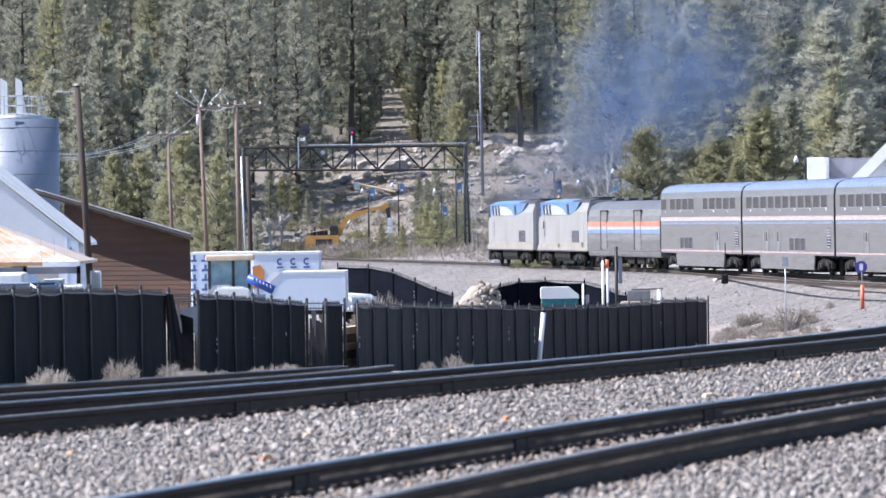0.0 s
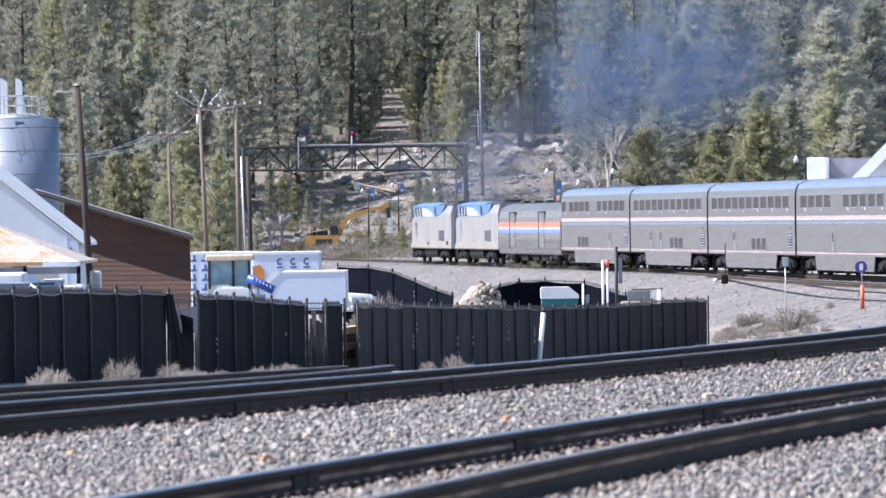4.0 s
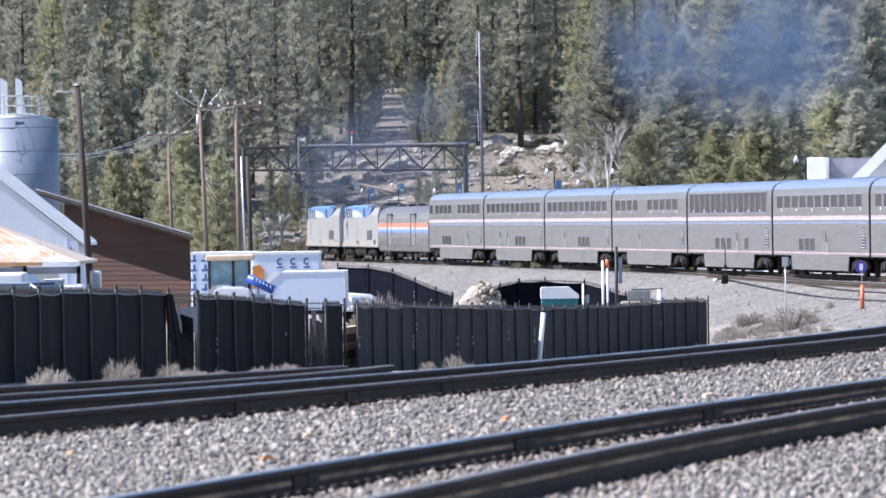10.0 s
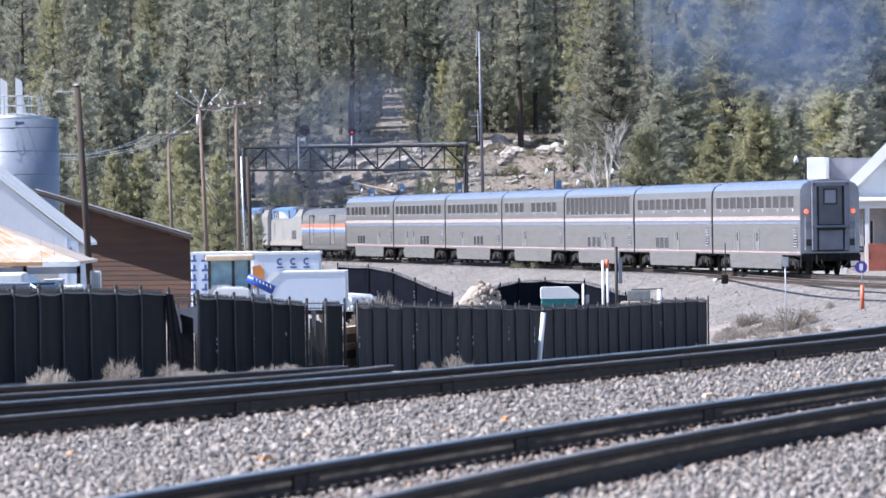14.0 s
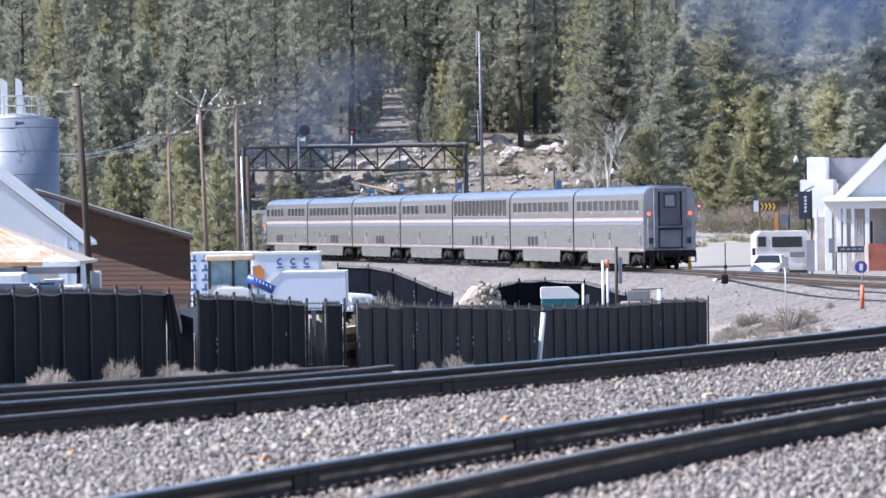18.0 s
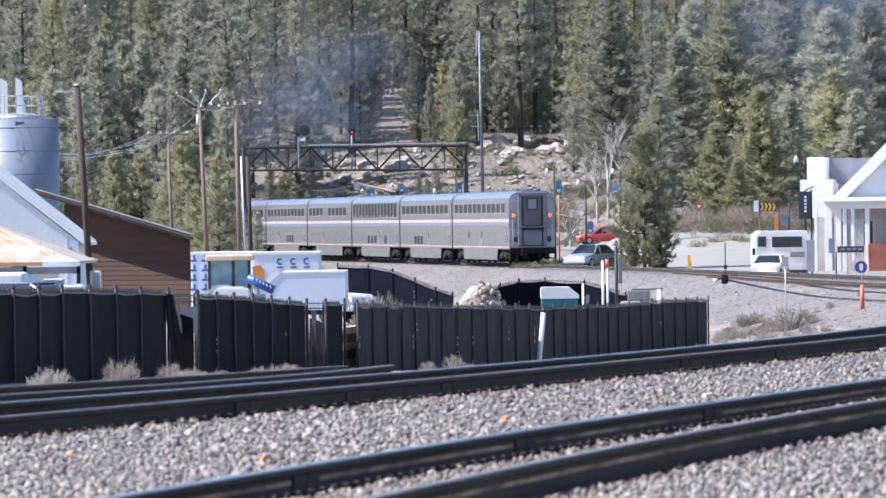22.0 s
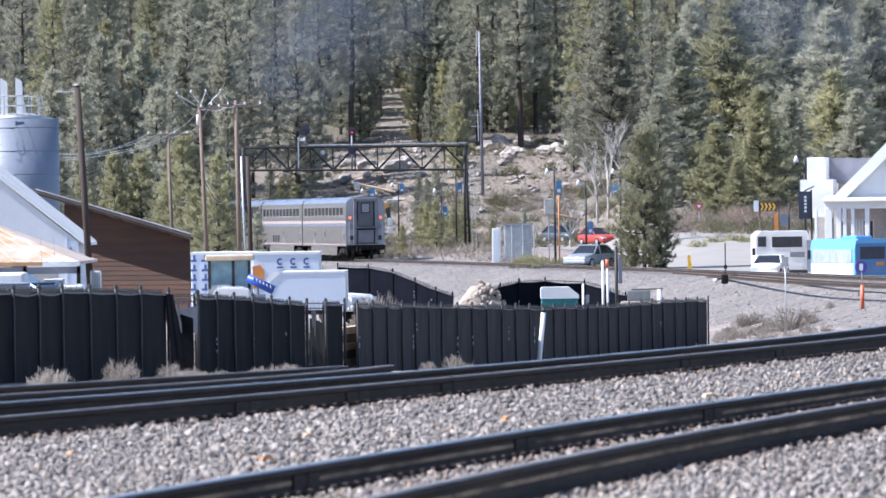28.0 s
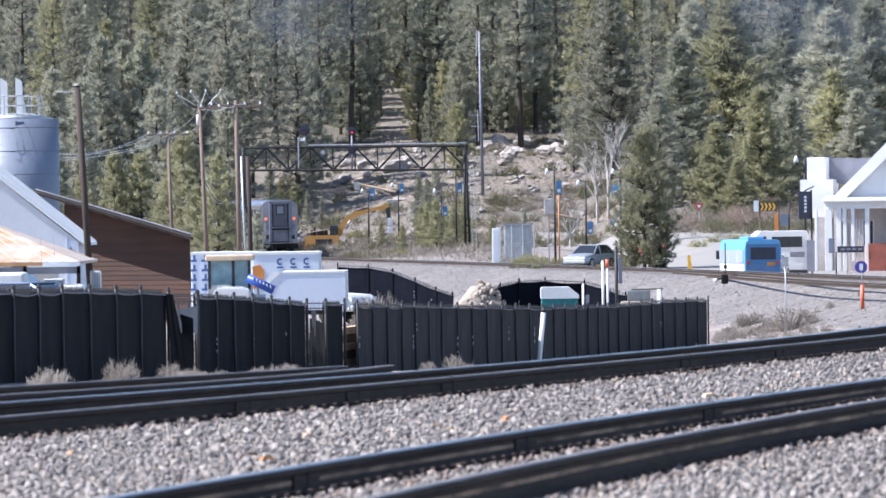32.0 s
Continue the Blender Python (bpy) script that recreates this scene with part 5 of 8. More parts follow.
def car(label, x, y, turn, paint, length=4.5, width=1.8, height=1.45, category="car", z=None):
    """A car whose nose points along local -y: body, glass, wheels, lights."""
    c = thing("car", label, category, (x, y, ground_z(x, y) if z is None else z), turn)
    L, w, h = length / 2, width / 2, height
    bm = bmesh.new()
    rings = []
    for y2, k, z0, z1, z2 in ((-L, 0.70, 0.34, 0.54, 0.60), (-L + 0.1, 0.86, 0.26, 0.64, 0.71), (-L + 0.5, 0.96, 0.22, 0.74, 0.83), (-L + 1.3, 1.0, 0.22, 0.82, 0.94), (0.0, 1.0, 0.22, 0.87, 0.96),
                              (L - 1.0, 1.0, 0.22, 0.90, 0.99), (L - 0.25, 0.95, 0.26, 0.88, 0.97), (L, 0.82, 0.36, 0.74, 0.82)):
        half = [(0.9, z0), (1.0, z0 + 0.16), (0.985, z1), (0.86, z2), (0.4, z2 + 0.025)]
        rings.append([bm.verts.new((w * k * a, y2, b2)) for a, b2 in half] + [bm.verts.new((-w * k * a, y2, b2)) for a, b2 in half[::-1]])
    for r0, r1 in zip(rings, rings[1:]):
        for i in range(10):
            bm.faces.new((r0[i], r0[(i + 1) % 10], r1[(i + 1) % 10], r1[i])).smooth = True
    bm.faces.new(rings[0])
    bm.faces.new(rings[-1][::-1])
    bmesh.ops.recalc_face_normals(bm, faces=bm.faces[:])
    part("body", bm, paint, c)
    cab = [(-L + 1.2, 0.9), (-L + 1.95, h - 0.05), (-L + 2.3, h), (L - 1.0, h - 0.02), (L - 0.3, 0.93)]
    bm = bmesh.new()
    lo = [bm.verts.new((s * (w - (0.06 if z2 < 1 else 0.24)), y2, z2)) for s in (-1, 1) for y2, z2 in cab]
    k = len(cab)
    for i in range(k):
        bm.faces.new((lo[i], lo[(i + 1) % k], lo[k + (i + 1) % k], lo[k + i]))
    bm.faces.new(lo[:k][::-1])
    bm.faces.new(lo[k:])
    bmesh.ops.recalc_face_normals(bm, faces=bm.faces[:])
    part("glasshouse", bm, M_CARGLASS, c, "dark glass")
    part("roof", box(-w + 0.22, w - 0.22, -L + 2.05, L - 1.05, h - 0.03, h + 0.02, bevel=0.015), paint, c)
    for s in (-1, 1):
        pl = bmesh.new()
        for a, b2 in (((-L + 1.22, 0.92), (-L + 2.0, h - 0.03)), ((-0.05, 0.92), (0.0, h - 0.03)), ((L - 0.35, 0.94), (L - 1.0, h - 0.03))):
            rod(pl, (s * (w - 0.05), a[0], a[1]), (s * (w - 0.23), b2[0], b2[1]), 0.045, n=5)
        part("pillar_set", pl, paint, c)
        for y2 in (-L + 0.85, L - 0.85):
            wh = part("wheel", bar((s * (w - 0.2), y2, 0.32), (s * (w + 0.01), y2, 0.32), 0.32, n=18), M_TYRE, c)
            part("rim", bar((s * (w - 0.1), y2, 0.32), (s * (w + 0.02), y2, 0.32), 0.2, n=14), M_GALV, wh)
        part("headlight", box(*sorted((s * (w - 0.1), s * (w - 0.5))), -L - 0.01, -L + 0.15, 0.58, 0.72), M_CERAM, c)
        part("tail_light", box(*sorted((s * (w - 0.08), s * (w - 0.42))), L - 0.12, L + 0.01, 0.7, 0.85), M_SIGNR, c)
    part("bumper", box(-w + 0.05, w - 0.05, -L - 0.03, -L + 0.1, 0.3, 0.5, bevel=0.03), paint, c)
    return c


def pickup(label, x, y, turn, paint):
    c = thing("pickup_truck", label, "truck", (x, y, ground_z(x, y)), turn)
    bm = slab([(-2.7, 0.5), (-2.7, 0.95), (-2.55, 1.1), (-1.3, 1.18), (2.7, 1.15), (2.7, 0.5)], -0.95, 0.95, "x")
    bmesh.ops.bevel(bm, geom=bm.edges[:], offset=0.07, segments=2, affect="EDGES")
    part("body", bm, paint, c)
    part("cab", slab([(-1.4, 1.12), (-0.7, 1.78), (0.7, 1.8), (0.95, 1.12)], -0.82, 0.82, "x"), M_CARGLASS, c, "dark cab glass")
    part("cab_roof", box(-0.8, 0.8, -0.68, 0.7, 1.78, 1.86, bevel=0.03), paint, c)
    for s in (-1, 1):
        for y2 in (-1.75, 1.75):
            w = part("wheel", bar((s * 0.72, y2, 0.4), (s * 0.97, y2, 0.4), 0.4, n=20), M_TYRE, c)
            part("rim", bar((s * 0.85, y2, 0.4), (s * 0.985, y2, 0.4), 0.2, n=14), M_DGREY, w)
        part("headlight", box(*sorted((s * 0.55, s * 0.9)), -2.72, -2.6, 0.85, 1.02), M_CERAM, c)
    part("bumper", box(-0.93, 0.93, -2.8, -2.66, 0.5, 0.72, bevel=0.04), M_GALV, c)
    return c


SMALL_PICKUP = pickup("white compact pickup truck parked behind the fence gap", -4.55, 205.5, 60, M_WHITE)
SMALL_PICKUP.scale = (0.86, 0.86, 0.86)
BLUE_CAR = car("blue hatchback parked under the shed roof", -10.42, 168, 60, M_BLUECAR, 4.0, 1.7, 1.4)
pickup("white work truck parked under the shed", -12.41, 178, 80, M_WHITE)


def white_tote(x, y, w, h, label):
    t = thing("white_tote", label, "tote", (x, y, ground_z(x, y)))
    z = 0.0
    part("body", box(-w / 2, w / 2, -0.5, 0.5, 0.1, h, bevel=0.04), M_WHITE, t)
    fr = bmesh.new()
    for i in range(5):
        a = -w / 2 + w * i / 4
        rod(fr, (a, -0.53, 0), (a, -0.53, h), 0.015, n=5)
    for i in range(5):
        rod(fr, (-w / 2, -0.53, h * i / 4 + 0.02), (w / 2, -0.53, h * i / 4 + 0.02), 0.015, n=5)
    part("cage", fr, M_GALV, t, "galvanised wire cage")
    part("pallet", box(-w / 2, w / 2, -0.5, 0.5, 0.0, 0.1), M_WOODPOLE, t)


def stack_to(x, y, w, top, label):
    g = ground_z(x, y)
    white_tote(x, y, w, top - g, label)


stack_to(-9.22, 160, 0.561, -0.13, "white tote in a galvanised cage behind the fence")
stack_to(-9.49, 176, 0.247, 0.08, "tall narrow white cabinet beside the dark pole")


def panel_van():
    """A white delivery van, side on, nose away to the left."""
    x0, x1, d = -14.02, -11.11, 170.6
    zt = 0.11
    g = ground_z(-11.47, d)
    v = thing("panel_van", "white panel van parked at the edge of the shed roof", "van", ((x0 + x1) / 2, d, g))
    body = box(x0, x1, d, d + 1.9, g + 0.45, zt, bevel=0.08)
    wpart("body", body, M_WHITE, v)
    wpart("bumper", box(x1 - 0.02, x1 + 0.1, d + 0.05, d + 1.85, g + 0.4, g + 0.6, bevel=0.03), M_DGREY, v)
    for x in (x1 - 0.7, x0 + 0.7):
        wpart("wheel", bar((x, d - 0.01, g + 0.35), (x, d + 0.2, g + 0.35), 0.35, n=18), M_TYRE, v)
    wpart("tail_light", box(x1 - 0.01, x1 + 0.02, d + 0.05, d + 0.2, g + 0.9, g + 1.3), M_SIGNR, v)


panel_van()


def supply_crate(x0, x1, z1, d, material, label):
    g = ground_z((x0 + x1) / 2, d)
    c = thing("supply_crate", label, "crate", ((x0 + x1) / 2, d, g))
    wpart("body", box(x0, x1, d, d + 0.9, g, z1 - 0.05, bevel=0.02), material, c)
    wpart("lid", box(x0 - 0.02, x1 + 0.02, d - 0.02, d + 0.92, z1 - 0.05, z1, bevel=0.015), M_WHITE, c, "white lid")


supply_crate(-10.66, -10.17, -0.08, 172, M_SWOOSH, "pale blue stacked crate under the shed roof")


def toilet_booth():
    d = 240
    x0, x1 = 3.62, 5.05
    zt = -1.24
    g = ground_z((x0 + x1) / 2, d)
    b = thing("portable_toilet", "teal portable toilet with translucent white roof", "portable toilet", ((x0 + x1) / 2, d, g))
    wpart("cabin", box(x0 + 0.03, x1 - 0.04, d, d + 1.2, g, zt - 0.42, bevel=0.03), M_TEAL, b, "teal plastic cabin")
    wpart("roof", slab([(x0, zt - 0.44), (x1, zt - 0.44), (x1 - 0.02, zt - 0.3), (x1 - 0.38, zt), (x0 + 0.05, zt - 0.01), (x0, zt - 0.1)], d - 0.06, d + 1.26), M_WHITE, b, "white roof")
    wpart("door", box(x0 + 0.2, x1 - 0.2, d - 0.03, d, g + 0.1, zt - 0.6), M_TEAL, b)


toilet_booth()


def leaning_pipe():
    p, q = Vector((3.23, 221, -3.34)), Vector((3.42, 221, -1.89))
    g = ground_z(p.x, 221)
    t = thing("vent_pipe", "leaning white plastic pipe with dark cap by the fence", "pipe", (p.x, 221, g))
    wpart("pipe", bar((p.x - 0.04, 221, g - 0.1), q, 0.085, n=14), M_WHITE, t)
    wpart("cap", bar(q, q + (q - p).normalized() * 0.14, 0.1, 0.06, n=12), M_DGREY, t)


leaning_pipe()


def heap(x, y, w, h, label, material=None):
    bm = bmesh.new()
    n, m = 22, 12
    rows = []
    for j in range(m + 1):
        r = j / m
        rows.append([bm.verts.new((w * r * math.cos(2 * math.pi * i / n), w * 0.8 * r * math.sin(2 * math.pi * i / n),
                                   h * (1 - r ** 1.7) ** 1.1 * (1 + 0.12 * math.sin(2.0 * math.pi * i / n + w) * r + 0.06 * noise.noise(Vector((i * 0.6, j * 0.5, w)))) - 0.1 + 0.07 * noise.noise(Vector((i * 1.5, j * 1.4, 2))))) for i in range(n)])
    for j in range(m):
        for i in range(n):
            a = (rows[j][i], rows[j][(i + 1) % n], rows[j + 1][(i + 1) % n], rows[j + 1][i])
            if j:
                bm.faces.new(a)
            else:
                bm.faces.new((rows[0][0] if False else a[0], a[2], a[3]))
    ob = part("gravel_heap", bm, material or M_GRAVELP)
    ob.matrix_basis = pose(x, y, ground_z(x, y))
    return tagged(ob, label, "heap")




def rubble_heap():
    rng = random.Random(31)
    x, y = 1.6, 299.0
    g, top = ground_z(x, y), -1.46
    t = thing("rubble_heap", "heap of pale broken rock and sand in the yard", "heap", (x, y, g))
    for i in range(120):
        u = rng.random() ** 0.6
        a = rng.uniform(0, 6.283)
        r = rng.uniform(0.07, 0.2)
        h = (top - g - 0.12) * math.sqrt(1 - u * u) * (0.9 + 0.1 * math.cos(a))
        bm = bmesh.new()
        blob(bm, (0, 0, 0), (r * 1.2, r, r * 0.8), 0.4, 1, rng.uniform(0, 90))
        ob = part("rock", bm, M_GRAVELP, t)
        ob.matrix_basis = pose(1.45 * u * math.cos(a), 1.2 * u * math.sin(a), h, rng.uniform(0, 90), 0, rng.uniform(0, 360))
    core = bmesh.new()
    blob(core, (0, 0, 0), (1.45, 1.2, (top - g) * 0.86), 0.12, 4, 4.0)
    part("sand_core", core, M_GRAVELP, t)


rubble_heap()
heap(1.15, 294, 1.7, 1.95, "low rounded heap of brown gravel in the yard", M_SOILHEAP)


def slim_posts():
    for px, x, y0, y1, d, r, m, words in (("marker", 7.35, -1.96, -0.74, 297, 0.06, M_WHITE, "white plastic marker post by the track"),
                                          ("marker", 7.56, -1.91, -1.03, 297, 0.06, M_WHITE, "white marker post with orange top"),
                                          ("signal_post", 7.95, -2.01, -0.06, 296, 0.075, M_IRON, "dark timber post beside the markers"),
                                          ("pipe_stub", 9.38, -2.66, -1.9, 280, 0.1, M_WHITE, "short white standpipe in the gravel"),
                                          ("pipe_stub", 6.28, -2.63, -1.67, 290, 0.05, M_WHITE, "thin white pipe against the dark fence"),
                                          ("stake", 15.13, -2.81, -0.56, 285, 0.03, M_GALV, "thin grey steel stake in the gravel")):
        g = min(y0, ground_z(x, d))
        t = thing(px + "_post" if px == "marker" else px, words, "post", (x, d, g))
        wpart("shaft", bar((x, d, g - 0.1), (x, d, y1), r, n=10), m, t)
        if "orange" in words:
            wpart("tip", bar((x, d, y1), (x, d, y1 + 0.38), r * 1.4, n=10), M_SAFETY, t, "orange reflective tip")
        elif "dark" in words:
            wpart("sign", box(x + 0.1, x + 0.27, d - 0.03, d, y1 - 1.7, y1 - 0.5), M_GREY, t, "weathered grey board")
        elif "stake" in words:
            wpart("plate", box(x - 0.14, x + 0.14, d - 0.04, d - 0.02, y1 - 0.42, y1), M_GALV, t)
        else:
            wpart("cap", bar((x, d, y1), (x, d, y1 + 0.05), r * 1.15, r * 0.7, n=10), M_WHITE, t)


slim_posts()


def switch_stand():
    x, d = 13.4, 306
    g = -1.85
    t = thing("switch_stand", "black railway switch stand with weighted lever", "switch stand", (x, d, g))
    wpart("mast", bar((x, d, g), (x, d, 0), 0.03, n=8), M_IRON, t)
    wpart("target", box(x - 0.08, x + 0.08, d - 0.02, d + 0.02, -1.23, -1.07), M_IRON, t)
    wpart("base", box(x - 0.2, x + 0.12, d - 0.2, d + 0.2, g - 0.1, g + 0.35, bevel=0.05), M_UNDER, t)
    wpart("lever", bar((x - 0.5, d - 0.1, g + 0.05), (x, d, g + 0.25), 0.035, n=6), M_UNDER, t)
    wpart("weight", bar((x - 0.55, d - 0.1, g + 0.02), (x - 0.4, d - 0.1, g + 0.1), 0.1, n=10), M_WHITE, t, "white-painted weight")


switch_stand()


def disc_sign():
    x, d = 18.98, 292
    g = -3.07
    t = thing("derail_sign", "indigo disc sign on an orange post with concrete foot", "sign", (x, d, g))
    wpart("post", bar((x, d, g), (x, d, -1.94), 0.09, n=12), M_SAFETY, t, "orange post")
    wpart("rod", bar((x, d, -1.94), (x - 0.03, d, -1.04), 0.025, n=8), M_GALV, t)
    c = Vector((18.94, 292, -1.12))
    s = wpart("disc", bar(c + Vector((0, -0.02, 0)), c + Vector((0, 0.02, 0)), 0.28, n=28), M_DISC, t, "indigo round plate")
    wpart("symbol", slab([(c.x - 0.08, c.z - 0.15), (c.x + 0.08, c.z - 0.15), (c.x + 0.08, c.z + 0.13), (c.x, c.z + 0.17), (c.x - 0.08, c.z + 0.13)], d - 0.03, d - 0.02), M_WHITE, s)
    wpart("foot", box(x - 0.1, x + 0.1, d - 0.1, d + 0.1, g - 0.25, g + 0.03), M_CONC, t)


disc_sign()


def pipe_lot():
    x, d = 8.21, 288
    t = thing("culvert_pipe", "grey concrete pipe lying among rubble at the fence end", "pipe", (x, d, ground_z(x, d)))
    z = -2.23
    bm = bmesh.new()
    n = 18
    for r0, r1 in ((0.27, 0.2),):
        rings = []
        for xx, r in ((0, r0), (1.1, r0), (1.1, r1), (0, r1)):
            rings.append([bm.verts.new((x + xx * 0.95, d + xx * 0.5 + r * math.cos(2 * math.pi * i / n) * 0.4, z + r * math.sin(2 * math.pi * i / n))) for i in range(n)])
        for a in range(4):
            for i in range(n):
                bm.faces.new((rings[a][i], rings[a][(i + 1) % n], rings[(a + 1) % 4][(i + 1) % n], rings[(a + 1) % 4][i]))
    wpart("pipe", bm, M_CONC, t)
    wpart("bedding", box(x - 0.3, x + 1.6, d - 0.5, d + 1.0, t.location.z - 0.2, z - 0.24, bevel=0.1), M_GRAVELP, t)
    wpart("strap", bar((x + 0.2, d - 0.2, z + 0.28), (x + 1.6, d + 0.3, z + 0.3), 0.03, n=6), M_UNDER, t)


pipe_lot()


def pole(base, top, r0, r1, m, label, n=12):
    b, q = Vector(base), Vector(top)
    g = min(b.z, ground_z(b.x, b.y))
    t = thing("utility_pole", label, "pole", (b.x, b.y, g))
    foot = b + (b - q) * ((b.z - g + 0.3) / max(0.1, q.z - b.z))
    wpart("shaft", bar(foot, q, r0, r1, n), m, t)
    return t


lp = pole((-9.92, 181, -0.46), (-10.21, 181, 5.26), 0.105, 0.085, M_DARKPOLE, "tall dark creosoted timber pole leaning slightly", 14)
wpart("cap", bar(Vector((-10.21, 181, 5.26)), Vector((-10.22, 181, 5.31)), 0.11, 0.05, n=10), M_CONC, lp, "pale pole cap")
wpart("line", bar((-10.19, 181, 5.09), (-10.86, 182, 5.11), 0.012, n=4), M_GREY, lp)


# ---- beyond the main line: poles, wires, signals, machines, street ----
def cross_arm(t, at, half_w, insulators, m=None):
    c = Vector(at)
    wpart("cross_arm", box(c.x - half_w, c.x + half_w, c.y - 0.16, c.y - 0.04, c.z - 0.07, c.z + 0.07), m or M_WOODPOLE, t)
    for dx in insulators:
        bm = bar((c.x + dx, c.y - 0.1, c.z + 0.07), (c.x + dx, c.y - 0.1, c.z + 0.18), 0.04, 0.075, 10)
        rod(bm, (c.x + dx, c.y - 0.1, c.z + 0.18), (c.x + dx, c.y - 0.1, c.z + 0.28), 0.075, 0.03, 10)
        wpart("insulator", bm, M_CERAM, t, "pale glazed insulator")


pa = pole((-15.77, 430, -0.71), (-16.12, 430, 8.96), 0.15, 0.11, M_WOODPOLE, "weathered timber pole with curved jumper wires")
cross_arm(pa, (-15.41, 430, 8.87), 0.75, (-0.6, 0.6))
wpart("transformer", bar((-16.25, 430, 7.75), (-16.24, 430, 8.47), 0.1, n=12), M_CERAM, pa, "white cutout can")
pb = pole((-13.64, 432, -0.75), (-13.77, 432, 9.41), 0.17, 0.12, M_WOODPOLE, "weathered timber pole with a long cross arm")
cross_arm(pb, (-13.73, 432, 9.03), 1.75, (-1.65, -0.55, 0.6, 1.6))
pc = pole((-21.87, 520, 0.75), (-22.08, 520, 8.65), 0.16, 0.12, M_WOODPOLE, "distant timber pole with cross arm among pines")
cross_arm(pc, (-22.04, 520, 8.33), 1.65, (-1.6, -0.6, 0.5, 1.5))
pd = pole((-13.14, 428, -0.77), (-13.32, 428, 5.62), 0.075, 0.07, M_GALV, "pale galvanised steel pole")
pe = pole((-12.71, 426, -0.88), (-12.84, 426, 5.59), 0.17, 0.14, M_DARKPOLE, "stout reddish-brown timber pole")
wpart("bracket", box(-14.07, -13.81, 425.8, 426, 2.88, 3.22), M_DGREY, pe)


def wire(p, q, sag, r=0.016, n=14):
    p, q = Vector(p), Vector(q)
    bm = bmesh.new()
    prev = None
    for i in range(n + 1):
        u = i / n
        c = p.lerp(q, u) - Vector((0, 0, sag * 4 * u * (1 - u)))
        if prev:
            rod(bm, prev, c, r, n=4, caps=False)
        prev = c
    bmesh.ops.remove_doubles(bm, verts=bm.verts[:], dist=0.6 * r)
    return bm


lines = thing("overhead_wires", "grey overhead power wires between timber poles", "wires", (-16.09, 430, 8.96))
for p, q, sag in (((-17.62, 430, 9.84), (-15.48, 432, 8.98), 0.55), ((-16.68, 430, 9.94), (-14.26, 432, 9.08), 0.75), ((-15.69, 430, 9.97), (-13.66, 432, 9.11), 0.55), ((-14.71, 430, 9.99), (-13.2, 432, 9.18), 0.35),
                  ((-23.68, 520, 8.44), (-28.31, 470, 6.09), 0.5), ((-22.72, 520, 8.47), (-28.31, 470, 6.34), 0.5), ((-21.67, 520, 8.46), (-28.3, 470, 6.5), 0.7), ((-20.57, 520, 8.53), (-28.31, 470, 5.93), 0.5),
                  ((-20.57, 520, 8.53), (-15.48, 432, 9.13), 0.5), ((-21.94, 520, 8.46), (-16.09, 430, 8.88), 0.3),
                  ((-16.06, 430, 5.18), (-15.45, 440, 3.98), 0.5), ((-16.03, 430, 4.81), (-15.2, 440, 2.7), 0.35), ((-16.04, 430, 4.43), (-15.01, 440, 2.55), 0.6),
                  ((-21.91, 520, 4.17), (-20.5, 522, 3.48), 0.9), ((-21.92, 520, 3.72), (-20.5, 522, 3.16), 1.0)):
    wpart("wire", wire(p, q, sag), M_WIRE, lines)


def spike_arms():
    for p, q in (((-17.62, 430, 9.84), (-16.42, 430, 9.11)), ((-16.68, 430, 9.94), (-16.16, 430, 9.33)), ((-15.69, 430, 9.97), (-16.01, 430, 9.18)), ((-14.71, 430, 9.99), (-15.56, 430, 9.1))):
        wpart("spar", bar(p, q, 0.024, n=6), M_WIRE, pa, "bright metal spar")
        wpart("insulator", bar(p, Vector(p) + Vector((0, 0, 0.16)), 0.07, 0.04, n=10), M_CERAM, pa)


spike_arms()


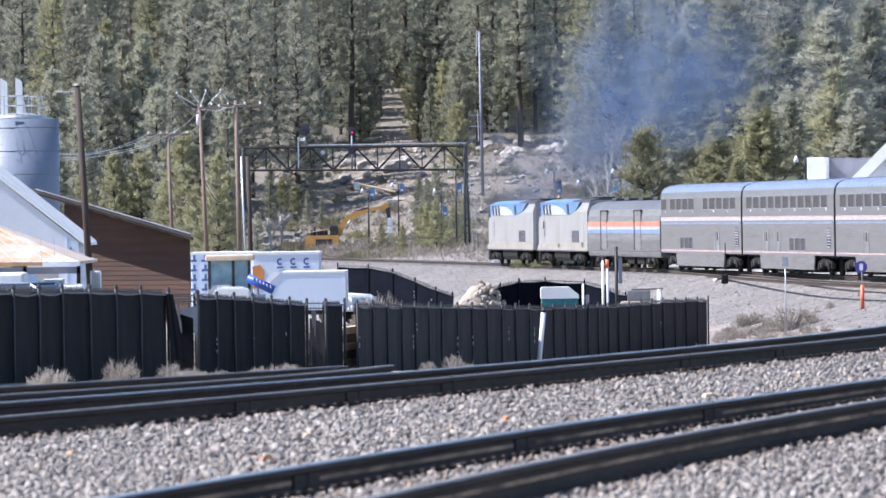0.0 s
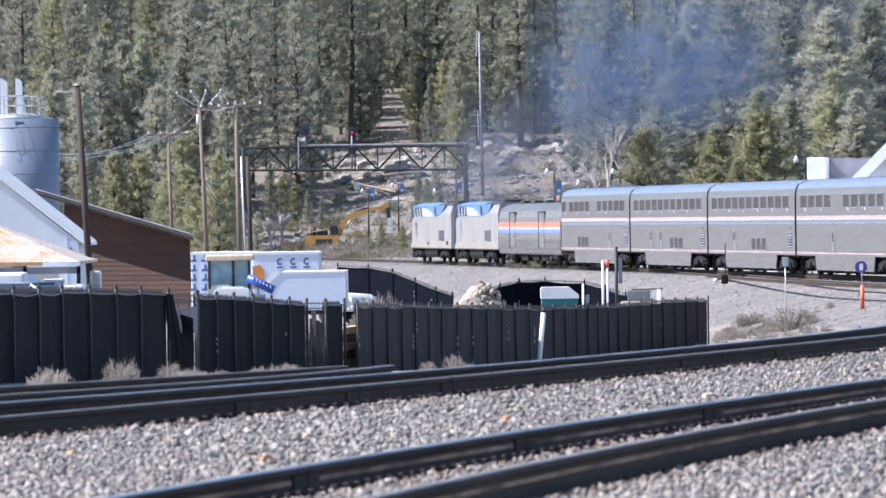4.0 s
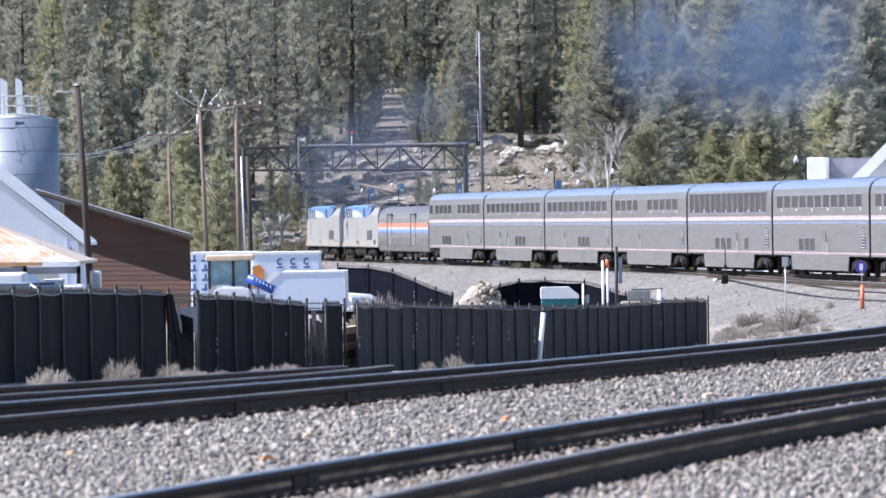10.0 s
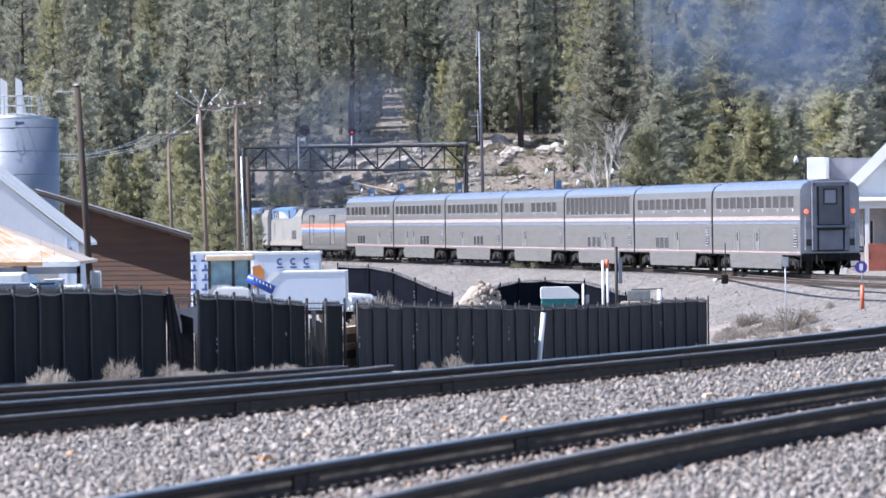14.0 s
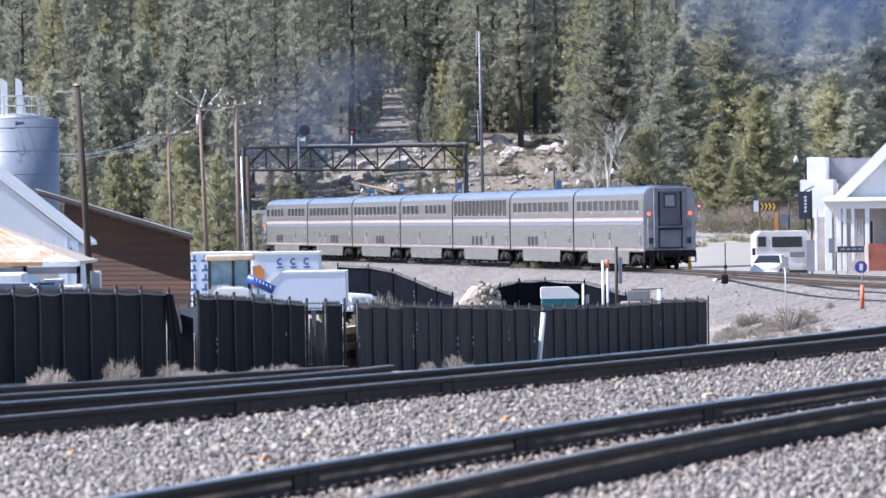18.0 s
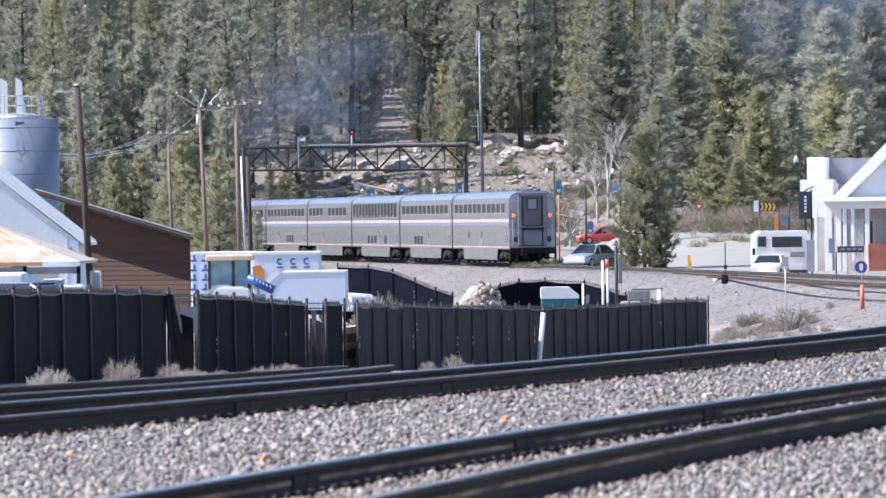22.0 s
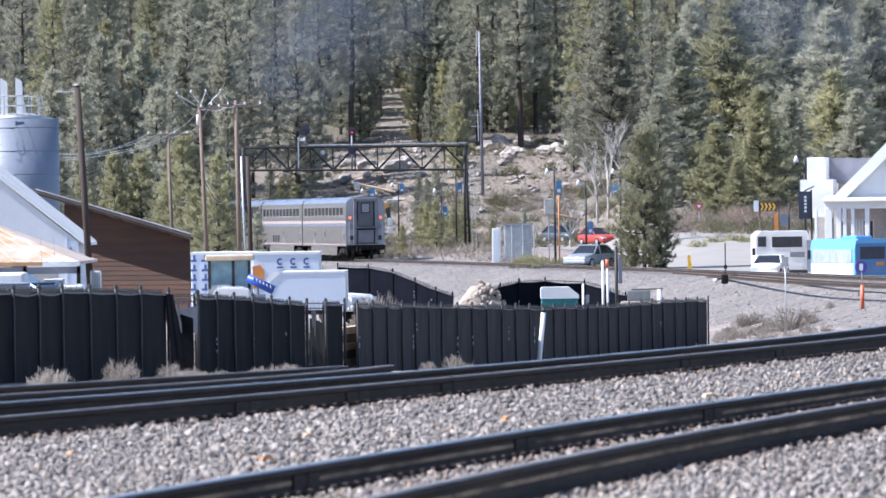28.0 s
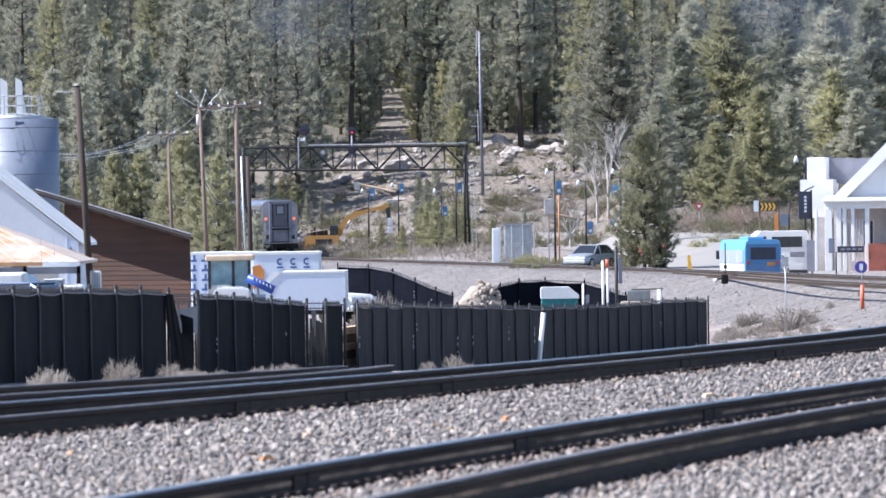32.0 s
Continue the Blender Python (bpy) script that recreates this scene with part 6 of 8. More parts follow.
def gantry():
    d = 562
    x0, x1 = -17.29, 2.18
    zt, zb = 7.58, 5.51
    zt0, zb0 = 7.66, 5.69
    g0, g1 = ground_z(x0, d), ground_z(x1, d)
    t = thing("signal_gantry", "black steel truss signal bridge over the tracks", "signal gantry", (x1, d, g1))
    up = lambda x: lerp(x, (x0, x1), (zt0, zt))
    dn = lambda x: lerp(x, (x0, x1), (zb0, zb))
    for y in (d, d + 1.6):
        wpart("top_chord", bar((x0, y, zt0), (x1, y, zt), 0.11, n=6), M_TRUSS, t)
        wpart("bottom_chord", bar((x0, y, zb0), (x1, y, zb), 0.1, n=6), M_TRUSS, t)
        n = 10
        for i in range(n + 1):
            x = x0 + (x1 - x0) * i / n
            wpart("strut", bar((x, y, dn(x)), (x, y, up(x)), 0.05, n=5), M_TRUSS, t)
            if i < n:
                xb = x0 + (x1 - x0) * (i + 1) / n
                a, b = ((x, up(x)), (xb, dn(xb))) if i % 2 else ((x, dn(x)), (xb, up(xb)))
                wpart("diagonal", bar((a[0], y, a[1]), (b[0], y, b[1]), 0.085, n=5), M_TRUSS, t)
    hr = bmesh.new()
    a, b = Vector((-11.65, 562, 7.83)), Vector((2.15, 562, 7.68))
    bx(hr, a.x, b.x, d - 0.25, d - 0.18, a.z - 0.05, a.z + 0.03)
    wpart("walkway_rail", hr, M_WIRE, t, "pale sunlit walkway edge")
    for x, g, n in ((x1 - 0.1, g1, 2), (x0 + 0.05, g0, 2)):
        for k in range(n):
            for y in (d, d + 1.6):
                wpart("column", bar((x - 0.12 + 0.42 * k, y, g - 0.3), (x - 0.1 + 0.1 * k, y, up(x)), 0.1, n=8), M_TRUSS, t)
        br = bmesh.new()
        for i in range(8):
            z = g + i * 1.2
            rod(br, (x - 0.1, d, z), (x + 0.25, d, z + 0.6), 0.03, n=5)
            rod(br, (x + 0.25, d, z + 0.6), (x - 0.1, d, z + 1.2), 0.03, n=5)
        wpart("lacing", br, M_TRUSS, t)
        wpart("footing", box(x - 0.5, x + 0.9, d - 0.6, d + 2.2, g - 0.4, g + 0.35, bevel=0.04), M_CONC, t, "pale concrete footing")
    lad = bmesh.new()
    lx = 2.41
    for dx in (0, 0.35):
        rod(lad, (lx + 0.2 + dx, d - 0.2, g1), (lx + dx, d - 0.2, zb + 0.3), 0.03, n=5)
    for i in range(22):
        rod(lad, (lx + 0.2, d - 0.2, g1 + 0.3 * i + 0.3), (lx + 0.55, d - 0.2, g1 + 0.3 * i + 0.3), 0.02, n=4)
    wpart("ladder", lad, M_GALV, t)
    # signal heads
    for px, (cx, cz), lit in (("a", (-11.91, 9.1), M_SIGNR), ("b", (-7.78, 8.99), M_LAMPR), ("c", (-7.8, 7.32), M_SIGNR)):
        r = {"a": 0.48, "b": 0.36, "c": 0.38}[px]
        h = wpart("signal_head", bar((cx, 561.0, cz), (cx, 561.12, cz), r, n=24), M_SIGNB, t, "round black signal target")
        z2 = cz - (0.12 if px != "c" else 0.0)
        wpart("lens", bar((cx, 560.98, z2), (cx, 560.9, z2), 0.085 if px != "c" else 0.07, n=14), lit, h, "lit red lens")
        hood = bmesh.new()
        for i in range(9):
            a2 = math.pi * (i - 1) / 8 * 1.2
            p = Vector((cx + 0.2 * math.cos(a2), 0, z2 + 0.2 * math.sin(a2)))
            bx(hood, p.x - 0.035, p.x + 0.035, 560.55, 561.0, p.z - 0.02, p.z + 0.02)
        wpart("hood", hood, M_SIGNB, h)
    wpart("mast", bar((-7.83, 561.2, 5.65), (-7.79, 561.2, 8.6), 0.09, n=8), M_GREY, t, "silver signal mast")
    wpart("mast", bar((-11.93, 561.2, 7.87), (-11.92, 561.2, 8.56), 0.09, n=8), M_GALV, t)
    wpart("bracket", box(-12.32, -11.88, 561.1, 561.3, 8.17, 8.41), M_CERAM, t)
    wpart("mast", box(-12.54, -12.41, 561.0, 561.2, 5.81, 8.51), M_GALV, t, "pale upright bracket")
    wpart("lamp_box", bar((-10.36, 561, 7.16), (-10.36, 560.8, 7.15), 0.2, n=14), M_GALV, t)


gantry()


def steel_mast():
    b, q = Vector((4.04, 640, -1.81)), Vector((3.89, 640, 19.76))
    g = ground_z(b.x, b.y)
    t = thing("radio_mast", "tall pale steel mast with side brackets", "mast", (b.x, b.y, g))
    wpart("shaft", bar((b.x, b.y, g - 0.2), q, 0.19, 0.1, 10), M_GREY, t)
    wpart("antenna", bar((3.58, 640, 17.29), (3.67, 640, 19.87), 0.05, n=6), M_GALV, t)
    wpart("antenna", bar((3.69, 639.8, 8.86), (3.62, 639.8, 11.95), 0.06, n=6), M_GALV, t)
    wpart("arm", bar((2.94, 640, 11.46), (3.89, 640, 11.45), 0.045, n=5), M_GALV, t)
    wpart("arm", bar((2.98, 640, 10.34), (3.87, 640, 10.32), 0.045, n=5), M_GALV, t)
    wpart("antenna", bar((2.77, 640, 11.29), (2.83, 640, 11.85), 0.04, n=5), M_GALV, t)


steel_mast()


def excavator():
    d = 600
    cx = -11.25
    g = ground_z(cx, d)
    t = thing("excavator", "yellow-orange crawler excavator with raised boom", "excavator", (cx, d, g))
    P0 = Vector((-11.36, 600, -0.87))
    x0, x1 = -12.83, -9.68
    zb, zt = -1.5, -0.18
    bm = slab([(x0, zb), (x1, zb), (x1, zt), (x0 + 0.25, zt), (x0, zt - 0.25)], d - 1.3, d + 1.3)
    wpart("house", bm, M_YELLOW, t, "yellow engine house")
    wpart("grille", box(x0 + 1.0, x1 - 0.6, d - 1.33, d - 1.28, zb + 0.1, zt - 0.35), M_DGREY, t)
    cab = box(-10.5, -9.75, d - 1.2, d - 0.1, zt - 0.05, 0.72, bevel=0.12)
    c = wpart("cab", cab, M_CARGLASS, t, "dark glazed cab")
    eng = bmesh.new()
    bx(eng, -12.34, -11.77, d - 0.8, d + 0.8, zt, 0.3, 0.04)
    wpart("exhaust_box", eng, M_DGREY, t)
    wpart("engine_cover", box(-11.71, -10.71, d - 0.9, d + 0.9, zt, 0.24, bevel=0.05), M_DGREY, t)
    for x, top in ((-12.55, 0.12), (-11.95, 0.62), (-11.3, 0.5), (-10.9, 0.38)):
        wpart("stack", bar((x, d - 0.9, zt), (x + 0.06, d - 0.9, top), 0.075, n=8), M_UNDER, t, "sooty upright pipe")
    wpart("handrail", bar((-12.5, d - 1.1, 0.1), (-10.6, d - 1.1, 0.42), 0.035, n=6), M_TAN, t)

    def plate(pts, half, name, m, label=""):
        wpart(name, slab(pts, d - half, d + half), m, t, label)
    plate([(-9.88, -0.25), (-9.46, -0.26), (-9.02, 0.79), (-7.96, 1.56), (-7.22, 1.76),
           (-7.32, 2.13), (-8.27, 1.99), (-9.28, 1.26), (-9.76, 0.48)], 0.3, "boom", M_YELLOW, "curved yellow boom")
    plate([(-7.53, 1.71), (-6.27, 2.06), (-5, 2.1), (-4.89, 2.41), (-5.31, 2.84), (-5.63, 2.53), (-7.53, 2.08)], 0.22, "stick", M_YELLOW, "yellow stick arm")
    wpart("cylinder", bar((-8.91, 599.6, 0.58), (-8.59, 599.6, 1.2), 0.09, n=8), M_GALV, t)
    wpart("cylinder", bar((-8.16, 600, 2.04), (-6.89, 600, 2.34), 0.09, n=8), M_DGREY, t)
    plate([(-5.32, 2.21), (-4.89, 2.41), (-4.81, 1.04), (-5.07, 0.73)], 0.5, "bucket", M_DGREY)
    for y in (-1.25, 0.8):
        tr = slab([(x0 - 0.2, g + 0.25), (x0 + 0.1, g), (x1 + 0.2, g), (x1 + 0.5, g + 0.3), (x1 + 0.3, g + 0.75), (x0, g + 0.75)], d + y, d + y + 0.5)
        wpart("crawler_track", tr, M_DGREY, t)
    wpart("turntable", bar((cx, d, g + 0.7), (cx, d, zb + 0.02), 1.0, n=20), M_DGREY, t)
    # rust-red skip beside it
    s = thing("skip_bin", "rusty brown steel bin beside the excavator", "skip", (-13.8, 596, ground_z(-13.8, 596)))
    wpart("bin", slab([(-14.85, s.location.z), (-12.86, s.location.z), (-12.75, -0.72), (-15, -0.69)], 595, 597.5), M_WOODPOLE, s)
    # second lift arm behind: pale yellow boom lift
    l = thing("boom_lift", "pale yellow telescopic boom lift on the slope", "boom lift", (-8.01, 640, ground_z(-8.01, 640)))
    wpart("boom", bar((-9, 640, 4.94), (-4.64, 640, 3.93), 0.12, n=6), M_TAN, l, "pale yellow boom")
    wpart("boom", bar((-6.99, 640, 4.41), (-5.2, 640, 3.66), 0.09, n=6), M_TAN, l)
    wpart("basket", slab([(-8.73, 4.21), (-8.16, 4.2), (-8.21, 4.99), (-8.78, 5)], 639.5, 639.6), M_GALV, l)
    wpart("chassis", box(-5.6, -4.4, 639, 641, l.location.z - 0.4, 3.2, bevel=0.1), M_CONC, l)


excavator()


def lamp_post(px_top, foot, banner=None, material=None, label="dark street lamp post with bell-shaped lamp and blue banner", arm=0.55):
    q, b = Vector(px_top), Vector(foot)
    g = min(b.z, ground_z(b.x, b.y))
    t = thing("street_lamp", label, "street lamp", (b.x, b.y, g), group="street lamps")
    wpart("shaft", bar((b.x, b.y, g - 0.1), (b.x, b.y, q.z), 0.09, 0.06, 8), material or M_IRON, t)
    wpart("arm", bar((b.x, b.y, q.z - 0.1), (b.x - arm, b.y, q.z + 0.1), 0.035, n=5), material or M_IRON, t)
    wpart("shade", bar((b.x - arm, b.y, q.z - 0.34), (b.x - arm, b.y, q.z + 0.08), 0.19, 0.06, 10), M_CERAM, t, "pale bell lamp shade")
    if banner:
        z0, z1, w, side = banner
        wpart("banner", box(*sorted((b.x + side * 0.1, b.x + side * (0.1 + w))), b.y - 0.02, b.y + 0.02, z0, z1), M_BANNER, t, "blue cloth banner")
        wpart("banner_mark", box(*sorted((b.x + side * 0.2, b.x + side * (w))), b.y - 0.03, b.y - 0.021, z0 + 0.1, z0 + (z1 - z0) * 0.35), M_CERAM, t)
    return t


lamp_post((8.37, 470, 4.76), (8.2, 470, -1.63), (2.98, 3.93, 0.42, 1))
lamp_post((10.68, 480, 3.95), (10.69, 480, -1.1), (0.0, 0.9, 0.42, 1))
lamp_post((13.59, 500, 4.9), (13.82, 500, -1.24), (2.93, 3.76, 0.6, -1))
lamp_post((-3.9, 590, 4.51), (-4.02, 590, -0.67), (3.7, 4.5, 0.45, 1))
lamp_post((-6.7, 585, 4.01), (-6.71, 585, -0.87), (3.3, 4.1, 0.5, 1))
lamp_post((-0.03, 560, 3.81), (-0.09, 560, -0.86), (1.5, 2.3, 0.42, 1))
lamp_post((1.51, 575, 5.62), (1.23, 575, -0.43), (3.5, 4.4, 0.45, 1))
lamp_post((23.66, 420, 4.99), (23.65, 420, -0.98), None)


def street_posts():
    x = 8.35
    t = thing("sign_post", "orange timber post with pale notice box", "sign post", (x, 462, ground_z(x, 462)))
    wpart("post", bar((x, 462, ground_z(x, 462)), (x, 462, 2.83), 0.06, n=8), M_WOODORANGE, t, "orange-stained post")
    wpart("notice_box", box(7.33, 7.98, 463.8, 464.1, 1.47, 2.61, bevel=0.05), M_CONC, t)
    wpart("box_post", bar((7.63, 464, ground_z(x, 464)), (7.65, 464, 1.55), 0.06, n=6), M_GREY, t)
    # signs with short meanings: yield triangle and chevron board
    c = Vector((20.71, 520, 1.94))
    y = thing("yield_sign", "red and white triangular yield sign on a post", "road sign", (c.x, 520, ground_z(c.x, 520)))
    wpart("plate", slab([(c.x - 0.42, c.z + 0.28), (c.x + 0.42, c.z + 0.28), (c.x, c.z - 0.42)], 519.95, 519.98), M_SIGNR, y, "red triangular plate")
    wpart("centre", slab([(c.x - 0.16, c.z + 0.12), (c.x + 0.16, c.z + 0.12), (c.x, c.z - 0.15)], 519.93, 519.95), M_WHITE, y)
    wpart("post", bar((c.x, 520, y.location.z), (c.x, 520, c.z + 0.2), 0.04, n=6), M_GALV, y)
    c = Vector((23.66, 470, 1.82))
    y = thing("chevron_sign", "yellow board with black chevrons beside a pale box", "road sign", (c.x, 470, ground_z(c.x, 470)))
    wpart("board", box(c.x - 0.58, c.x + 0.62, 469.95, 470, c.z - 0.3, c.z + 0.3), M_SIGNB, y, "black board")
    for i in range(4):
        x = c.x - 0.48 + i * 0.29
        wpart("chevron", slab([(x, c.z - 0.26), (x + 0.13, c.z - 0.26), (x + 0.26, c.z), (x + 0.13, c.z + 0.26), (x, c.z + 0.26), (x + 0.13, c.z)], 469.92, 469.95), M_SIGNY, y, "yellow chevron")
    wpart("side_box", box(c.x - 0.95, c.x - 0.6, 469.9, 470.1, c.z - 0.35, c.z + 0.45), M_CERAM, y, "pale box")
    wpart("cap_rail", box(c.x - 0.2, c.x + 1.0, 469.9, 470.1, c.z + 0.5, c.z + 0.62), M_WOODPOLE, y)
    for dx in (-0.5, 0.9):
        wpart("post", bar((c.x + dx, 470.1, y.location.z), (c.x + dx, 470.1, c.z + 0.55), 0.05, n=6), M_WOODPOLE, y)
    wpart("barrier", slab([(24.08, -0.08), (24.41, -0.08), (24.34, 1.32), (24.13, 1.32)], 467.9, 468), M_ORANGE, y)
    # blue wayfinding board
    c = Vector((24.17, 455, 0.75))
    y = thing("info_sign", "light blue information sign on a dark post", "sign", (c.x, 455, ground_z(c.x, 455)))
    wpart("board", box(c.x - 0.3, c.x + 0.25, 454.9, 455, c.z - 0.3, c.z + 0.5), M_SILO, y)
    wpart("post", bar((c.x + 0.3, 455.05, y.location.z), (c.x + 0.3, 455.05, 2.03), 0.06, n=8), M_IRON, y)
    # yellow marker in the street
    c = Vector((15.01, 392, -1.89))
    y = thing("delineator", "leaning yellow plastic delineator post by the road", "post", (c.x, 392, ground_z(c.x, 392)))
    wpart("post", slab([(c.x - 0.12, y.location.z), (c.x + 0.14, y.location.z), (c.x + 0.04, -1.13), (c.x - 0.14, -1.13)], 391.95, 392.05), M_SIGNY, y)


street_posts()


def utility_cabinets():
    x0, x1 = 4.29, 6.97
    g = ground_z((x0 + x1) / 2, 478)
    zt = 0.83
    t = thing("equipment_enclosure", "grey metal equipment hut behind chain-link fencing", "equipment hut", ((x0 + x1) / 2, 478, g))
    wpart("hut", box(x0 + 0.3, x1 - 0.35, 478.8, 481, g, zt - 0.15, bevel=0.03), M_GALV, t)
    wpart("hut_roof", box(x0 + 0.2, x1 - 0.25, 478.6, 481.2, zt - 0.15, zt), M_SILO, t)
    mesh = bmesh.new()
    for i in range(14):
        x = x0 + (x1 - x0) * i / 13
        rod(mesh, (x, 478, g), (x, 478, zt - 0.1), 0.014 if i % 4 else 0.05, n=5)
    for z in (g + 0.1, (g + zt) / 2, zt - 0.1):
        rod(mesh, (x0, 478, z), (x1, 478, z), 0.025, n=5)
    wpart("mesh_fence", mesh, M_GALV, t, "chain-link fence frame")
    t = thing("utility_box", "white metal utility cabinet on the verge", "cabinet", (3.91, 474, ground_z(3.91, 474)))
    wpart("cabinet", box(3.62, 4.21, 473.5, 474.3, t.location.z, 0.52, bevel=0.03), M_WHITE, t)
    wpart("doors", box(3.71, 4.12, 473.46, 473.5, t.location.z + 0.2, 0.36), M_CERAM, t)
    t = thing("white_box", "small white instrument box on a post", "instrument box", (-4.68, 570, ground_z(-4.68, 570)))
    wpart("box", box(-4.87, -4.42, 569.8, 570, 0.67, 1.37, bevel=0.03), M_CERAM, t)
    wpart("box", box(-4.87, -4.42, 569.8, 570, 0.02, 0.57, bevel=0.03), M_CERAM, t)
    wpart("post", bar((-4.68, 570.1, t.location.z), (-4.68, 570.1, 1.37), 0.05, n=6), M_GREY, t)


utility_cabinets()

# parked and moving cars in the street
parked = car("silver hatchback parked at the street edge, nose to the tracks", 9.8, 430, -30, M_CAR, 4.4, 1.8, 1.5)


def street_road():
    """Pale road that climbs beyond the track, with a kerb."""
    verts, faces = [], []
    ys = [float(y) for y in np.linspace(384, 604, 56)]
    for y in ys:
        l, r = lerp(y, (384, 430, 470, 520, 540, 604), (14.4, 15.4, 13.4, 12.0, 8.2, 8.2)), lerp(y, (384, 430, 470, 520, 545, 604), (24.0, 27, 27, 22, 15.5, 13.0))
        for i in range(13):
            x = l + (r - l) * i / 12
            verts.append((x, y, ground_z(x, y) + 0.06))
    for j in range(len(ys) - 1):
        faces += [(j * 13 + i, j * 13 + i + 1, (j + 1) * 13 + i + 1, (j + 1) * 13 + i) for i in range(12)]
    tagged(sheet("road", verts, faces, M_ASPHALT, None, True), "pale worn asphalt street beyond the tracks", "road", kind="structure")
    k = bmesh.new()
    prev = None
    for i in range(30):
        u = i / 29
        x = lerp(u, (0, 1), (16.81, 24.22))
        c = Vector((x, 490 + 2 * u, ground_z(x, 490) + 0.1))
        if prev:
            rod(k, prev, c, 0.13, n=6)
        prev = c
    tagged(part("kerb", k, M_CONC), "pale concrete kerb along the street", "kerb", kind="structure")


street_road()


def shuttle_van():
    d = 392
    x0, x1 = 19.05, 22.28
    g = -2.7
    c = thing("shuttle_bus", "white shuttle bus with dark windscreen parked in the street", "bus", ((x0 + x1) / 2, d, g), 0)
    zt = 0.27
    w = x1 - x0
    wpart("body", slab([(x0, g + 0.5), (x1, g + 0.5), (x1, zt - 0.25), (x1 - 0.15, zt), (x0 + 0.3, zt), (x0, zt - 0.3)], d, d + 6.5), M_WHITE, c)
    wpart("windscreen", box(20.02, 21.87, d - 0.03, d + 0.02, -0.73, -0.08, bevel=0.02), M_GLASS, c, "dark windscreen")
    wpart("side_window", box(19.16, 19.67, d - 0.03, d + 0.02, -0.68, -0.06), M_GLASS, c)
    wpart("bumper", box(x0 + 0.1, x1 - 0.1, d - 0.25, d, g + 0.35, g + 0.6, bevel=0.05), M_DGREY, c)
    wpart("grille", box(21.11, 22, d - 0.04, d, -1.33, -1.02), M_GREY, c)
    for x in (x0 + 0.35, x1 - 0.35):
        wpart("wheel", bar((x - 0.14, d + 1, g + 0.42), (x + 0.14, d + 1, g + 0.42), 0.42, n=18), M_TYRE, c)
        wpart("wheel", bar((x - 0.14, d + 5, g + 0.42), (x + 0.14, d + 5, g + 0.42), 0.42, n=18), M_TYRE, c)
        wpart("headlight", bar((x, d - 0.06, g + 0.9), (x, d, g + 0.9), 0.13, n=12), M_CERAM, c)
        wpart("mirror", box(x - 0.1 + (0.5 if x > (x0 + x1) / 2 else -0.5), x + 0.1 + (0.5 if x > (x0 + x1) / 2 else -0.5), d - 0.3, d - 0.15, g + 1.5, g + 1.95), M_DGREY, c)


shuttle_van()
white_car = car("white sedan standing before the shuttle bus", 19.41, 383, -12, M_WHITE, 4.4, 1.8, 1.42, z=-2.55)


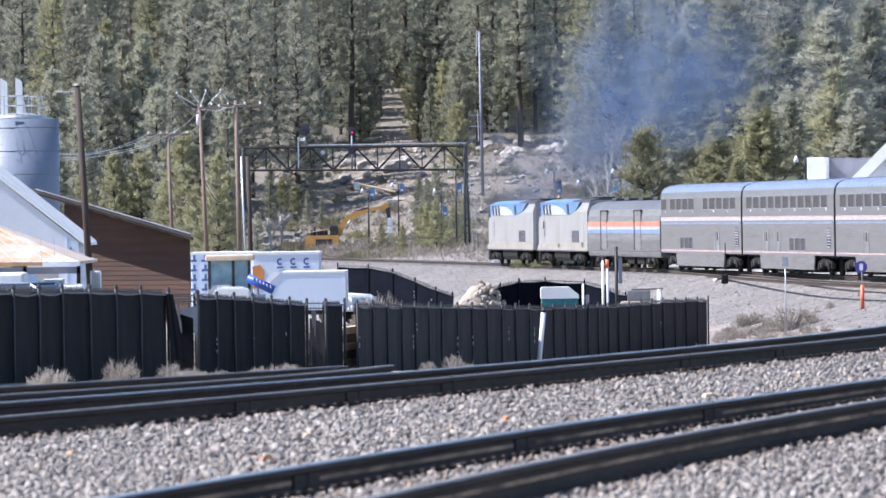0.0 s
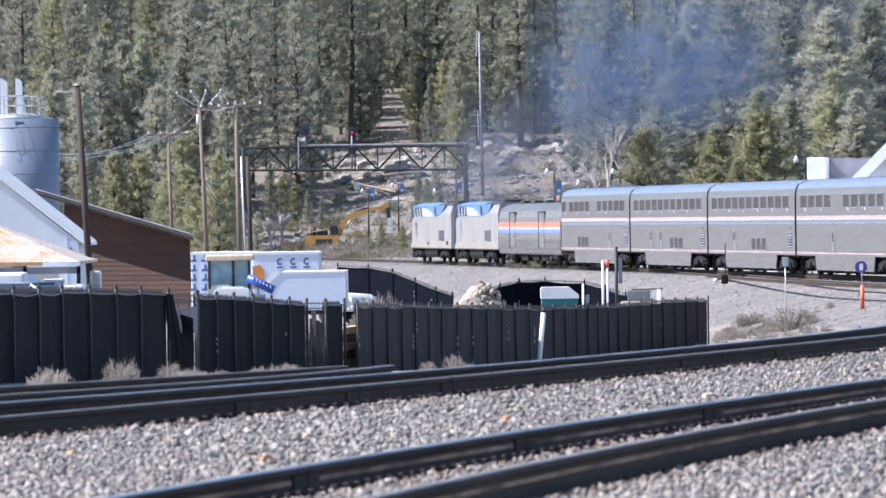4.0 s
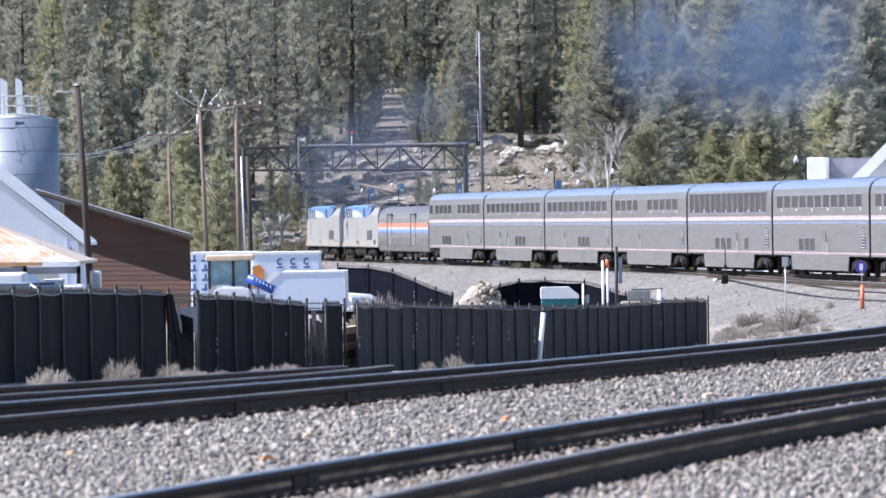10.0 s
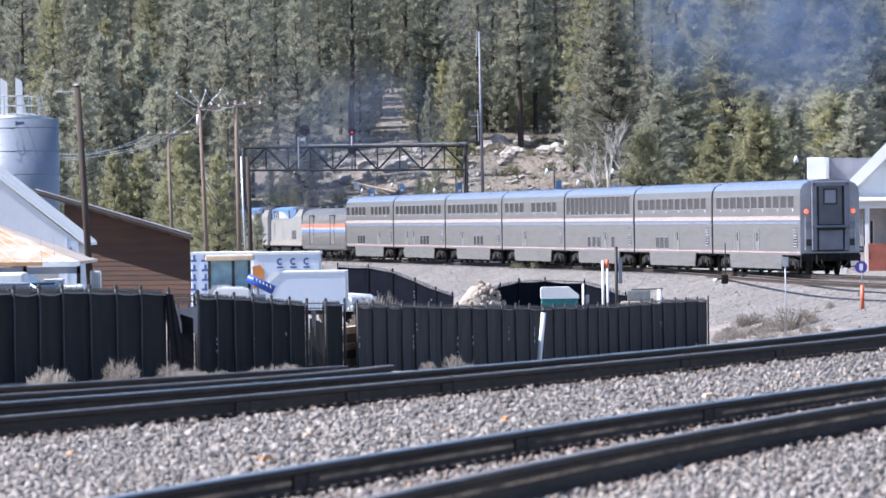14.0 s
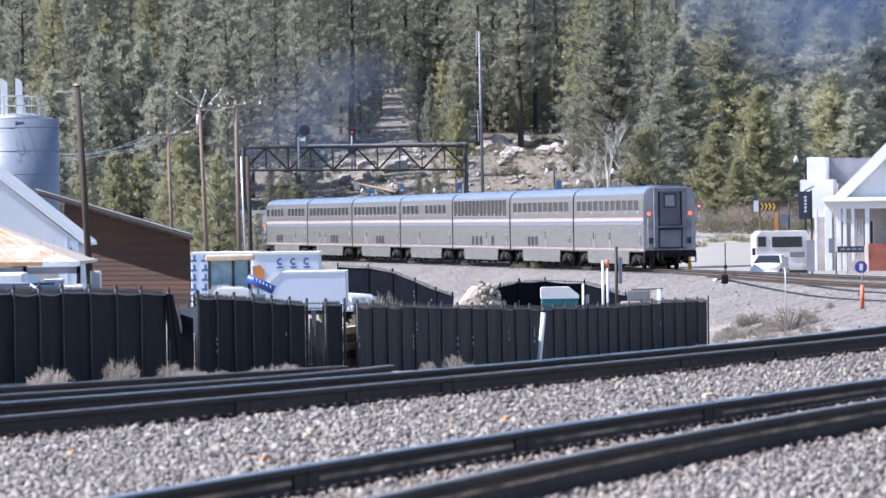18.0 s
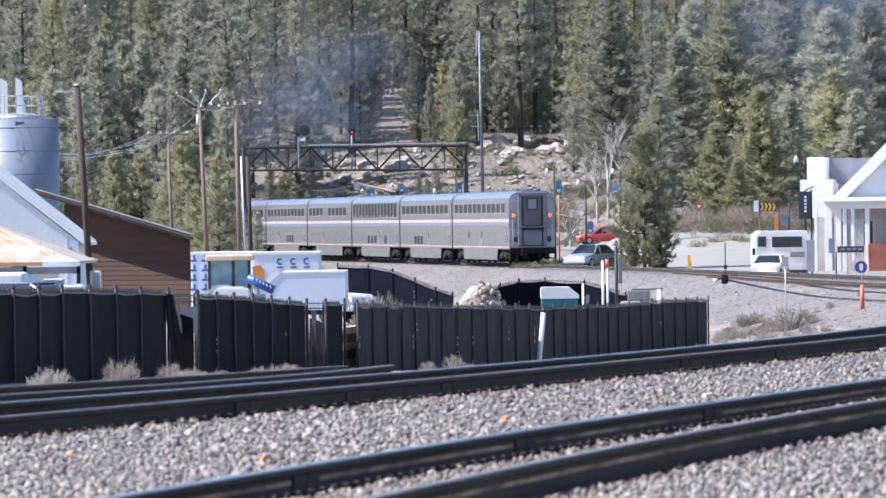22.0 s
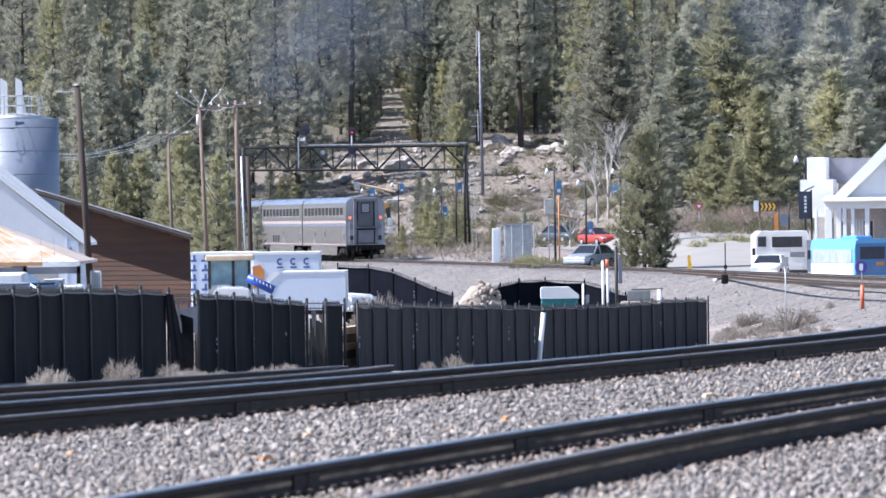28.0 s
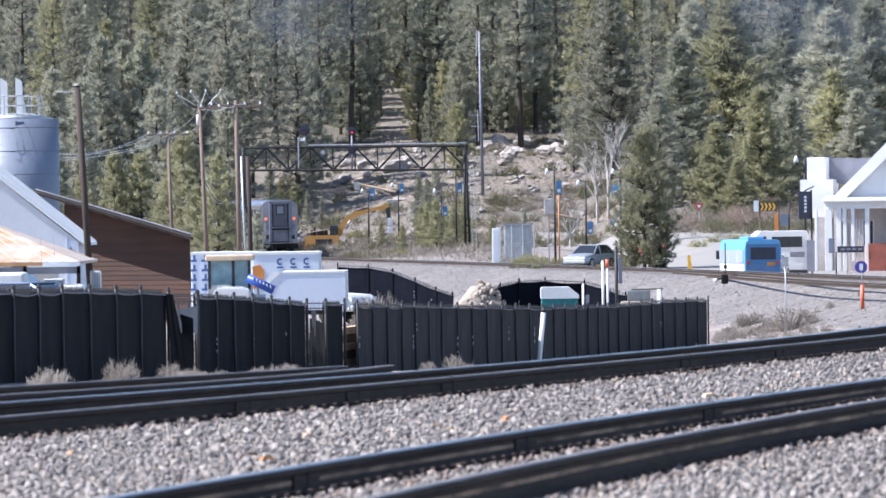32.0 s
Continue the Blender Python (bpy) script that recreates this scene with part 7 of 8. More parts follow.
def victorian_house():
    d = 352
    t_x = 22.11
    g = -1.85
    h = thing("station_building", "white clapboard gabled building with porch columns and chimney tower", "building", (t_x, d, g))
    xl, xr = 20.27, 26.45
    # tower block
    wpart("tower", box(19.55, 20.58, 356, 358.4, 1.1, 4.41, bevel=0.03), M_WHITE, h, "white square tower")
    wpart("tower_step", box(19.16, 20.97, 355.9, 359, 1.07, 3.19), M_WHITE, h)
    # main gable facing the street
    ap, el = Vector((24.97, 352, 5.76)), Vector((21.47, 352, 2.32))
    er = Vector((2 * ap.x - el.x, d, el.z))
    wpart("gable_wall", slab([(el.x + 0.3, el.z - 0.35), (er.x - 0.3, el.z - 0.35), (ap.x, ap.z - 0.75)], d + 0.5, d + 0.8), M_BARN, h, "pale grey gable wall")
    for a, b in ((el, ap), (er, ap)):
        k = 0.85
        wpart("roof_verge", slab([(a.x, a.z), (b.x, b.z), (b.x, b.z - k), (a.x + (0.5 if a is el else -0.5), a.z - 0.25)], d - 0.1, d + 0.45), M_WHITE, h, "broad white verge board")
        wpart("roof", slab([(a.x, a.z), (b.x, b.z), (b.x, b.z + 0.05), (a.x, a.z + 0.05)], d + 0.3, d + 9), M_BARN, h, "sunlit pale roof")
    wpart("side_roof", slab([(20.16, 4.38), (22.86, 4.34), (21.92, 2.79), (20.16, 3.19)], 358, 358.2), M_GREY, h, "grey slate roof")
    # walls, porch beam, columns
    wpart("wall", box(21.19, xr, 354, 354.3, g, el.z - 0.2), M_PORCHSHADE, h, "grey-brown porch wall with shade put into its colour")
    wpart("left_wall", box(20.14, 20.88, 354.1, 361, g, 1.13), M_PORCHSHADE, h)
    wpart("porch_beam", box(20.97, xr, 351, 351.5, 1.54, 2.16, bevel=0.03), M_WHITE, h, "white porch beam")
    wpart("porch_roof", slab([(350.6, 2.03), (354.2, 2.28), (354.2, 2.19), (350.6, 1.94)], 20.85, xr, "x"), M_WHITE, h)
    for x0, x1 in ((20.43, 20.58), (20.98, 21.38), (21.63, 21.88), (21.97, 22.18), (22.43, 22.61), (23.17, 23.42)):
        wpart("column", box(x0, x1, 350.9, 351.2, g, 1.6, bevel=0.02), M_WHITE, h)
    for i in range(7):
        x = 22.33 + i * 0.16
        wpart("slat", box(x, x + 0.06, 351.3, 351.36, g + 0.7, 0.99), M_WHITE, h)
    for x0, x1 in ((21.56, 21.81), (22.83, 23.33)):
        w = wpart("window", box(x0, x1, 353.93, 353.99, -0.38, 0.86), M_GLASS, h)
        wpart("window_frame", box(x0 - 0.06, x0, 353.9, 354, -0.44, 0.92), M_WHITE, w)
        wpart("window_frame", box(x1, x1 + 0.06, 353.9, 354, -0.44, 0.92), M_WHITE, w)
    s = wpart("sign_board", box(21.7, 23.15, 350.3, 350.4, -0.83, -0.49, bevel=0.02), M_SIGNB, h, "dark hanging sign board")
    for i in range(4):
        x = 21.89 + i * 0.32
        wpart("lettering", box(x, x + 0.22, 350.28, 350.3, -0.7, -0.61), M_GREY, s)
    wpart("post", bar((21.63, 350.35, g - 0.2), (21.63, 350.35, -0.79), 0.04, n=8), M_IRON, h)
    wpart("brick_corner", box(23.39, xr, 350.4, 353.9, g, -0.36), M_BRICK, h, "red brick pier")
    wpart("blue_door", box(21.22, 21.53, 350.5, 350.6, -0.85, -0.05), M_SILO, h)
    wpart("blue_bin", box(19.97, 20.43, 351, 352, g, -0.13), M_GREY, h)
    k = 1.08
    h.matrix_basis = pose(t_x * k, d * k, EYE[2] + (g - EYE[2]) * k, 0, 0, -9)
    h.scale = (k, k, k)
    c = Vector((19.57, 348, 1.76))
    sg = thing("blade_sign", "tall dark navy hanging blade sign with pale vertical lettering", "sign", (c.x, 352, g))
    wpart("board", box(19.45, 20.13, 351.9, 352.05, 1.02, 2.53, bevel=0.02), M_SIGNB, sg)
    for i in range(5):
        z = 1.39 + i * 0.191
        wpart("lettering", box(19.76, 19.89, 351.87, 351.9, z, z + 0.124), M_CERAM, sg)
    wpart("bracket", bar((19.8, 352, 2.56), (20.42, 354, 2.8), 0.04, n=6), M_IRON, sg)
    wpart("pole", bar((20.16, 352, g - 0.2), (20.16, 352, 2.62), 0.05, n=8), M_IRON, sg)
    sg.matrix_basis = pose(c.x * k, 352 * k, EYE[2] + (g - EYE[2]) * k)
    sg.scale = (k, k, k)


victorian_house()


def blue_bus():
    """A city bus seen from behind its left side; local -y is its rear."""
    c = thing("city_bus", "sky-blue and white city bus driving along the street", "bus", (0, 0, 0))
    bm = slab([(-1.2, 0.3), (1.2, 0.3), (1.22, 1.9), (1.12, 2.35), (0.95, 2.45), (-0.95, 2.45), (-1.12, 2.35), (-1.22, 1.9)], -4.5, 4.5)
    part("body", bm, M_BUS, c)
    part("side_panel", box(-1.245, -1.2, -4.2, 4.3, 0.4, 1.05), M_WHITE, c, "white side panel")
    part("rear_face", box(-1.14, 1.14, -4.515, -4.47, 0.4, 2.2, bevel=0.03), M_BUSREAR, c, "deep blue rear panel")
    part("rear_window", box(-0.85, 0.85, -4.545, -4.48, 1.3, 2.0, bevel=0.02), M_SIGNB, c, "tinted rear window")
    part("roof_pod", box(-0.9, 0.2, -3.9, -1.0, 2.43, 2.62, bevel=0.06), M_BUS, c)
    part("window_band", box(-1.25, -1.2, -3.9, 4.2, 1.08, 1.85), M_BUSGLASS, c, "pale reflecting side windows")
    part("engine_door", box(-0.9, 0.9, -4.54, -4.49, 0.5, 1.0), M_LBLUE, c)
    for x in (-1.0, 1.0):
        part("tail_light", box(x - 0.1, x + 0.1, -4.55, -4.5, 1.0, 1.25), M_SIGNR, c)
    part("number_panel", box(0.25, 0.8, -4.56, -4.53, 0.95, 1.15), M_ORANGE, c, "orange panel")
    part("mirror", box(-1.5, -1.3, 4.2, 4.35, 1.3, 1.8), M_DGREY, c)
    for s in (-1, 1):
        for y in (-2.6, 2.8):
            part("wheel", bar((s * 0.95, y, 0.45), (s * 1.23, y, 0.45), 0.45, n=18), M_TYRE, c)
    return c


BUS = blue_bus()
BUS.scale = (0.88, 0.75, 1.0)
RED_A = car("red hatchback turning round in the street", 30, 500, 70, M_REDCAR, 4.2, 1.75, 1.5, z=-0.6)
DARK_A = car("dark grey wagon turning round in the street", 30, 510, 70, M_DKCAR, 4.4, 1.8, 1.55, z=-0.6)


def street_spot(x, y, turn, lift=0.06):
    return pose(x, y, ground_z(x, y) + lift, 0, 0, turn)


# ---- rocks, shrubs and trees ----
def tufts(spots, outs, rng, size, per, width, up=0.25):
    """Needle tufts: thin blades that spread from each spot."""
    n = len(spots)
    c = np.repeat(np.array(spots), per, axis=0)
    o = np.repeat(np.array(outs), per, axis=0)
    d = o * 0.6 + rng.normal(0, 0.62, (n * per, 3))
    d[:, 2] += up
    d /= np.linalg.norm(d, axis=1)[:, None] + 1e-9
    w = np.cross(d, rng.normal(0, 1, (n * per, 3)))
    w /= np.linalg.norm(w, axis=1)[:, None] + 1e-9
    ln = size * rng.uniform(0.6, 1.3, (n * per, 1))
    wd = width * rng.uniform(0.6, 1.3, (n * per, 1))
    j = rng.normal(0, size * 0.18, (n * per, 3))
    a = c + j - w * wd
    b = c + j + w * wd
    t = c + j + d * ln
    return np.stack((a, b, t), 1).reshape(-1, 3)


def mesh_of(name, verts, material, tri=True):
    me = bpy.data.meshes.new(name)
    k = len(verts) // 3
    me.vertices.add(len(verts))
    me.vertices.foreach_set("co", np.asarray(verts, dtype=np.float32).ravel())
    me.loops.add(len(verts))
    me.loops.foreach_set("vertex_index", np.arange(len(verts), dtype=np.int32))
    me.polygons.add(k)
    me.polygons.foreach_set("loop_start", np.arange(0, len(verts), 3, dtype=np.int32))
    me.materials.append(material)
    me.update()
    me.validate()
    return me


def pine(seed, height, spread, bare, whorls, arms, per_arm, material, name="pine_tree", label="tall green pine with dark bark", blades=22, size=0.52, lean=0.0, full=0.75):
    """One pine: tapered trunk with limbs, and a crown of needle tufts along the limbs."""
    rng = np.random.default_rng(seed)
    t = thing(name, label, "tree", (0, -60, -400), group="pines")
    bm = bmesh.new()
    r0 = 0.012 * height + 0.05
    pts = [Vector((lean * (k / 6) ** 2 + rng.normal(0, 0.05), rng.normal(0, 0.05), height * k / 6)) for k in range(7)]
    pts[0].z = -0.6
    for k in range(6):
        rod(bm, pts[k], pts[k + 1], r0 * (1 - k / 6.3), r0 * (1 - (k + 1) / 6.3), 8, caps=False)
    spots, outs = [], []
    for i in range(whorls):
        u = bare + (1 - bare) * (i + rng.uniform(-0.3, 0.3)) / whorls
        u = min(0.995, max(bare, u))
        h = u * height
        v = (u - bare) / (1 - bare)
        prof = min(1.0, 0.45 + 2.2 * v) * (1 - v) ** full + 0.03
        axis = Vector((lean * u * u, 0, 0))
        a0 = rng.uniform(0, 6.28)
        for k in range(arms):
            a = a0 + 6.283 * k / arms + rng.normal(0, 0.25)
            L = spread * prof * rng.uniform(0.45, 1.2)
            rise = rng.normal(0.16 + 0.4 * v, 0.2)
            d = np.array((math.cos(a), math.sin(a), rise))
            b0 = np.array((axis.x, axis.y, h))
            tip = b0 + d * L + np.array((0, 0, -0.04 * L))
            rod(bm, b0, tip, 0.02 + 0.012 * L, 0.008, 3, caps=False)
            m = max(3, int(0.8 * per_arm * (0.35 + 0.65 * L / spread)))
            for q in range(m):
                f = 0.3 + 0.7 * (q + rng.uniform(0, 0.9)) / m
                side = rng.normal(0, 0.065 * L + 0.08, 3)
                side[2] *= 0.6
                spots.append(b0 + (tip - b0) * f + side)
                outs.append(d / np.linalg.norm(d))
    spots += [np.array((lean, 0, height - 0.15 * k)) for k in range(6)]
    outs += [np.array((0, 0, 1.0))] * 6
    part("trunk", bm, M_BARK, t)
    crown = new("crown", mesh_of("crown", tufts(spots, outs, rng, size * 0.95, blades, size * 0.08, 0.75), material))
    crown.parent = t
    return t


TALL = "tall mature pine with bare lower trunk and ragged crown"
KINDS = {
    "tall_a": (pine(1, 26, 4.4, 0.16, 34, 5, 8, M_PINE, label=TALL), 26),
    "tall_b": (pine(2, 27, 4.0, 0.26, 32, 5, 8, M_GPINE, label=TALL, lean=0.6), 27),
    "tall_c": (pine(3, 25, 5.0, 0.12, 34, 5, 8, M_GPINE, label=TALL, full=0.6), 25),
    "tall_d": (pine(8, 28, 3.8, 0.18, 36, 5, 7, M_PINE, label=TALL, lean=-0.5), 28),
    "mid_a": (pine(4, 16, 3.6, 0.10, 28, 5, 9, M_GPINE, label="mid-sized dense green pine"), 16),
    "mid_b": (pine(5, 15, 3.0, 0.06, 28, 5, 8, M_PINE, label="mid-sized conical green pine", full=0.9), 15),
    "young_a": (pine(6, 11, 2.8, 0.04, 24, 5, 8, M_YPINE, label="young yellow-green pine branched to the ground", size=0.45), 11),
    "grand_a": (pine(11, 26, 5.6, 0.04, 36, 6, 8, M_GPINE, label="large dense pine with branches to the ground", full=0.8, blades=18, size=0.54), 26),
    "grand_b": (pine(12, 25, 5.0, 0.06, 36, 6, 8, M_YPINE, label="large sunlit pine with upturned branch tips", full=0.7, blades=18, size=0.54, lean=0.4), 25),
    "bushy": (pine(9, 9, 2.9, 0.06, 22, 6, 14, M_OLIVE, label="bushy rounded pine by the street", size=0.36, full=0.5), 9),
    "cone_a": (pine(21, 19, 5.0, 0.03, 40, 7, 9, M_GPINE, label="large conical grey-green pine branched to the ground", full=1.0), 19),
    "cone_b": (pine(23, 18, 4.4, 0.05, 38, 7, 9, M_PINE, label="tall conical green pine with a pointed top", full=1.1, lean=0.3), 18),
    "cone_y": (pine(22, 14, 4.2, 0.02, 34, 7, 9, M_YPINE, label="conical yellow-green pine branched to the ground", full=1.0), 14),
    "young_b": (pine(7, 9, 2.4, 0.03, 22, 5, 8, M_YPINE, label="young bushy yellow-green pine", size=0.45, full=0.6), 9),
}


def plant(kind, x, y, height, turn, dz=-0.1, wide=1.05):
    proto, h = KINDS[kind]
    k = height / h
    ob = copy_thing(proto, pose(x, y, ground_z(x, y) + dz, 0, 0, turn))
    ob.scale = (k * wide, k * wide, k)
    return ob


def at_px(x_screen, y):
    return (x_screen - 784) / 11400 * y


def forest():
    rng = random.Random(11)
    rows = [
        # depth, from, to, step, heights, kinds (from, to and step are bearings in thousandths of the lens)
        (570, -60, 345, 46, (8, 12), ("young_a", "young_b", "mid_b")),
        (612, -60, 470, 50, (14, 20), ("grand_a", "grand_b", "mid_a")),
        (655, -60, 560, 52, (19, 26), ("grand_a", "tall_c", "grand_b")),
        (700, -60, 668, 44, (20, 27), ("tall_a", "tall_b", "tall_c", "tall_d")),
        (706, 752, 1030, 40, (20, 27), ("tall_a", "tall_b", "tall_d")),
        (556, 1230, 1640, 75, (4, 7), ("young_a", "young_b", "mid_a")),
        (655, 1170, 1640, 75, (15, 20), ("cone_a", "grand_a", "cone_b")),
        (690, 1040, 1640, 56, (20, 27), ("grand_a", "tall_c", "grand_b")),
        (772, 640, 880, 30, (15, 21), ("mid_a", "tall_c", "mid_b")),
        (716, 765, 1030, 24, (7, 12), ("mid_a", "mid_b", "cone_b")),
        (735, 860, 1030, 26, (10, 15), ("mid_a", "cone_a", "tall_c")),
        (728, 585, 668, 24, (8, 13), ("mid_a", "mid_b", "cone_b")),
        (722, 752, 1020, 34, (11, 17), ("mid_a", "mid_b", "tall_c")),
        (765, 575, 680, 40, (19, 25), ("grand_a", "tall_c", "grand_b")),
        (775, 735, 1010, 42, (18, 25), ("grand_a", "tall_c", "grand_b")),
        (822, 675, 805, 24, (15, 21), ("mid_a", "tall_c", "mid_b")),
        (700, 744, 835, 30, (9, 14), ("mid_a", "mid_b", "young_a")),
        (648, 180, 420, 36, (15, 20), ("mid_a", "mid_b", "tall_c")),
        (730, 560, 672, 34, (11, 17), ("mid_a", "mid_b", "tall_c")),
        (745, -60, 690, 42, (21, 28), ("tall_a", "tall_b", "tall_c", "tall_d")),
        (745, 735, 1640, 42, (20, 27), ("tall_a", "tall_b", "tall_c", "tall_d")),
        (795, -60, 1640, 52, (20, 27), ("tall_a", "tall_c", "tall_d", "mid_a")),
        (855, -60, 1640, 76, (20, 27), ("tall_a", "tall_c", "tall_b")),
    ]
    for y, a, b, step, (h0, h1), kinds in rows:
        s = a
        while s < b:
            yy = y + rng.uniform(-14, 14)
            plant(rng.choice(kinds), at_px(s + rng.uniform(-0.35, 0.35) * step, yy), yy, rng.uniform(h0, h1), rng.uniform(0, 360))
            s += step * rng.uniform(0.75, 1.3)
    # single trees that stand out
    for kind, s, y, h in (("mid_b", 556, 668, 13.5), ("mid_b", 929, 520, 3.6), ("mid_a", 456, 478, 6.0), ("mid_a", 448, 482, 5.4), ("young_a", 385, 505, 10.5), ("young_b", 350, 512, 8.0),
                          ("young_a", 405, 520, 9.0), ("young_b", 330, 530, 9.5), ("mid_a", 545, 632, 3.6), ("mid_a", 570, 626, 3.2), ("young_b", 522, 640, 4.0), ("mid_b", 480, 628, 6.5), ("young_b", 500, 636, 4.6),
                          ("mid_a", 742, 612, 5.4), ("mid_a", 772, 618, 6.0), ("mid_a", 757, 608, 5.2), ("young_b", 757, 560, 4.3), ("young_a", 772, 556, 4.6), ("young_b", 746, 566, 3.8), ("young_b", 804, 578, 4.0), ("young_a", 822, 582, 4.6), ("young_a", 790, 590, 3.6),
                          ("mid_b", 765, 690, 8.0), ("mid_a", 805, 694, 9.0), ("young_b", 812, 660, 7.5), ("mid_a", 652, 712, 10.0), ("mid_b", 640, 706, 12.0), ("mid_a", 865, 716, 8.0), ("mid_b", 985, 712, 9.0),
                          ("young_a", 930, 718, 7.0), ("young_b", 712, 560, 2.4), ("young_a", 675, 566, 2.6), ("mid_a", 1018, 655, 8.0), ("young_b", 872, 566, 2.6)):
        plant(kind, at_px(s, y), y, h, rng.uniform(0, 360))
    # the large trees beyond the street, each with a clear outline
    for kind, s, y, h, wide in (("cone_a", 1085, 640, 19.5, 1.3), ("cone_b", 1211, 592, 15.0, 1.7), ("cone_a", 1168, 562, 10.5, 1.75), ("cone_y", 1347, 546, 11.2, 1.5), ("cone_a", 1472, 592, 17.2, 1.9), ("cone_y", 1294, 616, 18.5, 1.6), ("cone_y", 1480, 575, 12.0, 1.6),
                                ("cone_b", 1548, 600, 18.0, 1.7), ("cone_b", 1404, 553, 10.3, 1.7), ("cone_y", 1268, 540, 8.4, 1.6), ("cone_a", 1230, 640, 17.5, 1.5), ("cone_b", 1390, 624, 17.2, 1.6), ("cone_a", 1520, 570, 10.5, 1.9), ("cone_y", 1306, 536, 5.6, 1.6)):
        plant(kind, at_px(s, y), y, h, rng.uniform(0, 360), -0.1, wide)
    for kind, s, y, h, wide in (("bushy", 1142, 431, 9.6, 0.92), ("bushy", 1114, 433, 4.9, 0.8), ("bushy", 1168, 432, 5.2, 0.8)):
        plant(kind, at_px(s, y), y, h, 40, -0.3, wide)


forest()


def bare_tree(x, y, height, seed, label):
    rng = random.Random(seed)
    bm = bmesh.new()

    def grow(p, d, ln, r, depth):
        q = p + d * ln
        rod(bm, p, q, r, r * 0.65, 5 if depth < 2 else 3, caps=False)
        if depth >= 4:
            return
        for _ in range(3 if depth else 5):
            e = (d + Vector((rng.uniform(-0.8, 0.8), rng.uniform(-0.8, 0.8), rng.uniform(-0.05, 0.5)))).normalized()
            grow(p.lerp(q, rng.uniform(0.45, 1.0)), e, ln * rng.uniform(0.5, 0.75), r * 0.55, depth + 1)
    grow(Vector((0, 0, -0.2)), Vector((0, 0, 1)), height * 0.42, 0.15, 0)
    t = thing("bare_tree", label, "tree", (x, y, ground_z(x, y)))
    part("branching", bm, M_BARETWIG, t)


for k, (s, y, h) in enumerate(((1078, 600, 11.5), (1058, 604, 9.0), (1100, 602, 9.5), (225, 520, 7.0), (213, 515, 6.0), (238, 518, 5.0), (1010, 560, 4.0), (480, 600, 4.5), (500, 605, 4.5))):
    bare_tree(at_px(s, y), y, h, 40 + k, "leafless pale grey deciduous tree")


def boulders():
    protos = []
    for k in range(6):
        bm = bmesh.new()
        blob(bm, (0, 0, 0.25), (1, 0.85, 0.62), 0.38, 2, 7.7 * k + 1)
        ob = part("boulder", bm, M_ROCK)
        ob.matrix_basis = pose(0, -60, -400)
        protos.append(tagged(ob, "pale granite boulder on the hillside", "boulder", "hillside boulders"))
    rng = random.Random(5)
    spots = [(830 + rng.uniform(0, 200), rng.uniform(640, 702), rng.uniform(0.25, 0.8)) for _ in range(58)]
    spots += [(640 + rng.uniform(-50, 110), rng.uniform(640, 690), rng.uniform(0.25, 0.8)) for _ in range(26)]
    spots += [(540 + rng.uniform(-60, 330), rng.uniform(575, 630), rng.uniform(0.25, 0.6)) for _ in range(26)]
    spots += [(650, 678, 1.3), (932, 699, 1.2), (885, 694, 1.5), (865, 690, 1.1), (905, 680, 1.2), (968, 688, 1.3), (1010, 700, 1.6), (1018, 690, 1.3), (985, 690, 1.0), (700, 672, 1.5), (720, 676, 1.1)]
    for s, y, r in spots:
        x = at_px(s, y)
        ob = copy_thing(rng.choice(protos), pose(x, y, ground_z(x, y) + 0.1, rng.uniform(-15, 15), rng.uniform(-15, 15), rng.uniform(0, 360)))
        ob.scale = (r * rng.uniform(0.8, 1.3), r, r * rng.uniform(0.7, 1.1))
    for p in protos:
        bpy.data.objects.remove(p)


boulders()


def shrub(seed, material, label, n=90, stiff=0.5, name="shrub"):
    rng = np.random.default_rng(seed)
    spots, outs = [], []
    for _ in range(n):
        v = rng.normal(0, 1, 3)
        v[2] = abs(v[2]) * 0.8
        v /= np.linalg.norm(v)
        r = rng.uniform(0.25, 1.0)
        spots.append(v * r * np.array((1, 1, 0.8)))
        outs.append(v)
    t = thing(name, label, "shrub", (0, -60, -400), group="shrubs")
    ob = tagged(new("foliage", mesh_of("foliage", tufts(spots, outs, rng, 0.28, 11, 0.012), material)), kind="stuff")
    ob.parent = t
    stems = bmesh.new()
    for k in range(10):
        a = rng.uniform(0, 6.28)
        rod(stems, (0, 0, -0.2), (0.6 * math.cos(a), 0.6 * math.sin(a), rng.uniform(0.3, 0.8)), 0.03, 0.01, 3)
    part("stem", stems, M_BARETWIG, t)
    return t


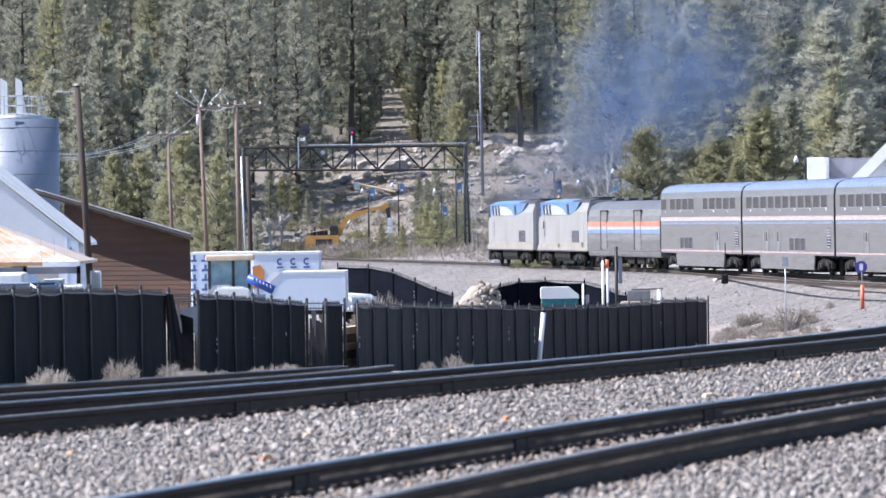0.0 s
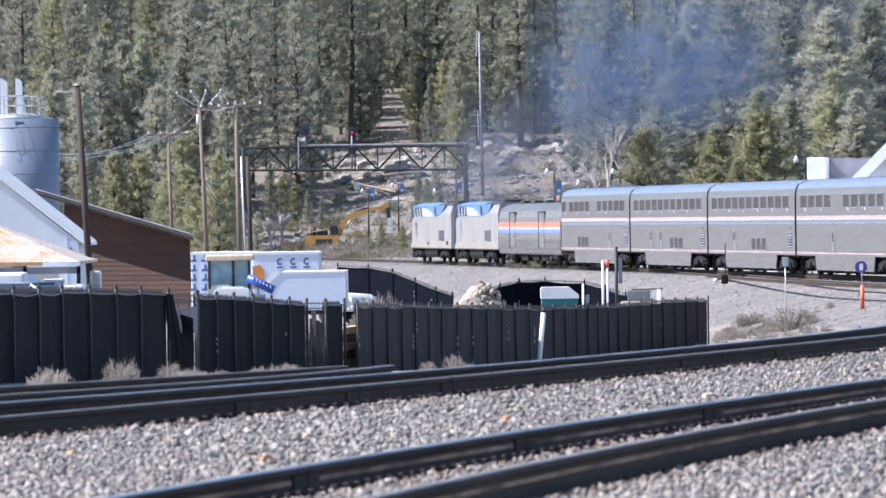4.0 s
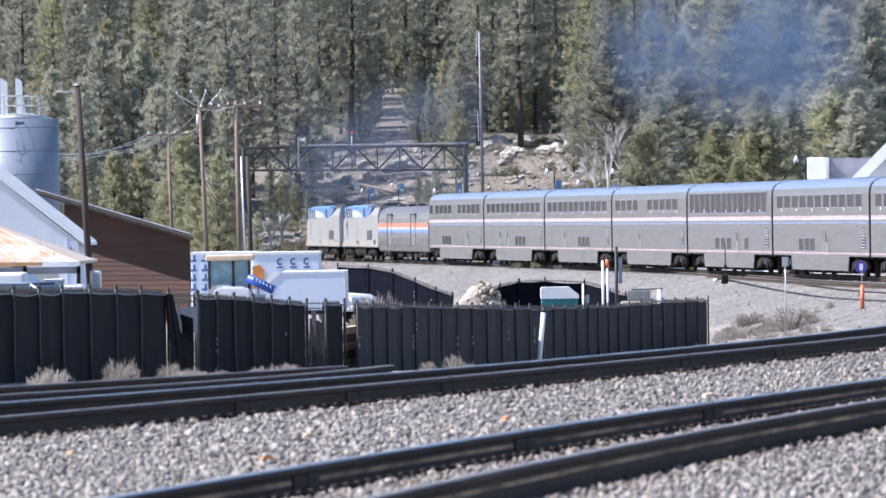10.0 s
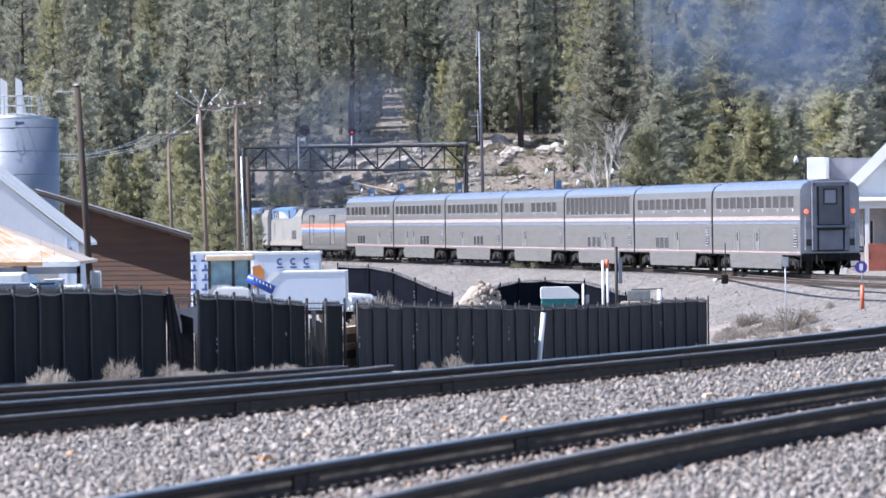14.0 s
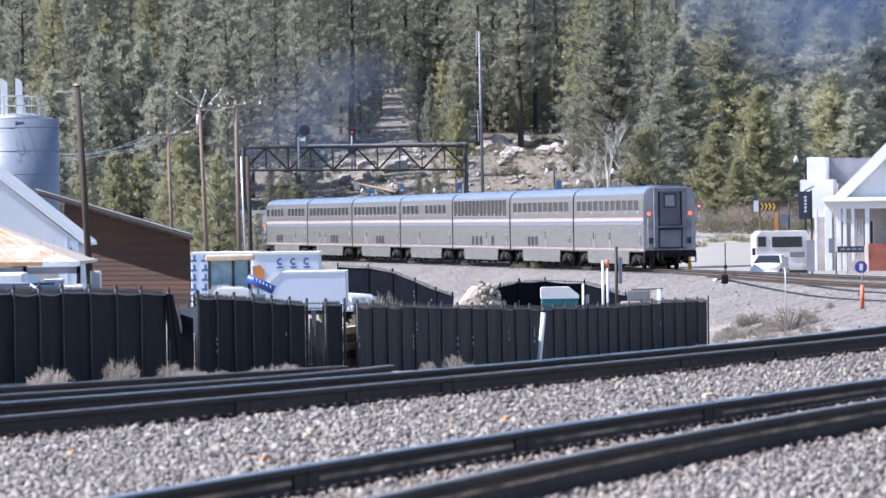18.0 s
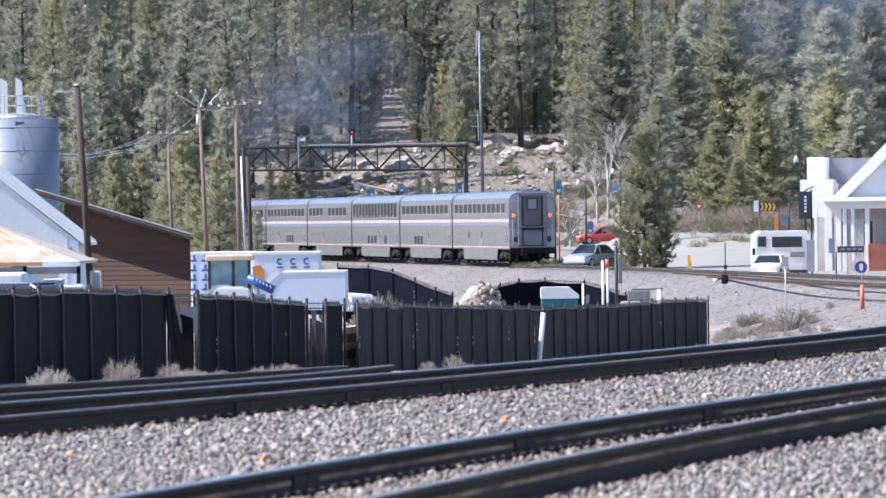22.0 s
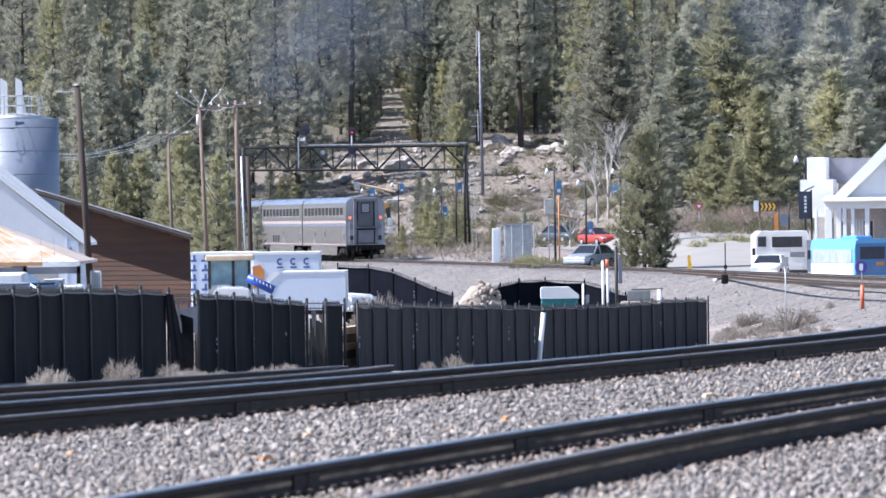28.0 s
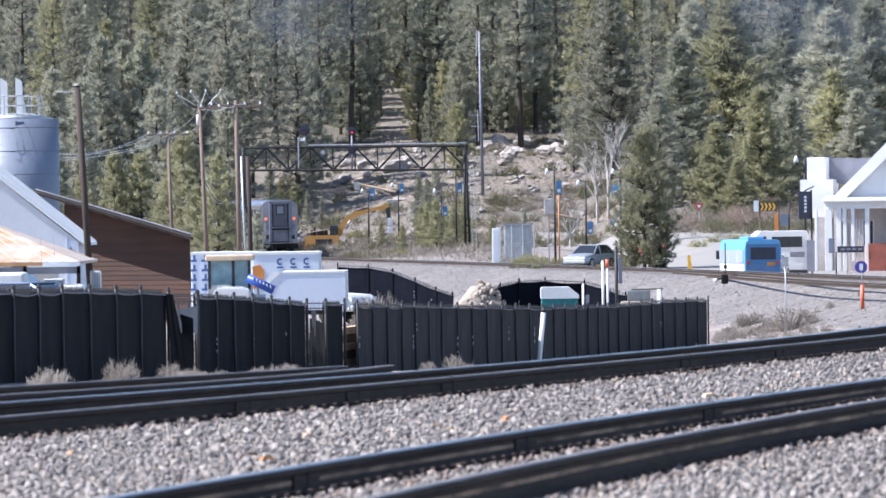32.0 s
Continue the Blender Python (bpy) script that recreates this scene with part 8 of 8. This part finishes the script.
def shrubs():
    pale = [shrub(24 + k, M_PALEBRUSH, "pale dry bunch grass and brush at the fence foot") for k in range(2)]
    gold = [shrub(26 + k, M_GOLD, "yellow-green sage shrub beside the street") for k in range(2)]
    dry = [shrub(20 + k, M_BRUSH, "dry pale grey-brown brush on bare soil") for k in range(2)]
    red = [shrub(34 + k, M_REDBRUSH, "tall reddish-brown leafless brush beyond the street", n=150) for k in range(2)]
    sage = [shrub(30 + k, M_SAGE, "olive-brown sage shrub on dry soil") for k in range(3)]
    rng = random.Random(9)
    plants = []
    # pale brush at the foot of the fences
    for s, y, r in ((85, 131, 0.42), (65, 130, 0.3), (105, 132, 0.28), (213, 141, 0.45), (300, 148, 0.36), (352, 155, 0.3), (385, 158, 0.26), (456, 166, 0.3), (490, 168, 0.32), (510, 169, 0.36), (525, 170, 0.25),                     (755, 200, 0.3), (800, 204, 0.4), (825, 206, 0.3), (1222, 262, 0.5), (1240, 264, 0.45), (1262, 268, 0.4), (335, 156, 0.3), (6, 124, 0.3)):
        plants.append((pale, s, y - 11 - 0.03 * (y - 130), r * 0.95))
    # scrub on the bank towards the right
    for _ in range(26):
        plants.append((pale if rng.random() < 0.55 else dry, rng.uniform(1270, 1470), rng.uniform(276, 300), rng.uniform(0.25, 0.5)))
    for s, y, r in ((1330, 303, 0.6), (1315, 303, 0.45), (1395, 290, 0.8), (1365, 292, 0.6), (1420, 291, 0.7), (770, 330, 0.5), (690, 295, 0.5), (655, 300, 0.5)):
        plants.append((dry if s > 1300 else sage, s, y, r * (1.45 if s > 1300 else 1.0)))
    # hillside
    for _ in range(95):
        plants.append((sage if rng.random() < 0.75 else dry, rng.uniform(480, 1080), rng.uniform(560, 700), rng.uniform(0.6, 1.7)))
    for _ in range(22):
        plants.append((dry, rng.uniform(580, 730), rng.uniform(552, 575), rng.uniform(0.4, 0.7)))
    for _ in range(36):
        plants.append((gold if rng.random() < 0.4 else sage, rng.uniform(600, 880), rng.uniform(535, 620), rng.uniform(0.6, 1.2)))
    for _ in range(70):
        plants.append((dry if rng.random() < 0.7 else sage, rng.uniform(585, 880), rng.uniform(545, 604), rng.uniform(0.5, 1.0)))
    for _ in range(46):
        plants.append((sage if rng.random() < 0.6 else dry, rng.uniform(870, 1090), rng.uniform(606, 640), rng.uniform(0.7, 1.5)))
    for _ in range(60):
        plants.append((red if rng.random() < 0.6 else dry, rng.uniform(1190, 1420), rng.uniform(512, 548), rng.uniform(1.0, 2.1)))
    for _ in range(40):
        plants.append((sage, rng.uniform(1180, 1430), rng.uniform(500, 545), rng.uniform(0.6, 1.6)))
    for _ in range(16):
        plants.append((sage, rng.uniform(890, 1090), rng.uniform(415, 440), rng.uniform(0.35, 0.6)))
    # golden shrubs on the near side of the street, weeds by the white pickup
    for s, y, r in ((918, 462, 0.8), (935, 458, 0.9), (952, 456, 0.8), (985, 452, 0.7), (1003, 450, 0.8), (1022, 446, 0.7), (1050, 440, 0.8), (1068, 434, 1.0), (1085, 430, 0.8), (965, 462, 0.9), (1030, 452, 0.9), (1040, 446, 0.7), (1235, 470, 0.8), (1265, 478, 0.8), (1300, 480, 0.9), (1345, 482, 0.8), (1320, 476, 0.7)):
        plants.append((gold, s, y, r))
    for s, y, r in ((642, 203, 0.45), (651, 203.4, 0.6), (660, 202.6, 0.7), (668, 203.2, 0.75), (677, 202.8, 0.6), (686, 203.4, 0.55), (698, 206, 0.5), (708, 208, 0.4)):
        plants.append((pale, s, y, r))
    far = {"dry_brush": [], "sage_shrub": [], "golden_shrub": [], "reddish_twigs": []}
    for kinds, s, y, r in plants:
        x = at_px(s, y)
        if y > 500:
            me = next(o for o in rng.choice(kinds).children if o.name.startswith("foliage")).data
            co = np.empty(len(me.vertices) * 3)
            me.vertices.foreach_get("co", co)
            a = rng.uniform(0, 6.283)
            turn = np.array(((math.cos(a), math.sin(a), 0), (-math.sin(a), math.cos(a), 0), (0, 0, rng.uniform(0.8, 1.2))))
            far[me.materials[0].name].append(co.reshape(-1, 3) @ turn * r + np.array((x, y, ground_z(x, y))))
            continue
        ob = copy_thing(rng.choice(kinds), pose(x, y, ground_z(x, y), 0, 0, rng.uniform(0, 360)))
        ob.scale = (r, r, r * rng.uniform(0.8, 1.2) * (1.4 if kinds is pale else 1.0))
    for kind, label in (("dry_brush", "dry pale grey-brown brush scattered over the far slope"), ("sage_shrub", "olive-brown sage scattered over the far slope"),
                        ("golden_shrub", "yellow-green shrubs at the foot of the far slope"), ("reddish_twigs", "tall reddish-brown leafless brush beyond the street")):
        if far[kind]:
            tagged(new("far_" + kind, mesh_of("far_" + kind, np.concatenate(far[kind]), bpy.data.materials[kind])), label, "brush", kind="stuff")
    for p in dry + sage + pale + gold + red:
        for o in (*p.children_recursive, p):
            bpy.data.objects.remove(o)


shrubs()
for proto, _ in KINDS.values():
    for o in (*proto.children_recursive, proto):
        bpy.data.objects.remove(o)


# ---- loose brush, litter and small stones that cover the slopes ----
def litter():
    rng = np.random.default_rng(12)
    spots, outs = [], []
    zones = ((900, 560, 900, 470, 600), (1900, 470, 1110, 556, 720), (300, 1150, 1560, 490, 620), (250, 570, 760, 545, 580))
    for n, a, b, y0, y1 in zones:
        for _ in range(n):
            y = rng.uniform(y0, y1)
            x = at_px(rng.uniform(a, b), y)
            if x - main_x(min(y, 640)) < 4.5 and y > 310 and y < 600:
                continue
            g = ground_z(x, y)
            for _ in range(3):
                spots.append((x + rng.normal(0, 0.5), y + rng.normal(0, 0.5), g + abs(rng.normal(0, 0.2))))
                outs.append((0, 0, 0.8))
    tagged(new("hillside_brush", mesh_of("hillside_brush", tufts(spots, outs, rng, 0.42, 5, 0.028), M_BRUSH)), "tangled dry brush and twigs over the slope", "brush", kind="stuff")
    stones_bm = bmesh.new()
    rr = random.Random(3)
    for _ in range(420):
        y = rr.uniform(560, 700)
        x = at_px(rr.uniform(500, 1060), y)
        r = rr.uniform(0.12, 0.38)
        if x - main_x(min(y, 640)) < 5 and y < 600:
            continue
        blob(stones_bm, (x, y, ground_z(x, y) + r * 0.3), (r * 1.2, r, r * 0.8), 0.4, 1, rr.uniform(0, 90))
    tagged(part("hillside_rubble", stones_bm, M_ROCK), "scattered pale granite rubble on the slope", "rubble", kind="stuff")


litter()


def log(p, q, r, label):
    p, q = Vector(p), Vector(q)
    t = thing("fallen_log", label, "log", p)
    wpart("stem", bar(p, q, r, r * 0.7, 8), M_WOODPOLE, t)


log((5.6, 704, 9.4), (9.92, 704, 9.4), 0.28, "fallen pale log lying across the slope")
log((8.59, 560, 1.87), (11.55, 556, 1.05), 0.12, "thin fallen log on the slope")


# ---- ballast stones round the tracks by the camera ----
def stones():
    rng = np.random.default_rng(4)
    n = 92000
    # denser near the camera, where stones can be told apart
    y = 31.0 + (92 - 31.0) * rng.random(n) ** 1.5
    half = 0.071 * y
    x = rng.uniform(-1, 1, n) * half
    z = np.full(n, -0.165)
    s = np.minimum(np.exp(rng.normal(-4.36, 0.42, n)), 0.032)
    for line in (RAIL_A, RAIL_B, RAIL_C, RAIL_D):
        lx = np.array([line(v) for v in y])
        near = np.abs(x - lx) < 0.15
        z[near] -= 5
    keep = (z > -1) & (y < 64.0 + 3.1 * x)
    x, y, z, s = x[keep], y[keep], z[keep], s[keep]
    close = np.min([np.abs(x - np.array([line(v) for v in y])) for line in (RAIL_A, RAIL_B, RAIL_C, RAIL_D)], axis=0)
    rusty = (close < 0.45) & (rng.random(len(x)) < 0.75 - 1.2 * close)
    octa = np.array(((1, 0, 0), (-1, 0, 0), (0, 1, 0), (0, -1, 0), (0, 0, 1), (0, 0, -1)), dtype=float)
    tri = np.array(((0, 2, 4), (2, 1, 4), (1, 3, 4), (3, 0, 4), (2, 0, 5), (1, 2, 5), (3, 1, 5), (0, 3, 5)))
    for mask, material, name, label in ((~rusty, M_STONE, "ballast_stones", "loose grey crushed-stone ballast between the rails"),
                                        (rusty, M_RUSTSTONE, "rusty_stones", "rust-stained brown ballast stones along the rails")):
        px, py, pz, size = x[mask], y[mask], z[mask], s[mask]
        n = len(px)
        v = (octa[None] + rng.normal(0, 0.28, (n, 6, 3))) * size[:, None, None] * rng.uniform(0.65, 1.25, (n, 1, 3))
        ang = rng.uniform(0, 6.283, (n, 3))
        for i, (a, b) in enumerate(((0, 1), (1, 2), (0, 2))):
            c, d = np.cos(ang[:, i])[:, None], np.sin(ang[:, i])[:, None]
            va, vb = v[:, :, a] * c - v[:, :, b] * d, v[:, :, a] * d + v[:, :, b] * c
            v[:, :, a], v[:, :, b] = va, vb
        v += np.stack((px, py, pz + size * 0.35), 1)[:, None, :]
        f = (tri[None] + (np.arange(n) * 6)[:, None, None]).reshape(-1, 3)
        me = bpy.data.meshes.new(name)
        me.vertices.add(n * 6)
        me.vertices.foreach_set("co", v.astype(np.float32).ravel())
        me.loops.add(len(f) * 3)
        me.loops.foreach_set("vertex_index", f.astype(np.int32).ravel())
        me.polygons.add(len(f))
        me.polygons.foreach_set("loop_start", np.arange(0, len(f) * 3, 3, dtype=np.int32))
        me.materials.append(material)
        me.update()
        me.validate()
        tagged(new(name, me), label, "gravel", kind="stuff")


def wood_chips():
    """Splintered bits of tie and dry leaves on the ballast."""
    rng = random.Random(31)
    for x, y, ln, m, words in ((0.47, 50.2, 0.10, M_ORANGE, "bright orange splinter of wood on the ballast"), (-1.32, 43.4, 0.16, M_WOODPOLE, "brown splinter of tie wood on the ballast"),
                               (-1.18, 42.6, 0.09, M_ORANGE, "bright orange splinter of wood on the ballast"), (-1.0, 47.1, 0.08, M_TAN, "pale tan wood chip on the ballast"),
                               (-1.06, 55.0, 0.12, M_TAN, "pale tan wood chip on the ballast"), (1.25, 46.0, 0.10, M_WOODPOLE, "brown splinter of tie wood on the ballast"),
                               (2.3, 56.0, 0.14, M_TAN, "pale tan wood chip on the ballast"), (2.9, 38.0, 0.09, M_TAN, "pale tan wood chip on the ballast")):
        chip = slab([(-ln / 2, 0), (ln * 0.4, 0), (ln / 2, 0.012), (ln * 0.2, 0.03), (-ln * 0.4, 0.022)], -0.018, 0.018)
        ob = part("wood_chip", chip, m)
        ob.matrix_basis = pose(x, y, -0.148, rng.uniform(-12, 12), rng.uniform(-8, 8), rng.uniform(0, 180))
        tagged(ob, words, "wood chip", "wood chips on the ballast")


wood_chips()
stones()


def bank_stones():
    rng = np.random.default_rng(21)
    n = 22000
    y = rng.uniform(270, 520, n)
    mx = np.array([main_x(v) for v in y])
    off = -1.2 - 22 * rng.random(n) ** 1.3
    x = mx + off
    z = np.array([ground_z(a, b) for a, b in zip(x, y)])
    s = np.exp(rng.normal(-3.75, 0.45, n))
    octa = np.array(((1, 0, 0), (-1, 0, 0), (0, 1, 0), (0, -1, 0), (0, 0, 1), (0, 0, -1)), dtype=float)
    tri = np.array(((0, 2, 4), (2, 1, 4), (1, 3, 4), (3, 0, 4), (2, 0, 5), (1, 2, 5), (3, 1, 5), (0, 3, 5)))
    v = octa[None] * rng.uniform(0.5, 1.2, (n, 6, 1)) * s[:, None, None] * rng.uniform(0.6, 1.3, (n, 1, 3)) + np.stack((x, y, z + 0.3 * s), 1)[:, None, :]
    verts = v[:, tri.ravel(), :].reshape(-1, 3)
    tagged(new("bank_stones", mesh_of("bank_stones", verts, M_STONE2)), "loose grey stones on the bank of the main line", "gravel", kind="stuff")


M_STONE2 = mat("bank_stone", (0.21, 0.192, 0.182), 0.9, island=0.45, vary=0.3, scale=0.7, fine=3.0)
bank_stones()


# ---- exhaust smoke, in soft rigid puffs ----
def puff(name, radius, wide, tall, material, seed, label):
    bm = bmesh.new()
    blob(bm, (0, 0, 0), (1.0, 0.25, 1.0), 0.12, 3, seed)
    bmesh.ops.delete(bm, geom=[v for v in bm.verts if v.co.y > 0.02], context="VERTS")
    ob = part(name, bm, material)
    for p in ob.data.polygons:
        p.use_smooth = True
    ob.scale = (radius * wide, radius, radius * tall)
    return tagged(ob, label, "smoke", "exhaust smoke")


BLUE, THIN, SOOT = "blue-grey diesel exhaust smoke drifting before the pines", "thin blue exhaust haze drifting before the pines", "dark grey exhaust smoke above the locomotives"


# ---- what moves ----
SMOKE = [
    (8.6, 1.1, 1.0, M_SMOKE, BLUE, ((0.0, (15.99, 520, 13.68)), (3.0, (15.09, 520, 14.61)), (6.0, (19.38, 525, 14.9)), (13.0, (27.04, 530, 17.02)), (22.0, (33.34, 540, 24.81)), (32.0, (38.01, 550, 39.66)))),
    (7.4, 1.0, 0.9, M_SMOKE, BLUE, ((0.0, (19.44, 515, 12.61)), (3.0, (20.1, 520, 13.62)), (6.0, (23.53, 525, 14.62)), (13.0, (30.75, 530, 16.5)), (22.0, (37.14, 540, 25.71)), (32.0, (41.87, 550, 39.61)))),
    (6.0, 0.8, 1.3, M_SMOKE, BLUE, ((0.0, (12.6, 505, 9.82)), (3.0, (10.86, 515, 12.73)), (6.0, (13.4, 525, 14.76)), (13.0, (18.68, 530, 18.07)), (22.0, (24.85, 540, 27.77)), (32.0, (30.3, 550, 39.77)))),
    (3.6, 0.9, 1.1, M_SMOKE_DARK, SOOT, ((0.0, (11.26, 470, 5.54)), (1.5, (9.62, 480, 6.71)), (3.0, (7.9, 490, 7.49)), (6.0, (4.44, 510, 9.58)), (9.0, (2.32, 530, 11.79)), (13.0, (2.43, 540, 16.72)), (20.0, (2.64, 550, 28.58)), (32.0, (2.97, 560, 49.7)))),
    (3.0, 1.2, 0.8, M_SMOKE_DARK, SOOT, ((0.0, (7.55, 470, 5.18)), (3.0, (5.18, 480, 5.29)), (6.0, (0.37, 515, 5.87)), (9.0, (-4.39, 545, 6.2)), (13.0, (-11.11, 570, 4.76)), (17.0, (-14.86, 580, 5.88)), (22.0, (-15.52, 590, 13.73)), (32.0, (-15.45, 600, 37.62)))),
    (7.0, 1.0, 0.9, M_SMOKE_THIN, THIN, ((0.0, (9.39, 470, 3.92)), (3.0, (7.67, 490, 6.2)), (6.0, (3.59, 520, 7.92)), (9.0, (-0.06, 545, 8.29)), (13.0, (-4.59, 575, 9.23)), (17.0, (-7.15, 580, 10.86)), (21.0, (-8.29, 590, 12.59)), (26.0, (-7.3, 600, 18.55)), (32.0, (-5.1, 610, 31.65)))),
    (8.0, 1.2, 0.9, M_SMOKE_THIN, THIN, ((0.0, (8.55, 470, 3.1)), (3.0, (6.48, 500, 4.12)), (6.0, (0.83, 520, 5.68)), (9.0, (-3.9, 545, 6.91)), (13.0, (-8.42, 560, 8.1)), (19.0, (-9.69, 580, 11.41)), (26.0, (-9.26, 590, 17.26)), (32.0, (-8.22, 600, 28.04)))),
    (5.5, 1.2, 0.9, M_SMOKE_THIN, THIN, ((0.0, (8.96, 470, 2.89)), (3.0, (7.35, 500, 3.67)), (6.0, (1.74, 525, 4.79)), (9.0, (-6.43, 555, 5.58)), (13.0, (-12.6, 570, 5.78)), (19.0, (-14.31, 580, 8.42)), (26.0, (-13.46, 590, 13.18)), (32.0, (-12.53, 600, 20.73)))),
    (13.0, 1.4, 0.8, M_SMOKE_THIN, THIN, ((0.0, (31.5, 560, 16.88)), (6.0, (32.48, 560, 16.86)), (16.0, (34.28, 565, 18.47)), (32.0, (35.13, 570, 22.11)))),
]

def motions():
    back = -(TRAIN[0][1] + TRAIN[1][1] + TRAIN[2][1])
    for vehicle, length in TRAIN:
        walk(vehicle, [(float(t), car_pose(coach_front(t) - back - length / 2)) for t in range(0, 33)])
        back += length
    # city bus: comes from beside the station and drives off along the line
    bus = [(0.0, 36.0, 318.0, 32), (24.0, 33.0, 345.0, 30), (26.5, 27.49, 360.0, 24), (27.5, 25.2, 362.0, 20), (28.5, 23.23, 364.0, 17), (29.5, 21.43, 366.0, 14),
           (30.5, 20.19, 368.0, 12), (31.5, 18.91, 370.0, 11), (32.0, 18.44, 371.0, 10)]
    walk(BUS, [(t, pose(x - 3.4 * math.sin(radians(a)), y + 3.4 * math.cos(radians(a)), -2.6, 0, 0, a)) for t, x, y, a in bus])
    # two cars come from behind the bushy pine, turn round by the hut and drive back
    red = [(0.0, 1142, 545, -85), (20.2, 1140, 545, -85), (21.0, 1105, 548, -82), (22.0, 1065, 552, -80), (23.0, 1030, 558, -85), (23.5, 1006, 562, -120), (24.0, 987, 568, -145), (24.5, 977, 574, -165), (25.0, 968, 580, -182),
           (25.8, 968, 588, -235), (26.5, 985, 588, -290), (27.5, 1039, 566, -325), (28.0, 1058, 552, -330), (29.0, 1086, 530, -328), (30.0, 1125, 505, -332), (31.0, 1148, 482, -345), (32.0, 1157, 465, -350)]
    dark = [(0.0, 1146, 556, -85), (23.8, 1142, 556, -85), (24.5, 1075, 560, -82), (25.0, 1050, 564, -88), (25.5, 1022, 570, -130), (26.2, 985, 580, -180), (26.8, 968, 588, -250), (27.5, 977, 584, -320), (28.0, 994, 578, -325),
            (28.5, 1010, 574, -325), (29.0, 1030, 570, -323), (30.0, 1064, 564, -325), (31.0, 1095, 556, -318), (32.0, 1125, 550, -308)]
    for vehicle, rows in ((RED_A, red), (DARK_A, dark)):
        walk(vehicle, [(t, street_spot(at_px(b, y), y, a)) for t, b, y, a in rows])
    # smoke: puffs rise from the locomotives, trail behind them and lift away
    for radius, wide, tall, material, label, rows in SMOKE:
        ob = puff("smoke_puff", radius, wide, tall, material, radius * 7 + wide, label)
        walk(ob, [(t, pose(*p)) for t, p in rows])


motions()
